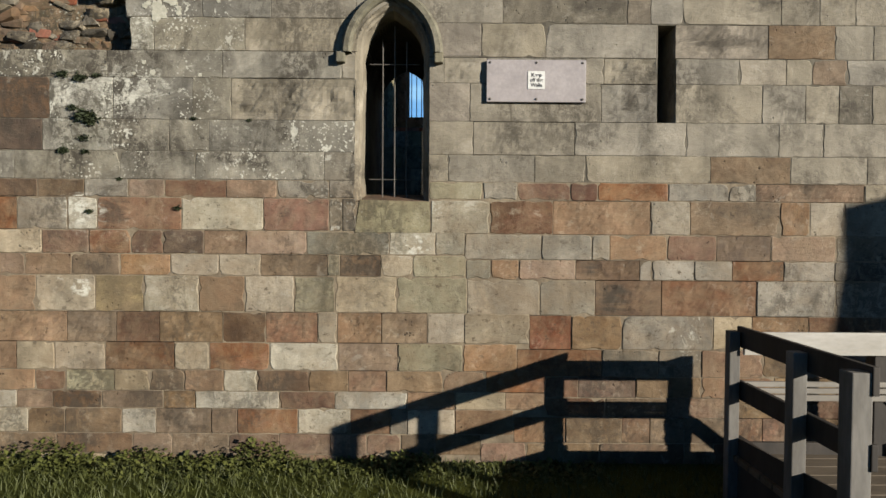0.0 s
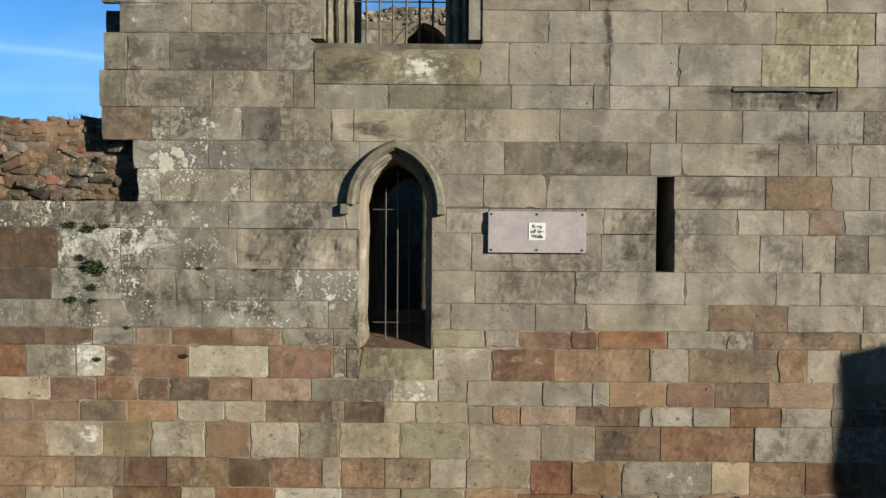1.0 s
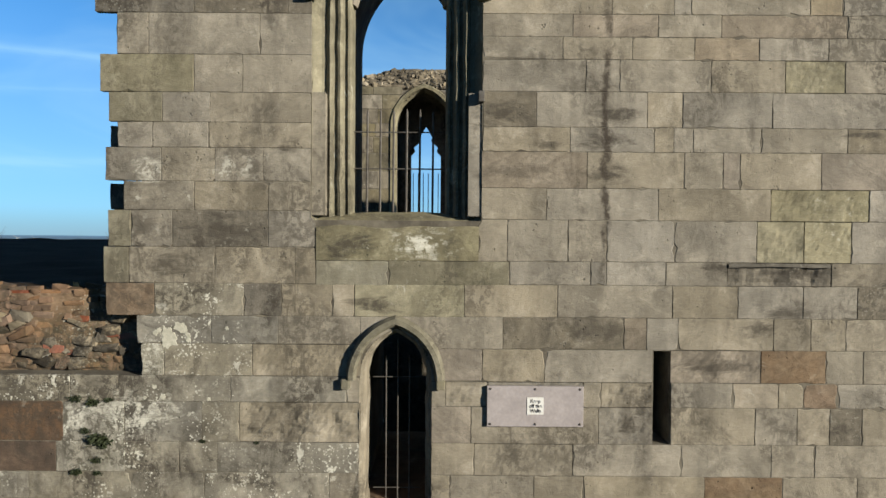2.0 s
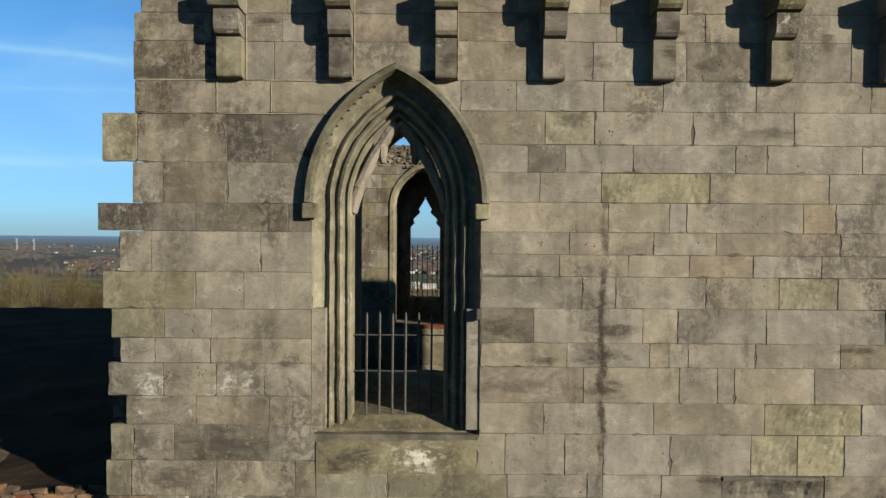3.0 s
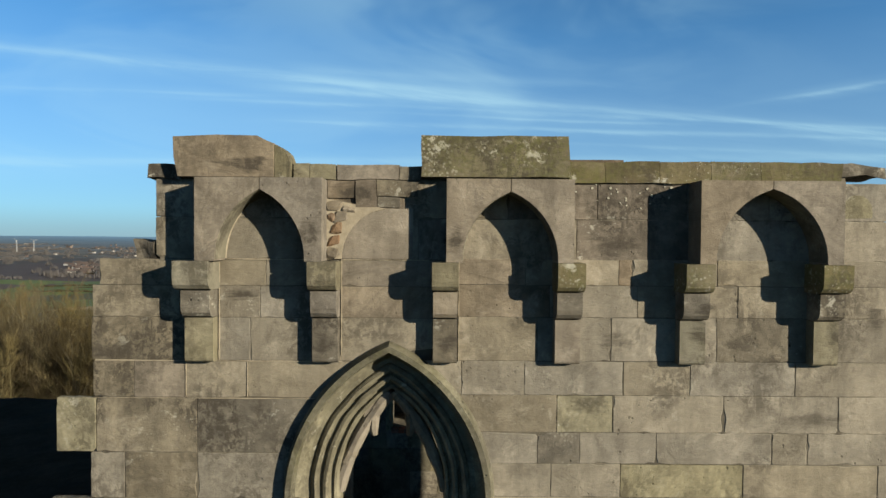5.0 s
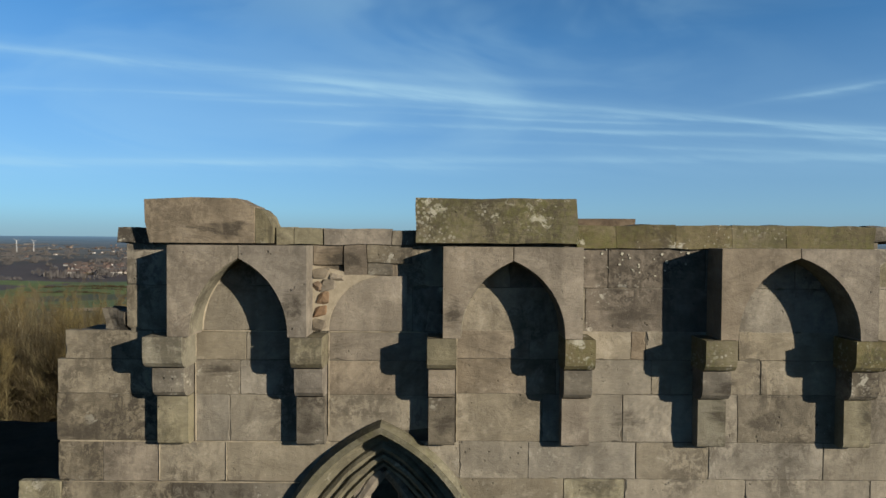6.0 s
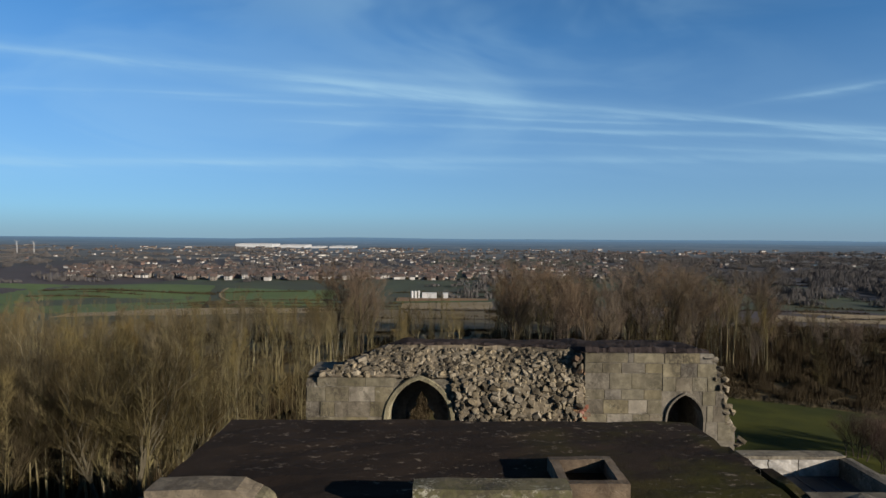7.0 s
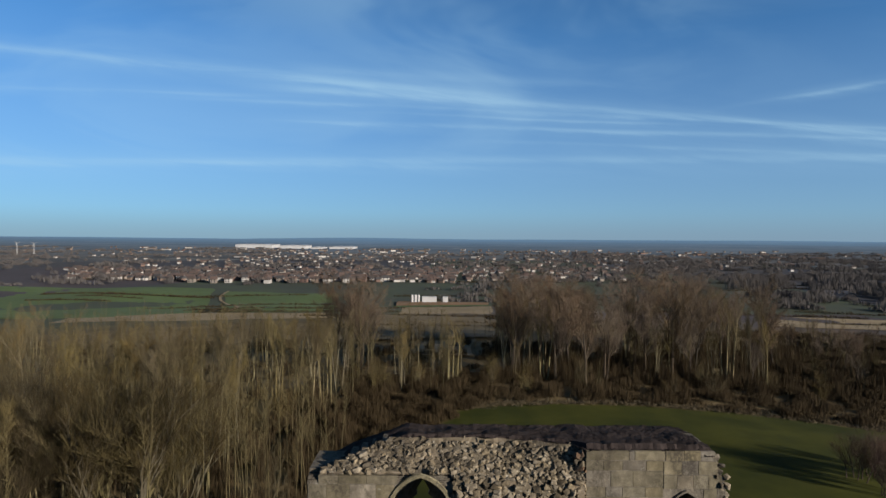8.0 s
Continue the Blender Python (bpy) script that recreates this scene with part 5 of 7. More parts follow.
def lay_rubble(parent, x0, x1, z0, z1, y, size, meshes, seed, skip=None, depth=0.12, flat=1.0, tilt=1.0, long=1.0, slope=None):
    rnd = random.Random(seed)
    z = z0
    while z < z1:
        h = size * rnd.uniform(0.7, 1.15)
        x = x0 + rnd.uniform(-0.5, 0.2) * size
        while x < x1:
            w = size * rnd.uniform(0.7, 1.7) * long
            px, pz = x + w / 2, z + h / 2 + rnd.uniform(-0.3, 0.3) * h
            if not (skip and skip(px, pz)):
                ob = link_mesh("rubble_stone", rnd.choice(meshes), None, parent)
                ob.matrix_basis = pose(px, y + (slope(px, pz) if slope else 0.0) + rnd.uniform(-0.5, 0.5) * depth, pz, tilt * rnd.uniform(-30, 30), tilt * rnd.uniform(-35, 35), tilt * rnd.uniform(-35, 35)) \
                    @ Matrix.Diagonal((w * 1.12, size * flat * rnd.uniform(0.9, 1.5), h * 1.15, 1))
            x += w
        z += h * 0.94


# broken red core above the plinth on the left, and the earth-topped wing behind it
wing_left = tagged(box_part("wall_west_wing", -12.0, -2.52, 0.19, 10.7, -0.4, 3.98, RUBBLE_MORTAR, rough=0.05, cuts=12, bevel=0), "low ruined wing of red rubble with an earth top", "wall", kind="structure")
lay_rubble(wing_left, -4.9, -2.62, 3.34, 3.98, 0.192, 0.056, RED_ROCKS + BRICKS[:1] + GREY_ROCKS[:1], 21, lambda x, z: noise.noise((x * 2.6, 7, z * 5)) > 0.55, 0.03, 0.62, 0.10, 1.9)
lay_rubble(wing_left, -4.9, -2.75, 3.97, 4.0, 0.25, 0.07, RED_ROCKS + GREY_ROCKS[:1], 22, lambda x, z: noise.noise((x * 3, 1, z)) > 0.05, 0.06, 0.8, 0.3, 1.5)
lay_rubble(wing_left, -4.9, -2.62, 3.36, 3.80, 0.190, 0.095, GREY_ROCKS[:6] + RED_ROCKS[:3], 24, lambda x, z: noise.noise((x * 3.1, 4, z * 4)) > 0.08, 0.06, 0.7, 0.5, 1.4)
bm = bmesh.new()
bmesh.ops.create_grid(bm, x_segments=40, y_segments=30, size=0.5, matrix=Matrix.Translation((-7.3, 5.5, 4.0)) @ Matrix.Diagonal((9.4, 10.4, 1, 1)))
for v in bm.verts:
    v.co.z += 0.05 * noise.noise(v.co * 1.3) + 0.035 * max(v.co.y - 1, 0)
part("earth_top", bm, EARTH, wing_left)

# ---- the far wall across the courtyard ----
FAR_Y, FAR_BACK = 8.75, 10.4
FAR_A, FAR_B = Arch(-0.46, 0.66, 4.25, 6.95, 0.85), Arch(5.15, 0.37, 5.6, 6.99, 0.53)
FAR_WIN = Arch(-0.45, 0.37, 4.75, 6.75, 0.5)


def lean(x, z):
    """How far the broken rubble core has fallen back behind the ashlar's face."""
    if x > 3.03:
        return 0.0
    k = min(max((x - 1.4) / 1.2, 0.0), 1.0)
    return 0.78 * (1 - 0.5 * k) * min(max((z - 7.72) / 0.62, 0.0), 1.0) + 0.06 * k * k * (3 - 2 * k)


def far_core():
    bm = bmesh.new()
    zs = sorted({0.0, 2.0, 4.25, 4.75, 5.6, 6.75, 6.95, 6.99, 7.5, 7.9, 8.0, 8.1, 8.2, 8.3, 8.33, 8.36} | {6.95 + 0.845 * math.sin(i * math.pi / 24) for i in range(13)} | {6.99 + 0.529 * math.sin(i * math.pi / 24) for i in range(13)})
    for a, b in zip(zs, zs[1:]):
        if b - a < 1e-3:
            continue
        z = (a + b) / 2
        left = -2.85 if z < 7.85 else -1.1 - (8.46 - b) / 0.42 + 0.12
        right = 6.22 - max(z - 6.6, 0) * 0.26
        cuts = []
        for arch, w in ((FAR_A, 0.66), (FAR_B, 0.37)):
            if arch.sill < z < arch.apex(w):
                h = arch.half(w, z)
                if h > 0.01:
                    cuts.append((arch.c - h, arch.c + h))
        spans, at = [], left
        for c0, c1 in cuts:
            spans.append((at, c0))
            at = c1
        spans.append((at, right))
        if b > 8.31:
            spans = [(3.03, right)]
        for s0, s1 in spans:
            stops = [s0] + [x for x in (1.4, 1.7, 2.0, 2.3, 2.6, 3.03) if s0 < x < s1 and z > 6.6] + [s1]
            for x0, x1 in zip(stops, stops[1:]):
                back = lean((x0 + x1) / 2, b) if z > 6.6 else 0.0
                add_box(bm, x0, x1, FAR_Y + back, FAR_Y + 1.3, a, b)
    # outer skin with the narrow traceried light
    zs = sorted({0.0, 4.75, 6.75, 8.3} | {6.75 + 0.5 * math.sin(i * math.pi / 16) for i in range(9)})
    for a, b in zip(zs, zs[1:]):
        z = (a + b) / 2
        h = FAR_WIN.half(0.37, z) if FAR_WIN.sill < z < FAR_WIN.apex(0.37) else 0
        if h > 0.01:
            add_box(bm, -1.9, FAR_WIN.c - h, FAR_Y + 1.3, FAR_BACK, a, b)
            add_box(bm, FAR_WIN.c + h, 5.8, FAR_Y + 1.3, FAR_BACK, a, b)
        else:
            add_box(bm, -1.9 if z < 7.3 else -1.2, 5.8, FAR_Y + 1.3, FAR_BACK, a, b)
    return part("wall_north", bm, STONE["D"])


wall_far = tagged(far_core(), "ruined inner castle wall with two pointed arches and a rubble core", "wall", kind="structure")


def far_stones(z0, z1, kinds, *joints):
    for kind, x0, x1 in zip(kinds, joints, joints[1:]):
        me_bm = bmesh.new()
        add_box(me_bm, x0 + 0.003, x1 - 0.003, FAR_Y - random.uniform(0.010, 0.018), FAR_Y + 0.05, z0 + 0.003, z1 - 0.003, 0.006, 0.006)
        part("stone", me_bm, STONE[{"G": "F", "D": "D", "B": "G"}.get(kind, "F")], wall_far)


far_stones(8.20, 8.40, "GDG", 3.03, 3.94, 4.06, 4.70)
far_stones(8.19, 8.40, "GGD", 4.71, 5.10, 5.45, 5.74)
far_stones(7.98, 8.19, "GGDG", 3.03, 3.40, 3.80, 4.30, 4.66)
far_stones(7.90, 8.18, "GDG", 4.67, 5.05, 5.40, 5.82)
far_stones(7.64, 7.97, "DGG", 3.03, 3.55, 4.02, 4.66)
far_stones(7.60, 7.89, "GDGG", 4.67, 4.95, 5.30, 5.62, 5.90)
far_stones(7.42, 7.63, "GDGG", 3.03, 3.45, 3.80, 4.28, 4.66)
far_stones(7.30, 7.59, "GD", 5.52, 5.80, 5.98)
far_stones(7.12, 7.41, "DGBG", 3.03, 3.42, 3.95, 4.35, 4.66)
far_stones(6.95, 7.29, "GDG", 5.62, 5.75, 6.0, 6.08)
far_stones(6.82, 7.11, "GBGD", 3.03, 3.50, 4.05, 4.40, 4.70)
far_stones(6.50, 6.81, "GGDG", 3.03, 3.5, 3.95, 4.3, 4.70)
far_stones(6.55, 6.94, "DG", 5.60, 5.85, 6.18)
far_stones(7.66, 7.84, "GGG", -2.62, -2.2, -1.6, -0.95)
far_stones(7.34, 7.65, "GGBG", -2.84, -2.45, -1.95, -1.4, -1.02)
far_stones(7.02, 7.33, "GDG", -2.55, -2.25, -1.5, -1.1)
far_stones(6.72, 7.01, "GGGB", -2.84, -2.4, -2.0, -1.55, -1.13)
far_stones(6.35, 6.71, "GDG", -2.84, -2.2, -1.6, -1.13)
far_stones(5.95, 6.34, "DGG", -2.84, -2.4, -1.7, -1.13)
far_stones(5.55, 5.94, "GDB", -2.84, -2.1, -1.5, -1.13)
far_stones(5.15, 5.54, "GGG", -2.84, -2.35, -1.75, -1.13)
far_stones(4.70, 5.14, "DGG", -2.84, -2.2, -1.6, -1.13)
far_stones(4.25, 4.69, "GGD", -2.84, -2.4, -1.8, -1.13)
far_stones(3.85, 4.18, "GGBGG", -2.84, -2.0, -1.2, -0.75, -0.35, 0.5)
far_stones(3.35, 3.84, "DGGG", -2.84, -1.6, -0.9, -0.25, 0.5)
far_stones(2.85, 3.34, "GDBG", -2.84, -1.9, -0.7, -0.1, 0.5)
for arch, w, kind in ((FAR_A, 0.66, "y"), (FAR_B, 0.37, "D")):
    bm = bmesh.new()
    arch.sweep(bm, [(w + 0.16 * w, FAR_Y - 0.02), (w + 0.13 * w, FAR_Y - 0.05), (w + 0.01, FAR_Y - 0.05), (w, FAR_Y), (w - 0.04, FAR_Y + 0.22)], 12)
    part("arch_ring", bm, STONE[kind], wall_far)
for i in range(9):
    box_part("brick", -1.10 + i * 0.145, -0.965 + i * 0.145, FAR_Y - 0.035, FAR_Y + 0.2, 4.185, 4.26, BRICK_RED, wall_far, bevel=0.005)
for s, c in ((-1, -0.64), (1, -0.26)):
    bm = bmesh.new()
    prism(bm, [(FAR_WIN.c + s * 0.40, 6.45), (FAR_WIN.c + s * 0.27, 6.60), (FAR_WIN.c + s * 0.30, 6.70), (FAR_WIN.c + s * 0.13, 6.86), (FAR_WIN.c + s * 0.16, 6.95), (FAR_WIN.c, 7.22), (FAR_WIN.c + s * 0.4, 7.25)][::s], FAR_BACK - 0.25, FAR_BACK - 0.1)
    part("cusp", bm, STONE["D"], wall_far)
for i in range(6):
    bm = bmesh.new()
    tube(bm, [Vector((-0.76 + i * 0.124, FAR_BACK - 0.18, 4.75)), Vector((-0.76 + i * 0.124, FAR_BACK - 0.18, 6.05))], [0.012, 0.010], 5)
    part("bar", bm, IRON, wall_far)


def far_gap(x, z):
    for arch, w in ((FAR_A, 0.80), (FAR_B, 0.46)):
        if abs(x - arch.c) < arch.half(w, z) + 0.02 and z < arch.apex(w) + 0.02:
            return True
    if x < 0.25 and z < 7.86:
        return True
    return z > 7.86 + (x + 2.6) * 0.36 and x < -1.2


bm = bmesh.new()
n = 60
grid = {}
for i in range(n + 1):
    for j in range(25):
        x, z = -2.6 + 5.6 * i / n, 6.10 + 2.30 * j / 24
        d = noise.noise((x * 4, 2, z * 4)) * 0.05 + noise.noise((x * 11, 5, z * 11)) * 0.03
        grid[i, j] = bm.verts.new((x, FAR_Y - 0.050 + d + lean(x, z), z))
for i in range(n):
    for j in range(24):
        x, z = -2.6 + 5.6 * (i + 0.5) / n, 6.10 + 2.30 * (j + 0.5) / 24
        if not far_gap(x, z):
            bm.faces.new((grid[i, j], grid[i + 1, j], grid[i + 1, j + 1], grid[i, j + 1]))
bmesh.ops.delete(bm, geom=[v for v in bm.verts if not v.link_faces], context="VERTS")
bmesh.ops.solidify(bm, geom=bm.faces[:], thickness=-0.05)
part("core_mortar", bm, CORE_MORTAR, wall_far, "crumbling earthy mortar of the wall core")
lay_rubble(wall_far, -2.66, 2.96, 6.15, 8.30, FAR_Y - 0.060, 0.080, GREY_ROCKS, 37, far_gap, depth=0.06, slope=lean)
lay_rubble(wall_far, -2.58, 2.92, 6.20, 8.29, FAR_Y - 0.075, 0.115, GREY_ROCKS, 31, lambda x, z: far_gap(x, z) or noise.noise((x * 4, 3, z * 4)) > 0.40, depth=0.16, slope=lean)
lay_rubble(wall_far, -2.60, 2.94, 7.72, 8.28, FAR_Y - 0.085, 0.085, GREY_ROCKS, 41, far_gap, depth=0.12, slope=lean)
lay_rubble(wall_far, -2.55, 2.94, 7.76, 8.27, FAR_Y - 0.075, 0.095, GREY_ROCKS, 43, far_gap, depth=0.12, slope=lean)
lay_rubble(wall_far, 2.84, 3.02, 7.25, 8.25, FAR_Y + 0.06, 0.11, RED_ROCKS[:2] + GREY_ROCKS[:5], 33, depth=0.05)
lay_rubble(wall_far, 2.82, 3.02, 6.15, 7.25, FAR_Y - 0.05, 0.085, BRICKS + RED_ROCKS[:4], 34, depth=0.04, flat=0.7, tilt=0.15)
for i in range(9):
    z = 6.45 + i * 0.215
    x = 6.26 - (z - 6.6) * 0.26
    lay_rubble(wall_far, x - 0.17, x - 0.07 + 0.05 * (i % 3 == 0), z, z + 0.1, FAR_Y + 0.05, 0.11, GREY_ROCKS, 60 + i)
bm = bmesh.new()
bmesh.ops.create_grid(bm, x_segments=110, y_segments=26, size=0.5, matrix=Matrix.Translation((1.56, 9.66, 8.50)) @ Matrix.Diagonal((8.3, 1.84, 1, 1)))
for v in bm.verts:
    # the cap lies behind the fallen rubble, and comes forward over the ashlar
    k = min(max((3.06 - v.co.x) / 0.30, 0.0), 1.0)
    front = 8.74 + k * (0.74 if v.co.x < 1.4 else 0.74 - 0.38 * min((v.co.x - 1.4) / 1.2, 1.0)) + 0.10 * noise.noise((v.co.x * 3.1, 4, 0)) + 0.06 * noise.noise((v.co.x * 9, 2, 0))
    u = (v.co.y - 8.74) / 1.84
    v.co.y = front + (10.58 - front) * u + 0.03 * noise.noise((v.co.x * 7, v.co.y * 7, 2))
    v.co.z += 0.06 * noise.noise((v.co.x * 1.8, v.co.y * 1.8, 0)) + 0.020 * noise.noise((v.co.x * 6, v.co.y * 6, 4)) + 0.012 * noise.noise((v.co.x * 17, v.co.y * 17, 1)) - 0.13 * u - 0.06 * k * (1 - u)
    if u < 0.08:
        v.co.z -= 0.05 + 0.04 * abs(noise.noise((v.co.x * 6, 1, 0))) + 0.05 * (1 - k)
    if v.co.x > 5.5:
        v.co.x += 0.14 * noise.noise((0, v.co.y * 5, 3))
        v.co.z -= 0.05
    d = max(-0.75 - v.co.x, 0.0)
    v.co.z -= 0.42 * d * d / (d + 0.35)
part("earth_cap", bm, CAP, wall_far)

# ---- other wings round the courtyard, with unseen blocks that shape the light ----
# out of view; added to throw the shadow at the front wall's right
tagged(box_part("wall_east_wing", 8.86, 15.5, -4.05, 1.7, -0.4, 3.93, STONE["G"], rough=0.12, cuts=8, bevel=0), "plain corner tower of grey sandstone, unseen and added to cast a shadow", "wall", kind="structure")
east = tagged(box_part("wall_east_range", 8.8, 17.0, 1.75, 13.9, -0.4, 3.85, STONE["G"], rough=0.02, cuts=3, bevel=0), "low east range with a lead roof and limewashed parapet", "wall", kind="structure")
box_part("lead_roof", 8.9, 16.9, 1.9, 13.6, 3.87, 3.90, LEAD, east, "blue-grey sheet roof")
for x0, x1 in ((8.85, 9.55), (9.58, 10.45), (10.48, 11.75)):
    box_part("parapet", x0, x1, 13.62, 13.95, 3.86, 4.40, LIMEWASH, east, "limewashed parapet, its sunlit patches put into the colour", rough=0.05, cuts=3, bevel=0)
box_part("parapet_coping", 8.8, 11.8, 13.55, 14.05, 4.41, 4.50, STONE["D"], east, rough=0.02, cuts=3, bevel=0)
box_part("side_parapet", 11.6, 11.95, 8.0, 13.54, 3.86, 4.45, STONE["D"], east, rough=0.03, cuts=3, bevel=0)
for i in range(3):
    box_part("roll_seam", 9.6 + i * 0.7, 9.68 + i * 0.7, 1.9, 13.5, 3.90, 3.94, LEAD, east)

# never in view; added to darken the courtyard behind the windows
tagged(box_part("wall_court_east", 6.5, 7.3, 1.75, 8.7, -0.4, 3.6, STONE["D"], rough=0.1, cuts=6, bevel=0), "unseen low wall added to cut skylight in the courtyard", "wall", kind="structure")

# ---- timber walkway with rails beside the wall ----
walkway = thing("timber_walkway", "timber walkway with a post-and-rail balustrade, its shaded members coloured dark", "walkway", (2.0, -0.75, 0.0))
for i in range(11):
    y = 0.02 - i * 0.145
    box_part("deck_board", 0.0, 2.3, y - 0.135, y, 0.33, 0.37, TIMBER_DECK, walkway, "worn brown deck board", bevel=0.004)
for y, w in ((-0.03, 0.036), (-0.78, 0.040), (-1.27, 0.050)):
    box_part("post", -w, w, y - w, y + w, -0.02, 1.215, TIMBER_POST, walkway, bevel=0.006)
for x in (1.0, 2.05):
    box_part("post", x - 0.045, x + 0.045, -0.065, 0.025, -0.02, 1.215, TIMBER_SHADED, walkway, bevel=0.006)
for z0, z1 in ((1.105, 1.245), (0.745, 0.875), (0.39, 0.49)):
    box_part("side_rail", 0.042, 0.075, -1.33, 0.0, z0, z1, TIMBER_SHADED, walkway, bevel=0.005)
for z0, z1, m, lab in ((1.06, 1.215, TIMBER_SUNLIT, "pale rail with its sunlit face put into the colour"), (0.75, 0.79, TIMBER_GREY, "weathered grey rail"), (0.80, 0.835, TIMBER_GREY, "weathered grey rail"), (0.845, 0.88, TIMBER_GREY, "weathered grey rail")):
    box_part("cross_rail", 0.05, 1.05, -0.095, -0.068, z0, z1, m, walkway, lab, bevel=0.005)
box_part("skirt_board", 0.05, 2.3, -0.045, -0.012, 0.02, 0.45, TIMBER_SHADED, walkway, bevel=0.004)
bm = bmesh.new()
add_box(bm, 0.030, 0.040, -1.60, -0.02, 0.0, 0.485)
# front end raised so that its shadow covers the grass
for v in bm.verts:
    if v.co.z > 0.4 and v.co.y < -1:
        v.co.z = 0.60
part("side_skirt", bm, TIMBER_SHADED, walkway)
# out of view; added to stop sunlight passing under the deck
box_part("front_skirt", 0.05, 2.3, -1.62, -1.585, 0.0, 0.325, TIMBER_SHADED, walkway, bevel=0.003)
for z0 in (0.86, 0.46):
    bm = bmesh.new()
    prism(bm, [(1.05, z0), (1.05, z0 - 0.12), (2.0, z0 - 0.82), (2.0, z0 - 0.70)], -0.09, -0.065)
    part("stair_rail", bm, TIMBER_SHADED, walkway)


# ---- the land: one sheet from the castle mound to the horizon ----
def land(x, y):
    """The ground's height."""
    r = math.hypot(x, y - 3.0)
    if y < -1.5 and r < 40:
        r = max(r - 4 * min(-y - 1.5, 1.0), 0)
    k = min(max((r - 16) / 30.0, 0.0), 1.0)
    z = -10.4 * (k * k * (3 - 2 * k)) - 0.6 * min(max(r - 46, 0.0) / 37.0, 1.0) if r < 83 else -11.0 - 12.0 * min((r - 83) / 240.0, 1.0)
    far = max(r - 1500.0, 0.0)
    z += min(far / 2900.0, 1.0) * (13 + 15 * noise.noise((x / 900.0, y / 1100.0, 2)))
    z += 1.4 * noise.noise((x / 55.0, y / 55.0, 0)) * min(max((r - 25) / 60, 0), 1)
    return z


def land_material():
    mat, t, p = mat_tree("rough_grass_and_scrub")
    n = Nodes(t)
    ax = n.axes()
    near = n.mix(n.ramp(n.noise(0.11, 5.0, 0.65), 0.38, 0.64), (0.024, 0.032, 0.005), (0.054, 0.058, 0.009))
    near = n.mix(n.ramp(n.noise(6.0, 4.0, 0.7), 0.35, 0.7, 0.0, 0.5), near, (0.025, 0.028, 0.005))
    scrub = n.mix(n.ramp(n.noise(0.09, 5.0, 0.65), 0.38, 0.62), (0.080, 0.060, 0.030), (0.150, 0.116, 0.062))
    cells = t.nodes.new("ShaderNodeTexVoronoi")
    cells.inputs["Scale"].default_value = 0.0042
    t.links.new(n.stretch(1.0, 0.62, 0.0), cells.inputs["Vector"])
    pick = t.nodes.new("ShaderNodeValToRGB")
    pick.color_ramp.interpolation = "CONSTANT"
    # these field tones carry a bluish distance haze in their colour
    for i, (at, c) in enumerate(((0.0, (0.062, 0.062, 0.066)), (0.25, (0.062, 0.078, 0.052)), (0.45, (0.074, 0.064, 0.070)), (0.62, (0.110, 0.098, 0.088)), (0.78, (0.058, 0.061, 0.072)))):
        e = pick.color_ramp.elements[i] if i < 2 else pick.color_ramp.elements.new(at)
        e.position, e.color = at, (*c, 1)
    sep = t.nodes.new("ShaderNodeSeparateColor")
    t.links.new(cells.outputs["Color"], sep.inputs[0])
    t.links.new(sep.outputs[0], pick.inputs[0])
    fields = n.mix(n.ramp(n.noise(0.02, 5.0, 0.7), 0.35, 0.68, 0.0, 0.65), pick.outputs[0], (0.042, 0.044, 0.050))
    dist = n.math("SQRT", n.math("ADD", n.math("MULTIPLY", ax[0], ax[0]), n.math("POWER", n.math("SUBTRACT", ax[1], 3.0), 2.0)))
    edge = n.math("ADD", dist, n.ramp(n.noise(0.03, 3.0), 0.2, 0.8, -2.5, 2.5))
    stray = n.ramp(n.noise(0.12, 4.0, 0.65), 0.2, 0.8, -1.6, 1.6)
    lawn = n.math("SQRT", n.math("ADD", n.math("POWER", n.math("SUBTRACT", ax[0], 25.0), 2.0), n.math("POWER", n.math("SUBTRACT", ax[1], 10.0), 2.0)))
    lawn = n.ramp(n.math("ADD", lawn, stray), 69.6, 71.0, 1.0, 0.0)
    lawn = n.math("MULTIPLY", lawn, n.ramp(n.math("ADD", stray, n.math("SUBTRACT", ax[0], n.math("MULTIPLY", n.math("SUBTRACT", ax[1], 53.0), 0.33))), -7.0, -5.0))
    col = n.mix(lawn, scrub, near)
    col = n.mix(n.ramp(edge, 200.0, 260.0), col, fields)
    t.links.new(col, p.inputs["Base Color"])
    p.inputs["Roughness"].default_value = 0.95
    p.inputs["Specular IOR Level"].default_value = 0.1
    n.bump(n.noise(9.0, 4.0, 0.7), 0.5, 0.03, p)
    return mat


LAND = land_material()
bm = bmesh.new()
radii = [0.0] + [1.5 * 1.13 ** i for i in range(68)]
radii = [r for r in radii if r < 900] + [900.0]
rings, seg = [], 120
for r in radii:
    if r == 0:
        rings.append([bm.verts.new((0, 3.0, land(0, 3.0)))])
    else:
        rings.append([bm.verts.new((r * math.sin(k * math.tau / seg), 3.0 + r * math.cos(k * math.tau / seg), land(r * math.sin(k * math.tau / seg), 3.0 + r * math.cos(k * math.tau / seg)))) for k in range(seg)])
for a, b in zip(rings, rings[1:]):
    for k in range(seg):
        if len(a) == 1:
            bm.faces.new((a[0], b[k], b[(k + 1) % seg]))
        else:
            bm.faces.new((a[k], b[k], b[(k + 1) % seg], a[(k + 1) % seg]))


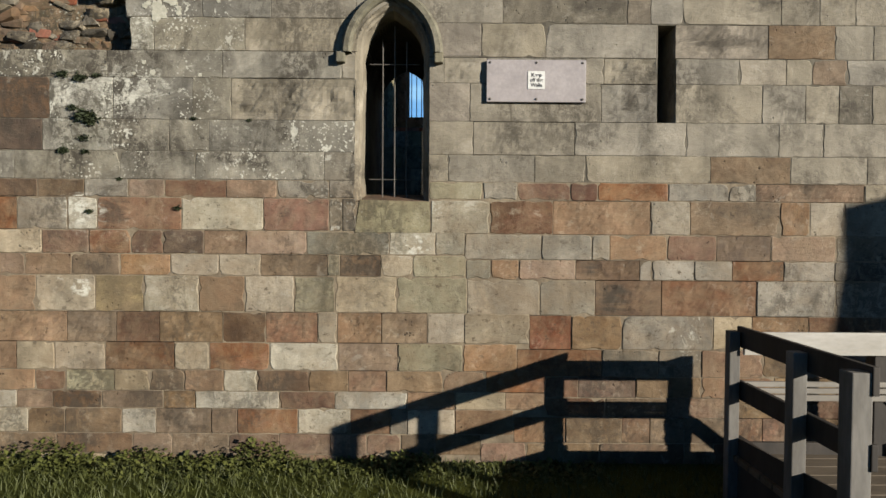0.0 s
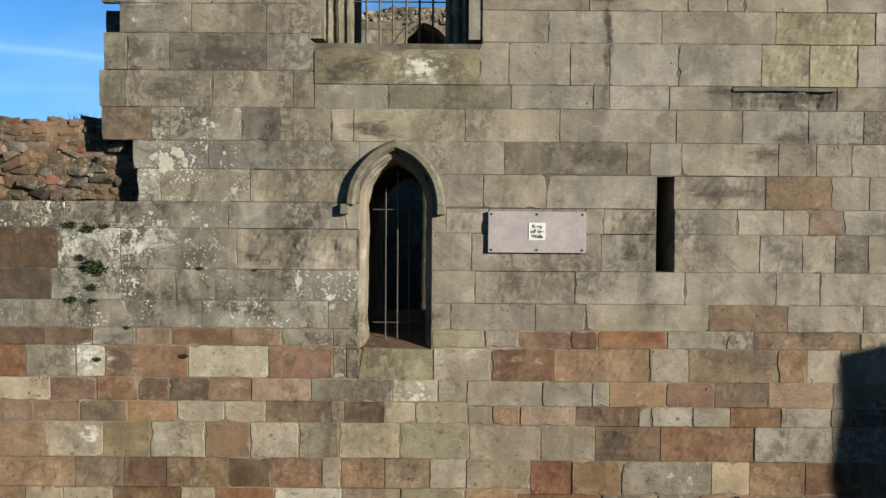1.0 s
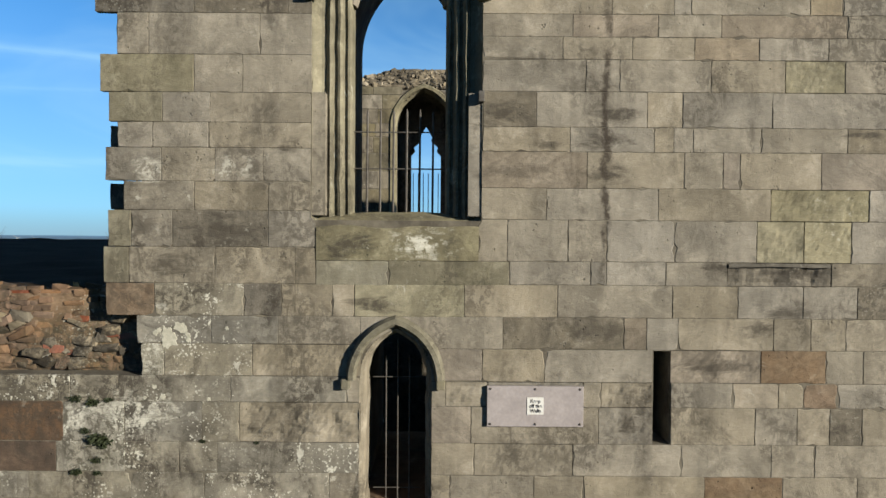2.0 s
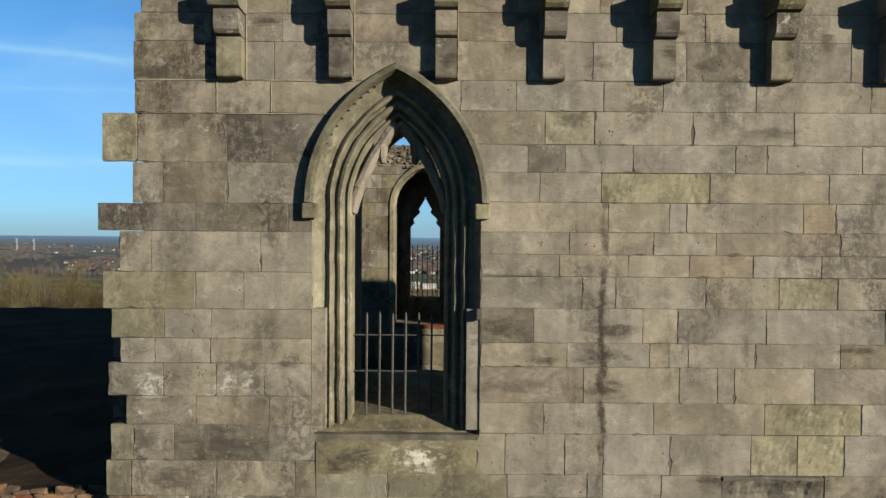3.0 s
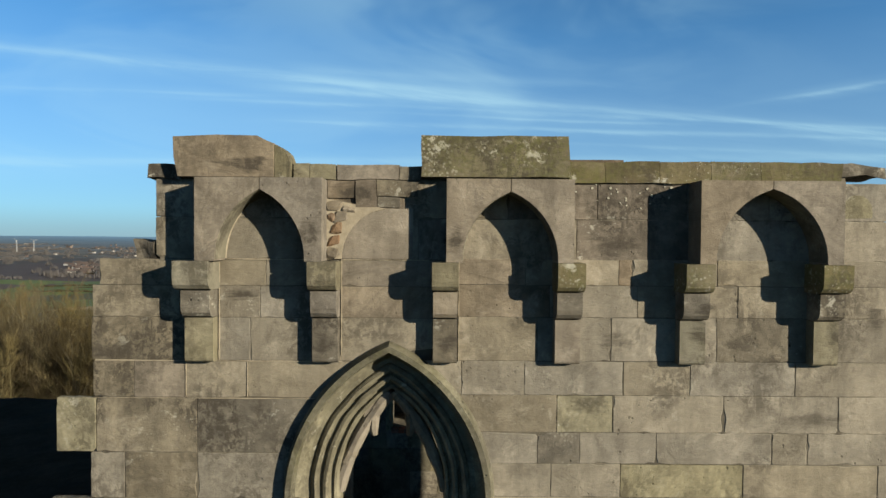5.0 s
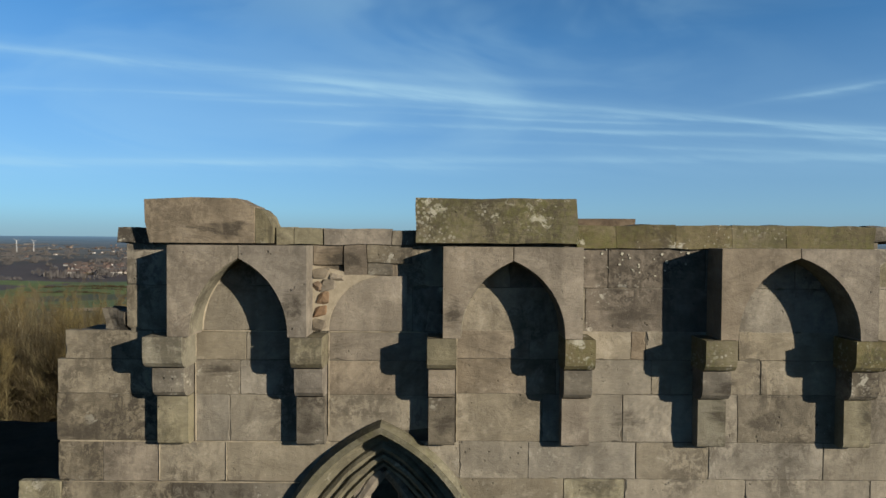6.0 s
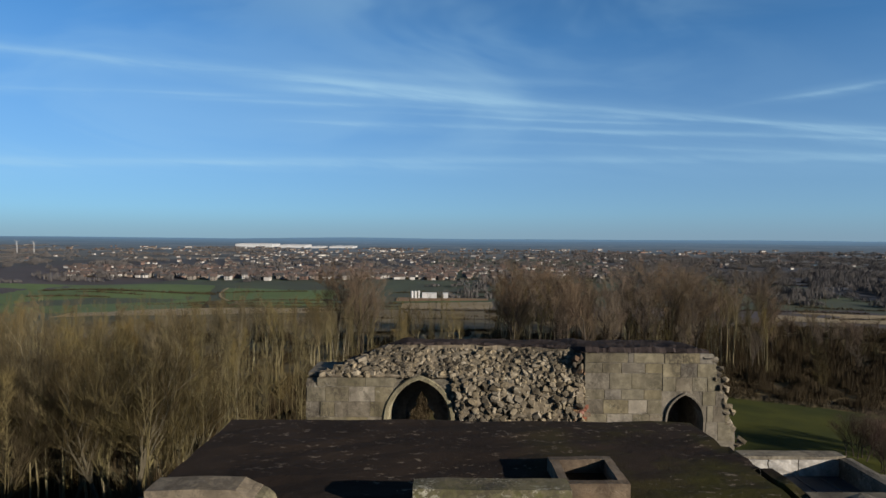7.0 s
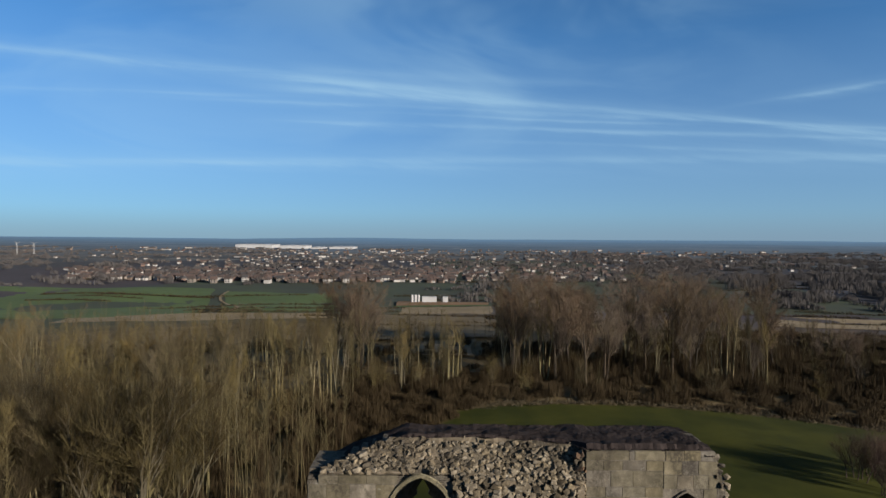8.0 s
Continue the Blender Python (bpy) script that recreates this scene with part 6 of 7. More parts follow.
def hazed_far_material():
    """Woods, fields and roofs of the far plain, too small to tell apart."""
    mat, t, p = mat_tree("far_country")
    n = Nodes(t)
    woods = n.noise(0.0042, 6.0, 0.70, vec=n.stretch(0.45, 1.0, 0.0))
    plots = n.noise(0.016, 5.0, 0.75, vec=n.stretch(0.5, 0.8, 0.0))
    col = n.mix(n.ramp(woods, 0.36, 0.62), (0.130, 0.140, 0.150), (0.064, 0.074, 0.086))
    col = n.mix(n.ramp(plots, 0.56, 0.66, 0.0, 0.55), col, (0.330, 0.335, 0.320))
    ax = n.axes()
    # distance haze put into the base colour, bluer towards the horizon
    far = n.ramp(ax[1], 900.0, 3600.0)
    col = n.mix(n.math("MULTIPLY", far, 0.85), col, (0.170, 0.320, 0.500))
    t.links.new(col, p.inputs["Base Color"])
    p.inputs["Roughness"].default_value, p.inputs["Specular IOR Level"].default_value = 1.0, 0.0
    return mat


HILLS = hazed_far_material()
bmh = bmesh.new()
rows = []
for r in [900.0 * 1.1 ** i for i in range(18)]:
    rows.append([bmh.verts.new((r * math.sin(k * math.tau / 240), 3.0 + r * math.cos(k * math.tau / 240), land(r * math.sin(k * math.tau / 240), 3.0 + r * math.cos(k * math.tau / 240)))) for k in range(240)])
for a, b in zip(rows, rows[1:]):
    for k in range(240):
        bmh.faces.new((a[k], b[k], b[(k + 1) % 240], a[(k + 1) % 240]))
tagged(part("backdrop", bmh, HILLS, smooth=True), "far country and low hills on the horizon, coloured blue-grey with haze", "hills", kind="structure")
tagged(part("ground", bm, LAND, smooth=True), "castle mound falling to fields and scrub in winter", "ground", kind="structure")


def field(label, corners, material, lift=0.22):
    """A field laid over the land between four corners."""
    a, b, c, d = (Vector(p) for p in corners)
    verts, faces, n = [], [], 14
    for i in range(n + 1):
        for j in range(n + 1):
            p = a.lerp(b, i / n).lerp(d.lerp(c, i / n), j / n)
            p += Vector((noise.noise((p.x / 40, p.y / 40, 3)), noise.noise((p.x / 40, p.y / 40, 8)))) * 5
            verts.append((p.x, p.y, land(p.x, p.y) + lift))
    for i in range(n):
        for j in range(n):
            k = i * (n + 1) + j
            faces.append((k, k + 1, k + n + 2, k + n + 1))
    me = bpy.data.meshes.new("field")
    me.from_pydata(verts, [], faces)
    return tagged(link_mesh("field", me, material), label, "field", kind="structure")


FIELD_GREEN = plain_material("winter_crop", (0.112, 0.172, 0.055), (0.084, 0.130, 0.042), 0.02, 0.95, 0.1, 0.05)
FIELD_TAN = plain_material("stubble", (0.360, 0.285, 0.170), (0.255, 0.200, 0.118), 0.05, 0.95, 0.1, 0.05)
FIELD_ROUGH = plain_material("rough_dry_grass", (0.215, 0.165, 0.088), (0.120, 0.092, 0.050), 0.16, 0.95, 0.3, 0.1)
FIELD_SOIL = plain_material("bare_orange_soil", (0.320, 0.192, 0.096), (0.256, 0.154, 0.077), 0.06, 0.95, 0.1, 0.05)
field("broad green winter crop field below the mound", ((-330, 405), (-150, 400), (-96, 236), (-190, 236)), FIELD_GREEN)
field("green field beside a track", ((-134, 375), (-62, 360), (-46, 255), (-92, 248)), FIELD_GREEN)
field("pale stubble field beyond the wood", ((146, 268), (215, 262), (175, 208), (118, 214)), FIELD_TAN)
field("rough pale grass field", ((-18, 281), (21, 281), (17, 228), (-15, 228)), FIELD_TAN)
field("bare orange soil of a building site", ((-24, 325), (21, 325), (20, 290), (-22, 290)), FIELD_SOIL)
field("rough pale grass clearing among scrub", ((-3, 152), (11, 152), (9, 128), (-3, 128)), FIELD_TAN)
field("pale dry grass along the foot of the crop fields", ((-150, 238), (-48, 250), (-40, 222), (-140, 212)), FIELD_TAN)
field("rough dry grass slope between the woods", ((-30, 230), (17, 230), (15, 154), (-24, 154)), FIELD_ROUGH, 0.7)
field("strip of green grass by the site", ((-24, 288), (22, 288), (20, 283), (-20, 283)), FIELD_GREEN, 0.3)

def winding_track():
    """A farm track that bends twice on its way up between the green fields."""
    verts, n = [], 48
    for i in range(n + 1):
        y = 250 + 125 * i / n
        x = -0.352 * (y + 5) + 5.5 * math.sin((y - 250) / 19) * (1 - 0.4 * i / n)
        w = 0.8 + 0.25 * noise.noise((y / 9, 2, 0))
        for side in (-w, w):
            verts.append((x + side, y, land(x + side, y) + 0.40))
    me = bpy.data.meshes.new("track")
    me.from_pydata(verts, [], [(2 * i, 2 * i + 1, 2 * i + 3, 2 * i + 2) for i in range(n)])
    tagged(link_mesh("track", me, FIELD_TAN), "pale winding farm track between the green fields", "track", kind="structure")


winding_track()

# ---- bare winter trees ----
def bark(name, a, b):
    """Bark and twigs, a little different in tone and warmth from tree to tree."""
    mat, t, p = mat_tree(name)
    n = Nodes(t)
    a, b = tuple(c * 0.76 for c in a), tuple(c * 0.76 for c in b)
    col = n.mix(n.ramp(n.noise(3.0, 5.0, 0.62), 0.32, 0.68), a, b)
    hsv = t.nodes.new("ShaderNodeHueSaturation")
    n.put(hsv.inputs["Value"], n.ramp(n.obj.outputs["Random"], 0, 1, 0.60, 1.45))
    n.put(hsv.inputs["Saturation"], n.ramp(n.math("FRACT", n.math("MULTIPLY", n.obj.outputs["Random"], 9.7)), 0, 1, 0.75, 1.2))
    n.put(hsv.inputs["Hue"], n.ramp(n.math("FRACT", n.math("MULTIPLY", n.obj.outputs["Random"], 23.3)), 0, 1, 0.488, 0.506))
    t.links.new(col, hsv.inputs["Color"])
    t.links.new(hsv.outputs[0], p.inputs["Base Color"])
    p.inputs["Roughness"].default_value, p.inputs["Specular IOR Level"].default_value = 0.9, 0.2
    n.bump(n.noise(14.0, 4.0, 0.65), 0.4, 0.02, p)
    return mat


BARKS = {"pole": (bark("pale_olive_bark", (0.205, 0.180, 0.102), (0.092, 0.080, 0.045)), bark("olive_twigs", (0.122, 0.096, 0.042), (0.078, 0.062, 0.028))),
         "round": (bark("brown_bark", (0.090, 0.070, 0.048), (0.050, 0.040, 0.029)), bark("russet_twigs", (0.146, 0.110, 0.074), (0.094, 0.071, 0.049))),
         "olive": (bark("olive_bark", (0.093, 0.081, 0.043), (0.056, 0.047, 0.027)), bark("olive_shoots", (0.066, 0.052, 0.023), (0.041, 0.032, 0.015))),
         "russet": (bark("red_bark", (0.090, 0.060, 0.045), (0.060, 0.042, 0.032)), bark("red_shoots", (0.095, 0.058, 0.042), (0.065, 0.042, 0.032))),
         "willow": (bark("yellow_bark", (0.110, 0.091, 0.038), (0.076, 0.062, 0.028)), bark("yellow_twigs", (0.094, 0.073, 0.030), (0.064, 0.050, 0.022)))}


def limb(V, Fc, a, b, ra, rb, sides=4):
    d = (b - a).normalized()
    u = d.orthogonal().normalized()
    w = d.cross(u)
    k0 = len(V)
    for p, r in ((a, ra), (b, rb)):
        for k in range(sides):
            q = p + (u * math.cos(k * math.tau / sides) + w * math.sin(k * math.tau / sides)) * r
            V.append(q[:])
    for k in range(sides):
        Fc.append((k0 + k, k0 + (k + 1) % sides, k0 + sides + (k + 1) % sides, k0 + sides + k))


def twig(V, Fc, a, d, length, width, rnd):
    s = d.orthogonal().normalized()
    s = (s * math.cos(rnd.random() * 6.28) + d.cross(s) * math.sin(rnd.random() * 6.28)) * width
    mid = a + d * length * 0.55 + Vector((rnd.uniform(-1, 1), rnd.uniform(-1, 1), rnd.uniform(0, 1))) * length * 0.07
    tip = a + d * length + Vector((rnd.uniform(-1, 1), rnd.uniform(-1, 1), rnd.uniform(0, 1))) * length * 0.13
    k = len(V)
    V.extend([(a - s)[:], (a + s)[:], (mid + s * 0.7)[:], (mid - s * 0.7)[:], tip[:]])
    Fc.append((k, k + 1, k + 2, k + 3))
    Fc.append((k + 3, k + 2, k + 4))


def tree_meshes(style, height, seed, twigs):
    rnd = random.Random(seed)
    TV, TF, CV, CF = [], [], [], []
    tips = []

    def grow(a, d, length, r, level):
        n = 4 - level
        p = a
        for i in range(n):
            d = (d + Vector((rnd.uniform(-1, 1), rnd.uniform(-1, 1), rnd.uniform(-0.2, 0.7))) * ({"pole": 0.045, "round": 0.10, "willow": 0.12, "olive": 0.10, "russet": 0.12}[style] if level == 0 else 0.17)).normalized()
            q = p + d * length / n
            r2 = r * (0.80 if i < n - 1 else 0.6)
            limb(TV, TF, p, q, r, r2, 5 if level == 0 else 3)
            tips.append((q, d, level))
            if level < 2 and (i > 0 or level > 0 or style == "willow") and (style != "pole" or q.z > height * 0.42):
                for _ in range({"pole": 2, "round": 3, "willow": 2, "olive": 3, "russet": 3}[style] if level == 0 else 2):
                    lean = {"pole": 0.42, "round": 0.72, "willow": 0.8, "olive": 0.62, "russet": 0.8}[style]
                    s = Vector((rnd.uniform(-1, 1), rnd.uniform(-1, 1), 0))
                    s = s.normalized() if s.length > 0.01 else Vector((1, 0, 0))
                    grow(q, (d + s * lean * rnd.uniform(0.6, 1.2)).normalized(), length * (rnd.uniform(0.22, 0.40) if style == "pole" else rnd.uniform(0.36, 0.58)), r2 * 0.55, level + 1)
            p, r = q, r2

    stems = {"pole": rnd.choice((1, 2, 2, 3)), "round": 1, "willow": 4, "olive": 2, "russet": 5}[style]
    for s in range(stems):
        lean = Vector((rnd.uniform(-1, 1), rnd.uniform(-1, 1), 0)) * (0.03 if stems == 1 else (0.055 if style == "pole" else 0.40))
        base = Vector((rnd.uniform(-1, 1), rnd.uniform(-1, 1), 0)) * (0.0 if stems == 1 else 0.9)
        h = height * rnd.uniform(0.78, 1.0) * {"pole": 0.86, "round": 0.66, "willow": 0.62, "olive": 0.68, "russet": 0.62}[style]
        grow(base + Vector((0, 0, -0.6)), (Vector((0, 0, 1)) + lean).normalized(), h, height * {"pole": 0.011, "round": 0.018, "willow": 0.013, "olive": 0.016, "russet": 0.012}[style], 0)
    ends = [t for t in tips if t[2] > 0 and (style != "pole" or t[0].z > height * 0.52)] or tips
    for _ in range(twigs):
        p, d, level = rnd.choice(ends)
        k = Vector((rnd.uniform(-1, 1), rnd.uniform(-1, 1), rnd.uniform(-0.35, 1.0)))
        up = {"pole": 0.45, "round": 0.25, "willow": 0.5, "olive": 0.3, "russet": 0.35}[style]
        way = (d * 0.6 + k * 0.8 + Vector((0, 0, up))).normalized()
        twig(CV, CF, p + k * 0.15, way, height * (rnd.uniform(0.035, 0.09) if style == "pole" else rnd.uniform(0.05, 0.13)), height * (0.0005 if style == "round" else 0.0006) * rnd.uniform(0.6, 1.3), rnd)
    k = height / max(p[2] for p in CV)
    TV = [(x * k, y * k, z * k) for x, y, z in TV]
    CV = [(x * k, y * k, z * k) for x, y, z in CV]
    out = []
    for nm, v, f, m in (("trunk", TV, TF, BARKS[style][0]), ("crown", CV, CF, BARKS[style][1])):
        me = bpy.data.meshes.new(nm)
        me.from_pydata(v, [], f)
        me.materials.append(m)
        out.append(me)
    return out


TREE_KINDS = []
for style, hs, tw in (("pole", (12.5, 14.5, 13.8, 11.0, 13.0, 12.0), 1700), ("round", (18.5, 20.0, 17.0, 19.0), 4200), ("willow", (8.0, 6.5), 1300), ("olive", (18.0, 16.5), 4200), ("russet", (5.5, 5.0), 6500)):
    for i, h in enumerate(hs):
        TREE_KINDS.append((style, h, tree_meshes(style, h, 50 + 7 * i + len(style), tw)))
LABELS = {"pole": "slender bare winter tree with upright olive twigs", "round": "tall bare winter tree with a russet crown", "willow": "bushy bare willow with yellow-olive shoots", "olive": "spreading bare tree with olive twigs beside the wall", "russet": "dense leafless bush with dark red shoots"}
GROUPS = {"pole": "bare trees on the slope", "round": "tall trees beyond the mound", "willow": "willow bushes on the slope", "olive": "spreading trees near the wall", "russet": "red bushes on the lawn"}
rnd = random.Random(77)


def plant(style, x, y, scale=1.0):
    kind = rnd.choice([k for k in TREE_KINDS if k[0] == style])
    ob = thing({"willow": "willow_bush", "russet": "bush"}.get(style, "tree"), LABELS[style], "tree", (x, y, land(x, y)), GROUPS[style])
    s = scale * rnd.uniform(0.86, 1.12)
    ob.scale = (s * rnd.uniform(0.9, 1.1), s * rnd.uniform(0.9, 1.1), s)
    ob.rotation_euler = (0, 0, rnd.uniform(0, 6.28))
    for me in kind[2]:
        link_mesh(me.name.split(".")[0], me, None, ob)


def scatter(style, count, x_of, y0, y1, scale=1.0):
    for i in range(count):
        y = y0 + (y1 - y0) * (i + rnd.random()) / count
        lo, hi = x_of(y)
        plant(style, rnd.uniform(lo, hi), y, scale)


scatter("pole", 80, lambda y: (-0.80 * y - 6, -0.34 * y - 1 if y < 70 else -0.12 * y - 4), 46, 92)
scatter("pole", 15, lambda y: (-0.85 * y - 6, -0.42 * y - 3), 37, 47, 0.95)
scatter("pole", 22, lambda y: (-0.78 * y, -0.03 * y), 92, 128, 0.9)
plant("willow", -15.0, 62.0, 0.62)
scatter("willow", 14, lambda y: (-0.70 * y - 4, -0.20 * y - 3), 38, 75)
scatter("willow", 13, lambda y: (-0.13 * y, 0.12 * y), 88, 124, 0.6)
scatter("round", 42, lambda y: (0.10 * y + 2, 0.56 * y), 96, 150)
scatter("pole", 26, lambda y: (0.06 * y + 2, 0.57 * y), 96, 150, 1.20)
scatter("olive", 16, lambda y: (-0.82 * y - 2, -0.42 * y - 2), 36, 47, 0.80)
plant("willow", -14.5, 56.5, 0.52)
for x, y in ((40.0, 54.0), (41.8, 55.5), (43.5, 53.5), (42.0, 51.5), (45.0, 57.0), (40.5, 50.5), (46.0, 54.0)):
    plant("russet", x, y, 0.90)
scatter("round", 5, lambda y: (-0.19 * y, -0.10 * y), 104, 118, 0.95)
scatter("willow", 22, lambda y: (0.10 * y, 0.85 * y), 86, 120, 0.75)
scatter("pole", 30, lambda y: (0.09 * y + 2, 0.56 * y), 98, 140, 0.68)
scatter("round", 44, lambda y: (0.50 * y, 1.0 * y), 92, 165, 0.42)
scatter("pole", 16, lambda y: (-0.17 * y, 0.04 * y), 86, 118, 0.78)
scatter("willow", 20, lambda y: (-0.17 * y, 0.05 * y), 84, 112, 0.6)

# ---- dark scrub, hedges and far woods ----
SCRUB = bark("dark_scrub", (0.046, 0.034, 0.018), (0.024, 0.018, 0.011))
SCRUB_PALE = bark("dry_grass_tussock", (0.109, 0.093, 0.051), (0.064, 0.054, 0.032))
# paler and greyer than the scrub: distance haze is in this colour
HAZED_FAR_WOOD = bark("far_bare_wood", (0.096, 0.086, 0.082), (0.060, 0.056, 0.056))


def clump(V, Fc, x, y, w, h, count, r, lift=0.0, thin=1.0):
    z0 = land(x, y) + lift
    for _ in range(count):
        a, q = r.uniform(0, 6.28), math.sqrt(r.random())
        bx, by = x + math.cos(a) * q * w * 0.5, y + math.sin(a) * q * w * 0.5
        top = h * (1.0 - 0.55 * q * q) * r.uniform(0.7, 1.1)
        lo = top * r.uniform(0.0, 0.45)
        s, b = w * r.uniform(0.018, 0.05) * thin, r.uniform(0, 6.28)
        k = len(V)
        V.extend([(bx - s * math.cos(b), by - s * math.sin(b), z0 + lo), (bx + s * math.cos(b), by + s * math.sin(b), z0 + lo * 0.8), (bx + r.uniform(-1, 1) * s * 2, by + r.uniform(-1, 1) * s * 2, z0 + top)])
        Fc.append((k, k + 1, k + 2))


def stuff(name, label, material, build):
    V, Fc = [], []
    build(V, Fc, random.Random(len(name) * 13))
    me = bpy.data.meshes.new(name)
    me.from_pydata(V, [], Fc)
    return tagged(link_mesh(name, me, material), label, "vegetation", kind="stuff")


def build_scrub(V, Fc, r):
    for _ in range(760):
        y = r.uniform(26, 150)
        x = r.uniform(-0.85 * y - 8, -0.10 * y - 4) if y < 84 else r.uniform(-0.8 * y, 0.95 * y)
        clump(V, Fc, x, y, r.uniform(1.5, 4.0), r.uniform(1.2, 3.4) if y < 84 else r.uniform(0.8, 2.6), 210, r, 0.0, 0.34)
    for _ in range(420):
        y = r.uniform(92, 190)
        clump(V, Fc, r.uniform(0.45 * y, 1.0 * y), y, r.uniform(3, 6), r.uniform(1.2, 3.2), 420, r, 0.0, 0.17)
    for _ in range(620):
        a, q = math.radians(r.uniform(-18, 52)), r.uniform(71.5, 96)
        clump(V, Fc, 25 + q * math.sin(a), 10 + q * math.cos(a), r.uniform(1.5, 4.0), r.uniform(0.5, 2.0), 260, r, 0.0, 0.22)
    for _ in range(120):
        y = r.uniform(13, 28)
        clump(V, Fc, r.uniform(-1.0 * y, -0.45 * y), y, r.uniform(1.0, 2.4), r.uniform(0.5, 1.8), 200, r, 0.0, 0.3)
    for _ in range(230):
        y = r.uniform(97, 142)
        clump(V, Fc, r.uniform(0.09 * y, 0.60 * y), y, r.uniform(2.0, 4.5), r.uniform(2.0, 5.0), 260, r, 0.0, 0.20)
    for _ in range(200):
        y = r.uniform(58, 88)
        clump(V, Fc, r.uniform(-0.20 * y, 3.0 + (y - 76) * 0.45), y, r.uniform(1.5, 3.5), r.uniform(0.6, 2.4), 220, r, 0.0, 0.30)
    for _ in range(160):
        y = r.uniform(50, 100)
        clump(V, Fc, r.uniform(-0.26 * y, -0.13 * y) if y < 82 else r.uniform(-0.2 * y, 0.04 * y), y, r.uniform(1.5, 3.5), r.uniform(0.6, 2.0), 200, r, 0.0, 0.36)


def build_tussock(V, Fc, r):
    for i in range(520):
        a = math.radians(-18 + 66 * i / 520)
        q = 70.6 + r.uniform(-1.0, 1.4)
        clump(V, Fc, 25 + q * math.sin(a), 10 + q * math.cos(a), r.uniform(0.4, 1.4), r.uniform(0.2, 0.7), 26, r)


def build_hedges(V, Fc, r):
    for _ in range(34):   # hedge lines
        y, x = r.uniform(190, 520), 0
        x = r.uniform(-0.8, 0.9) * y
        dx, n = r.uniform(1.6, 2.2), r.randint(20, 60)
        slope = r.uniform(-0.25, 0.25)
        for i in range(n):
            clump(V, Fc, x + i * dx, y + i * dx * slope, 3.2, r.uniform(0.9, 2.0), 40, r)


def build_far(V, Fc, r):
    for _ in range(70):  # copses
        y = 340 + 1150 * r.random()
        x = r.uniform(-0.8, 0.85) * y
        if y < 440 and x < 0:
            continue
        for _ in range(26):
            clump(V, Fc, x + r.gauss(0, y * 0.035), y + r.gauss(0, 22 + y * 0.02), 9 + y * 0.006, r.uniform(3, 6.5), 60, r, 0.0, 0.7)
    for _ in range(120):  # dark woods on the far side of the stubble
        y = r.uniform(300, 560)
        clump(V, Fc, r.uniform(0.52, 0.95) * y, y, r.uniform(9, 16), r.uniform(4, 8), 260, r, 0.0, 0.35)
    for _ in range(190):
        y = r.uniform(420, 1000)
        clump(V, Fc, r.uniform(0.28, 0.95) * y, y, r.uniform(12, 26), r.uniform(4, 8), 300, r, 0.0, 0.30)
    for _ in range(330):  # single trees among the houses
        y = r.uniform(430, 1100)
        clump(V, Fc, r.uniform(-0.75, 0.8) * y, y, r.uniform(5, 8), r.uniform(4, 7), 110, r, 0.0, 0.6)


def build_saplings(V, Fc, r):
    """Slim bare stems that stand between the larger trees."""
    for _ in range(620):
        y = r.uniform(34, 128)
        x = r.uniform(-0.82 * y - 4, -0.10 * y - 4 if y < 84 else 0.02 * y)
        if r.random() < 0.22:
            y = r.uniform(94, 150)
            x = r.uniform(0.05 * y, 0.95 * y)
        base = Vector((x, y, land(x, y) - 0.3))
        h = r.uniform(7.5, 13.0)
        lean = Vector((r.gauss(0, 0.05), r.gauss(0, 0.05), 1)).normalized()
        rad = r.uniform(0.035, 0.075)
        p = base
        for i in range(4):
            q = p + (lean + Vector((r.gauss(0, 0.035), r.gauss(0, 0.035), 0))) * h / 4
            limb(V, Fc, p, q, rad * (1 - i * 0.22), rad * (1 - (i + 1) * 0.22), 3)
            for _ in range(0 if i < 2 else 30):
                a = p.lerp(q, r.random())
                d = Vector((r.gauss(0, 0.5), r.gauss(0, 0.5), r.uniform(0.4, 1.2))).normalized()
                twig(V, Fc, a, d, r.uniform(0.5, 1.7), 0.011, r)
            p = q


def build_sky_block(V, Fc, r):
    # unseen trees added behind the eye to cut skylight on the wall
    for _ in range(900):
        a = r.uniform(math.radians(80), math.radians(290))
        # gap that lets the sun through
        if abs(a - math.atan2(TO_SUN.x, TO_SUN.y)) < 0.30:
            continue
        q = r.uniform(36, 58)
        clump(V, Fc, q * math.sin(a), 3 + q * math.cos(a), r.uniform(5, 8), r.uniform(11, 18), 130, r)


stuff("woodland", "unseen tree belt added behind the eye to block skylight", SCRUB, build_sky_block)
stuff("saplings", "slim pale bare saplings between the trees", BARKS["pole"][0], build_saplings)
stuff("scrub", "dark leafless scrub and bramble between the trees", SCRUB, build_scrub)
stuff("tussock_grass", "pale dry tussock grass along the edge of the mown slope", SCRUB_PALE, build_tussock)
stuff("hedges", "dark leafless hedges between the fields", SCRUB, build_hedges)
stuff("far_woodland", "distant leafless copses in the plain", HAZED_FAR_WOOD, build_far)

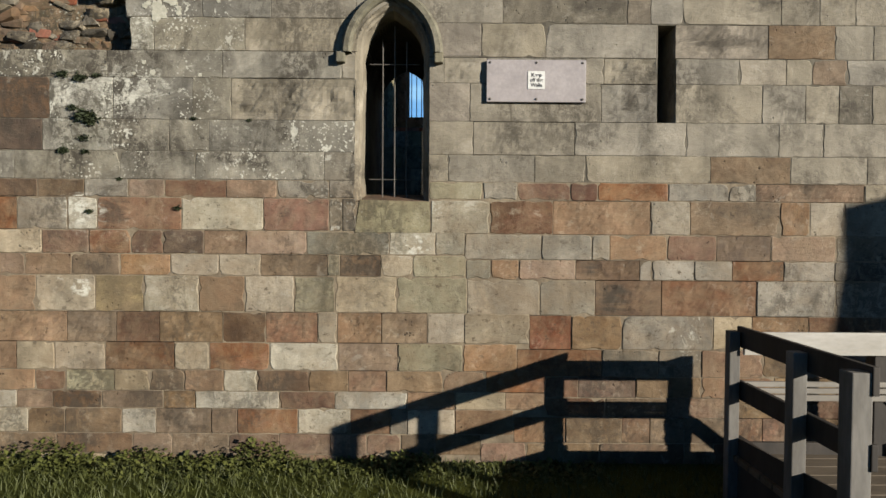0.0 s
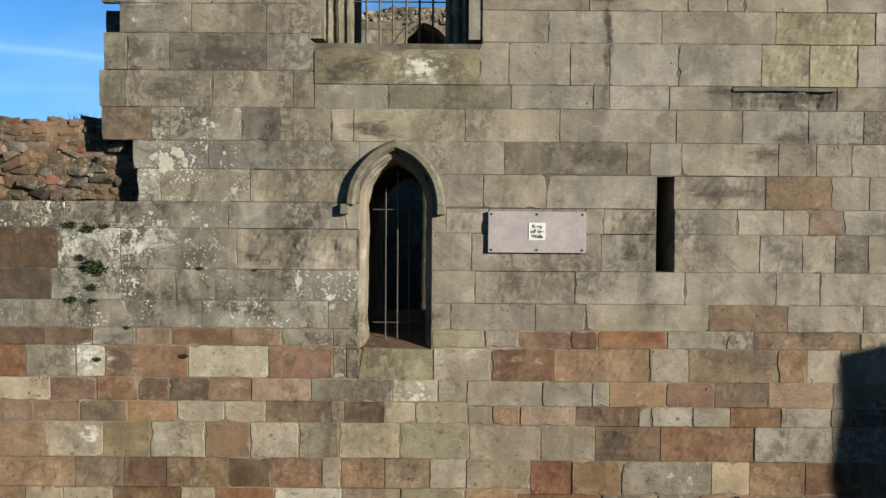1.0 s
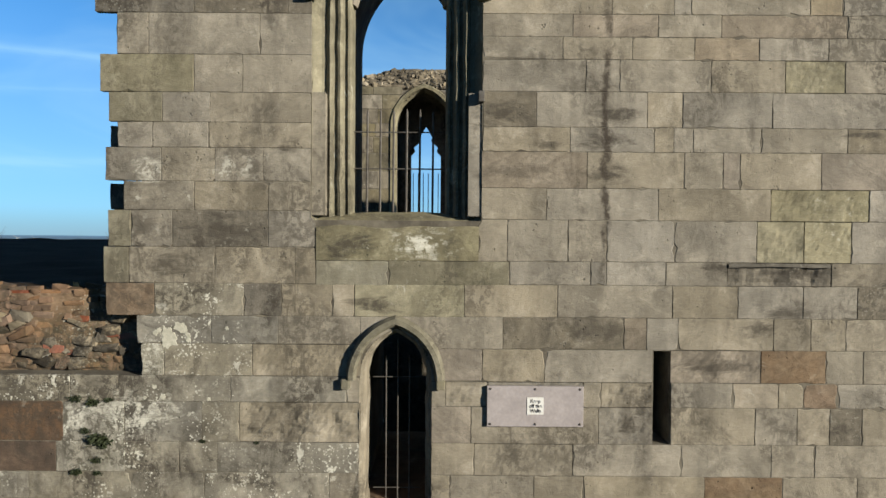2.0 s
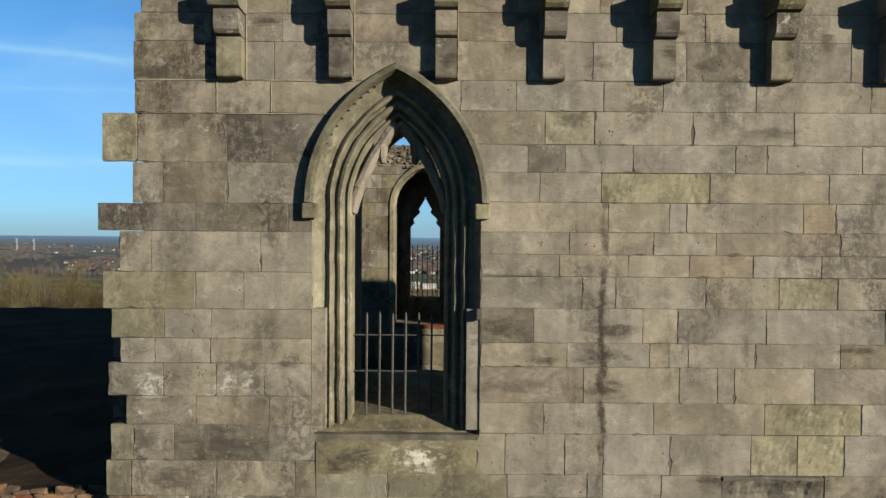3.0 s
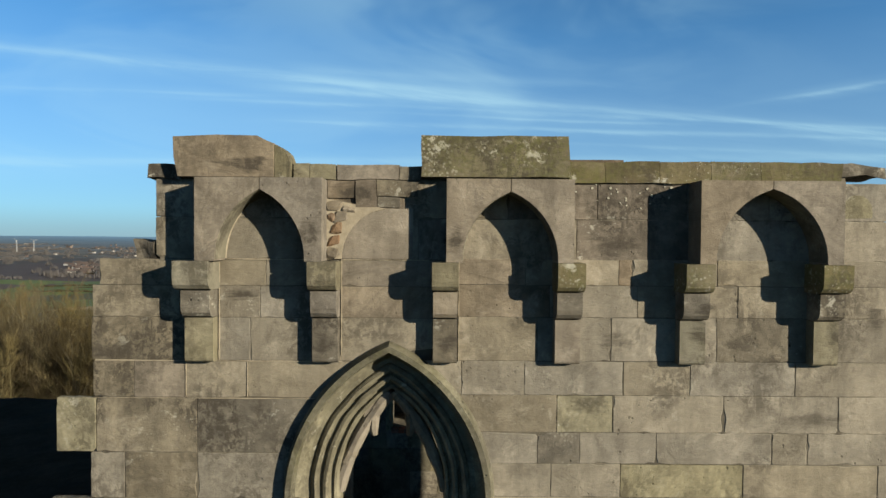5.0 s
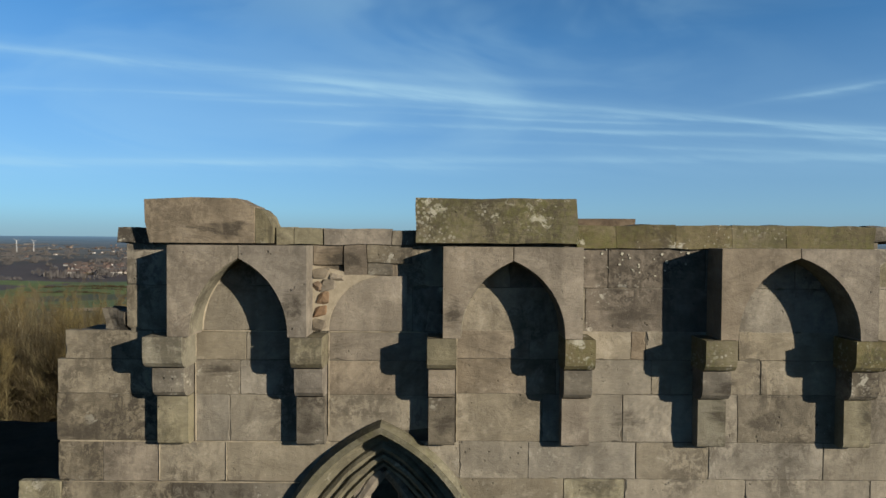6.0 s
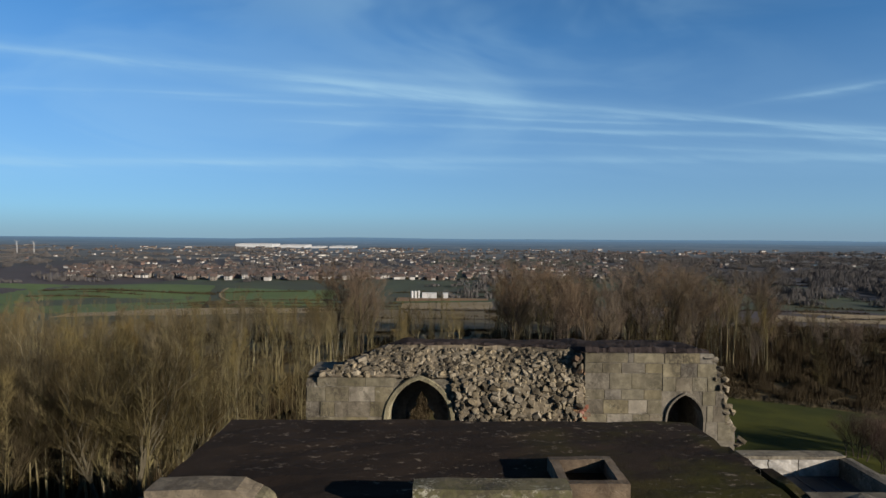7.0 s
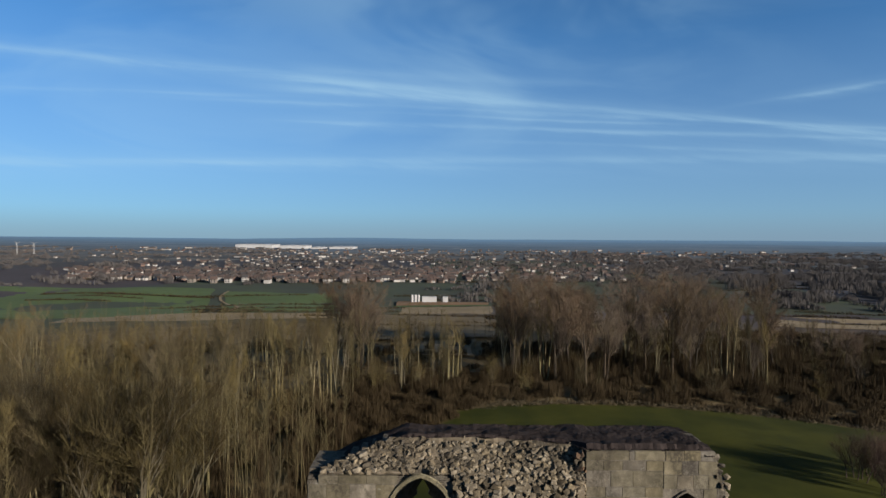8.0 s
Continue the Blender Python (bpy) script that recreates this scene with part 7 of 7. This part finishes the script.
# ---- the town in the plain ----
WALLS = [plain_material("render_" + n, a, tuple(c * 0.85 for c in a), 0.4, 0.9, 0.05, 0.01) for n, a in (("white", (0.470, 0.455, 0.435)), ("cream", (0.250, 0.222, 0.195)), ("brick", (0.190, 0.128, 0.108)), ("buff_brick", (0.200, 0.155, 0.128)))]
TILES = [plain_material("roof_" + n, a, tuple(c * 0.75 for c in a), 0.5, 0.85, 0.1, 0.02) for n, a in (("slate", (0.076, 0.074, 0.078)), ("brown_tile", (0.096, 0.076, 0.070)), ("red_tile", (0.135, 0.098, 0.088)))]
PANE = plain_material("dark_window_pane", (0.032, 0.038, 0.045), (0.022, 0.026, 0.032), 1.0, 0.25, 0.0, 0.01, spec=0.5)


def house_geometry(w, d, h, ridge):
    walls = ([(-w / 2, -d / 2, 0), (w / 2, -d / 2, 0), (w / 2, d / 2, 0), (-w / 2, d / 2, 0), (-w / 2, -d / 2, h), (w / 2, -d / 2, h), (w / 2, d / 2, h), (-w / 2, d / 2, h), (-w / 2, 0, h + ridge), (w / 2, 0, h + ridge)],
             [(0, 1, 5, 4), (2, 3, 7, 6), (1, 2, 6, 9, 5), (3, 0, 4, 8, 7)])
    o = 0.4
    k = ridge / (d / 2)
    roof_v = [(-w / 2 - o, -d / 2 - o, h - o * k + 0.05), (w / 2 + o, -d / 2 - o, h - o * k + 0.05), (w / 2 + o, 0, h + ridge + 0.12), (-w / 2 - o, 0, h + ridge + 0.12), (w / 2 + o, d / 2 + o, h - o * k + 0.05), (-w / 2 - o, d / 2 + o, h - o * k + 0.05)]
    roof_f = [(0, 1, 2, 3), (3, 2, 4, 5), (0, 3, 5), (1, 4, 2)]
    return walls, (roof_v, roof_f)


HOUSE = []
for w, d, h, ridge in ((6.6, 5.6, 4.4, 2.2), (5.6, 6.2, 4.2, 2.6), (8, 5.6, 3.9, 2.0), (5.2, 5.6, 4.5, 2.3)):
    (wv, wf), (rv, rf) = house_geometry(w, d, h, ridge)
    pair = []
    for nm, v, f in (("wall", wv, wf), ("roof", rv, rf)):
        me = bpy.data.meshes.new(nm)
        me.from_pydata(v, [], f)
        pair.append(me)
    panes = []
    for x in (-w * 0.28, w * 0.25):
        for z in (0.8, 2.8):
            me = bpy.data.meshes.new("window")
            q = 0.55
            me.from_pydata([(x - q, -d / 2 - 0.03, z), (x + q, -d / 2 - 0.03, z), (x + q, -d / 2 - 0.03, z + 1.15), (x - q, -d / 2 - 0.03, z + 1.15), (x - q, -d / 2 + 0.1, z), (x + q, -d / 2 + 0.1, z), (x + q, -d / 2 + 0.1, z + 1.15), (x - q, -d / 2 + 0.1, z + 1.15)],
                           [], [(0, 1, 2, 3), (1, 5, 6, 2), (4, 0, 3, 7), (3, 2, 6, 7), (0, 4, 5, 1)])
            me.materials.append(PANE)
            panes.append(me)
    HOUSE.append(((w, d, h, ridge), pair, panes))
HOUSE_DATA = {}


def coloured(me, mat):
    key = (me.name, mat.name)
    if key not in HOUSE_DATA:
        c = me.copy()
        c.materials.append(mat)
        HOUSE_DATA[key] = c
    return HOUSE_DATA[key]


def place_house(x, y, turn, r, size_of=1.0):
    size, pair, panes = r.choice(HOUSE)
    wi = r.choices((0, 1, 2, 3), (0.30, 0.16, 0.34, 0.20))[0]
    ob = thing("house", ("white-rendered", "cream-rendered", "red brick", "buff brick")[wi] + " house with a pitched roof in the plain", "house", (x, y, land(x, y)), "houses of the town")
    ob.rotation_euler = (0, 0, turn)
    ob.scale = (size_of, size_of, size_of)
    wall = link_mesh("wall", coloured(pair[0], WALLS[wi]), None, ob)
    link_mesh("roof", coloured(pair[1], r.choice(TILES)), None, ob)
    for me in panes:
        link_mesh("window", me, None, wall)


r = random.Random(404)
for row, (y, x0, x1, n) in enumerate(((454, -190, -70, 13), (472, -250, -40, 22), (500, -300, -20, 24), (535, -200, 10, 22), (575, -120, 60, 14), (620, -100, 110, 12), (520, 170, 300, 6), (680, -60, 320, 12))):
    for i in range(n):
        place_house(x0 + (x1 - x0) * (i + r.uniform(0.15, 0.85)) / n, y + r.gauss(0, 5), r.choice((0, 0.2, -0.25, 1.57)) + r.uniform(-0.12, 0.12), r, 0.74 if row < 3 else (0.62 if row < 6 else 0.50))


def build_town(mats):
    """Houses too far off to count, joined by the colour of wall or roof."""
    r = random.Random(909)
    data = {m.name: ([], [], m) for m in mats}
    for i in range(1500):
        y = 640 + 900 * r.random()
        c = r.choice((-0.42, -0.3, -0.1, 0.1, 0.3, 0.5))
        x = (c + r.gauss(0, 0.13)) * y
        if i % 9 < 4:   # streets in front of the fields
            y = 462 + 150 * r.random() ** 1.3
            x = r.uniform(-0.62, 0.02) * y
        elif i % 9 == 4:
            y = r.uniform(480, 640)
            x = r.uniform(-0.05, 0.30) * y
        (w, d, h, ridge) = r.choice(HOUSE)[0]
        w, d, h, ridge = w * 0.58, d * 0.58, h * 0.52, ridge * 0.52
        if y > 900 and r.random() < 0.10:
            w, d, h, ridge = w * 4, d * 2, h * 1.4, 1.0
        walls, roof_g = house_geometry(w, d, h, ridge)
        a = r.uniform(-0.5, 0.5)
        z = land(x, y)
        for (v, f), m in ((walls, r.choices(WALLS, (0.5, 0.2, 0.15, 0.15))[0]), (roof_g, r.choice(TILES))):
            V, Fc, _ = data[m.name]
            k = len(V)
            V.extend([(x + p[0] * math.cos(a) - p[1] * math.sin(a), y + p[0] * math.sin(a) + p[1] * math.cos(a), z + p[2]) for p in v])
            Fc.extend([tuple(i + k for i in q) for q in f])
    town = thing("far_town", "distant town of small houses in the plain", "town", kind="stuff")
    for V, Fc, m in data.values():
        me = bpy.data.meshes.new("houses")
        me.from_pydata(V, [], Fc)
        link_mesh("houses", me, m, town)


build_town(WALLS + TILES)

# white sheds of a distribution park
SHED = plain_material("white_cladding", (0.540, 0.545, 0.550), (0.470, 0.480, 0.490), 0.02, 0.5, 0.0, 0.01)
for x0, x1, h in ((-531, -437, 10), (-418, -352, 8), (-338, -310, 4), (-290, -229, 6)):
    shed = thing("warehouse", "long white distribution warehouse in the plain", "warehouse", ((x0 + x1) / 2, 1600, land((x0 + x1) / 2, 1600) - 1), "warehouses of the distribution park")
    w = (x1 - x0) / 2
    box_part("wall", -w, w, -40, 40, 0, h, SHED, shed, bevel=0)
    bm = bmesh.new()
    prism(bm, [(-w - 1, h + 0.1), (w + 1, h + 0.1), (w * 0.5, h + 1.5), (0, h + 0.5), (-w * 0.5, h + 1.5)], -41, 41)
    part("roof", bm, SHED, shed)
for x in (-700, -672):
    mast = thing("wind_turbine", "white mast standing in the plain", "mast", (x, 1000, land(x, 1000)), "white masts")
    bm = bmesh.new()
    tube(bm, [Vector((0, 0, 0)), Vector((0, 0, 19))], [0.55, 0.35], 8)
    part("tower", bm, SHED, mast)
    for a in (0.3, 2.4, 4.5):
        bm = bmesh.new()
        tube(bm, [Vector((0, -1, 19)), Vector((7 * math.cos(a), -1, 19 + 5 * math.sin(a)))], [0.28, 0.10], 5)
        part("blade", bm, SHED, mast)
# site cabins and silos on the bare soil
for x, w in ((-6.5, 7.5), (1.8, 2.6)):
    cabin = thing("site_cabin", "white site cabin on bare orange soil", "cabin", (x, 312, land(x, 312)), "site cabins")
    box_part("body", -w / 2, w / 2, -1.4, 1.4, 0.1, 2.9, SHED, cabin, bevel=0.05)
    box_part("roof", -w / 2 - 0.1, w / 2 + 0.1, -1.5, 1.5, 2.92, 3.05, SHED, cabin, bevel=0)
for i in range(3):
    silo = thing("silo", "white upright silo on a building site", "silo", (-15.5 + i * 1.7, 312, land(-15.5 + i * 1.7, 312)), "silos")
    bm = bmesh.new()
    tube(bm, [Vector((0, 0, 0)), Vector((0, 0, 3.6)), Vector((0, 0, 4.2))], [0.7, 0.7, 0.2], 10)
    part("tank", bm, SHED, silo)


# ---- weeds and grass at the foot of the wall ----
def build_weeds(V, Fc, r):
    for _ in range(8000):
        x = r.uniform(-4.6, 1.3)
        lush = 0.25 + 0.75 * max(noise.noise((x * 1.7, 0, 4)) + 0.35, 0)
        if -1.05 < x < -0.55:
            lush *= 0.35
        elif x > 0.0:
            lush *= 0.12
        y = -abs(r.gauss(0, 0.16)) - 0.02
        z = land(x, y) + r.random() ** 1.2 * 0.36 * lush * max(0.15, 0.6 + noise.noise((x * 5, 2, 0)))
        s, a, b = r.uniform(0.016, 0.042), r.uniform(0, 6.28), r.uniform(-0.9, 0.9)
        dx, dy, dz = math.cos(a) * s, math.sin(a) * s, s * b
        k = len(V)
        V.extend([(x, y, z), (x + dx * 0.5 - dy * 0.45, y + dy * 0.5 + dx * 0.45, z + dz * 0.5), (x + dx, y + dy, z + dz), (x + dx * 0.5 + dy * 0.45, y + dy * 0.5 - dx * 0.45, z + dz * 0.5 + 0.006)])
        Fc.append((k, k + 1, k + 2, k + 3))


def build_grass(V, Fc, r):
    for _ in range(11000):
        x, y = r.uniform(-4.6, 4.2), -r.uniform(0.0, 1.5)
        z, h, a = land(x, y), r.uniform(0.03, 0.10), r.uniform(0, 6.28)
        lx, ly = r.gauss(0, 0.03), r.gauss(0, 0.03)
        k = len(V)
        V.extend([(x - 0.004 * math.cos(a), y - 0.004 * math.sin(a), z), (x + 0.004 * math.cos(a), y + 0.004 * math.sin(a), z), (x + lx, y + ly, z + h)])
        Fc.append((k, k + 1, k + 2))


stuff("weeds", "green weeds growing along the foot of the wall", LEAF, build_weeds)
stuff("grass", "short rough grass before the wall", GRASS, build_grass)
for i, (x, z, s) in enumerate(((-3.05, 3.13, 0.07), (-2.90, 3.10, 0.08), (-2.78, 3.12, 0.05), (-2.97, 2.86, 0.06), (-2.86, 2.80, 0.12), (-2.83, 2.76, 0.09), (-2.88, 2.62, 0.06), (-3.05, 2.52, 0.07), (-2.87, 2.51, 0.05), (-2.60, 2.29, 0.04), (-2.84, 2.03, 0.05), (-2.13, 2.06, 0.05), (-2.0, 2.78, 0.04), (-1.55, 2.77, 0.03))):
    r = random.Random(i)
    V, Fc = [], []
    for _ in range(170):
        d = Vector((r.uniform(-1, 1), -abs(r.uniform(0.1, 1)), r.uniform(-0.8, 0.5))).normalized()
        at = Vector((r.gauss(0, 0.30) * s, -abs(r.gauss(0, 0.12)) * s, r.gauss(0, 0.16) * s))
        twig(V, Fc, at, d, s * r.uniform(0.15, 0.42), s * 0.07, r)
    me = bpy.data.meshes.new("wall_plant")
    me.from_pydata(V, [], Fc)
    ob = link_mesh("wall_plant", me, LEAF_DARK)
    ob.location = (x, -0.004, z)
    tagged(ob, "small dark green tuft growing from a wall joint", "plant", "tufts on the wall")
for i, (x, z, s) in enumerate(((-3.15, 4.00, 0.17), (-3.46, 4.00, 0.05), (-3.14, 4.00, 0.12))):
    r = random.Random(90 + i)
    V, Fc = [], []
    for _ in range(40):
        d = Vector((r.uniform(-1, 1), r.uniform(-0.5, 0.5), r.uniform(0.3, 1.2))).normalized()
        twig(V, Fc, Vector((r.gauss(0, 0.3) * s, 0, -0.03)), d, s * r.uniform(0.5, 1.1), 0.003, r)
    me = bpy.data.meshes.new("wall_plant")
    me.from_pydata(V, [], Fc)
    ob = link_mesh("wall_plant", me, LEAF_DARK)
    ob.location = (x, 0.3, z)
    tagged(ob, "small dry bush growing on top of the ruined wall", "plant", "dry bushes on the wall top")
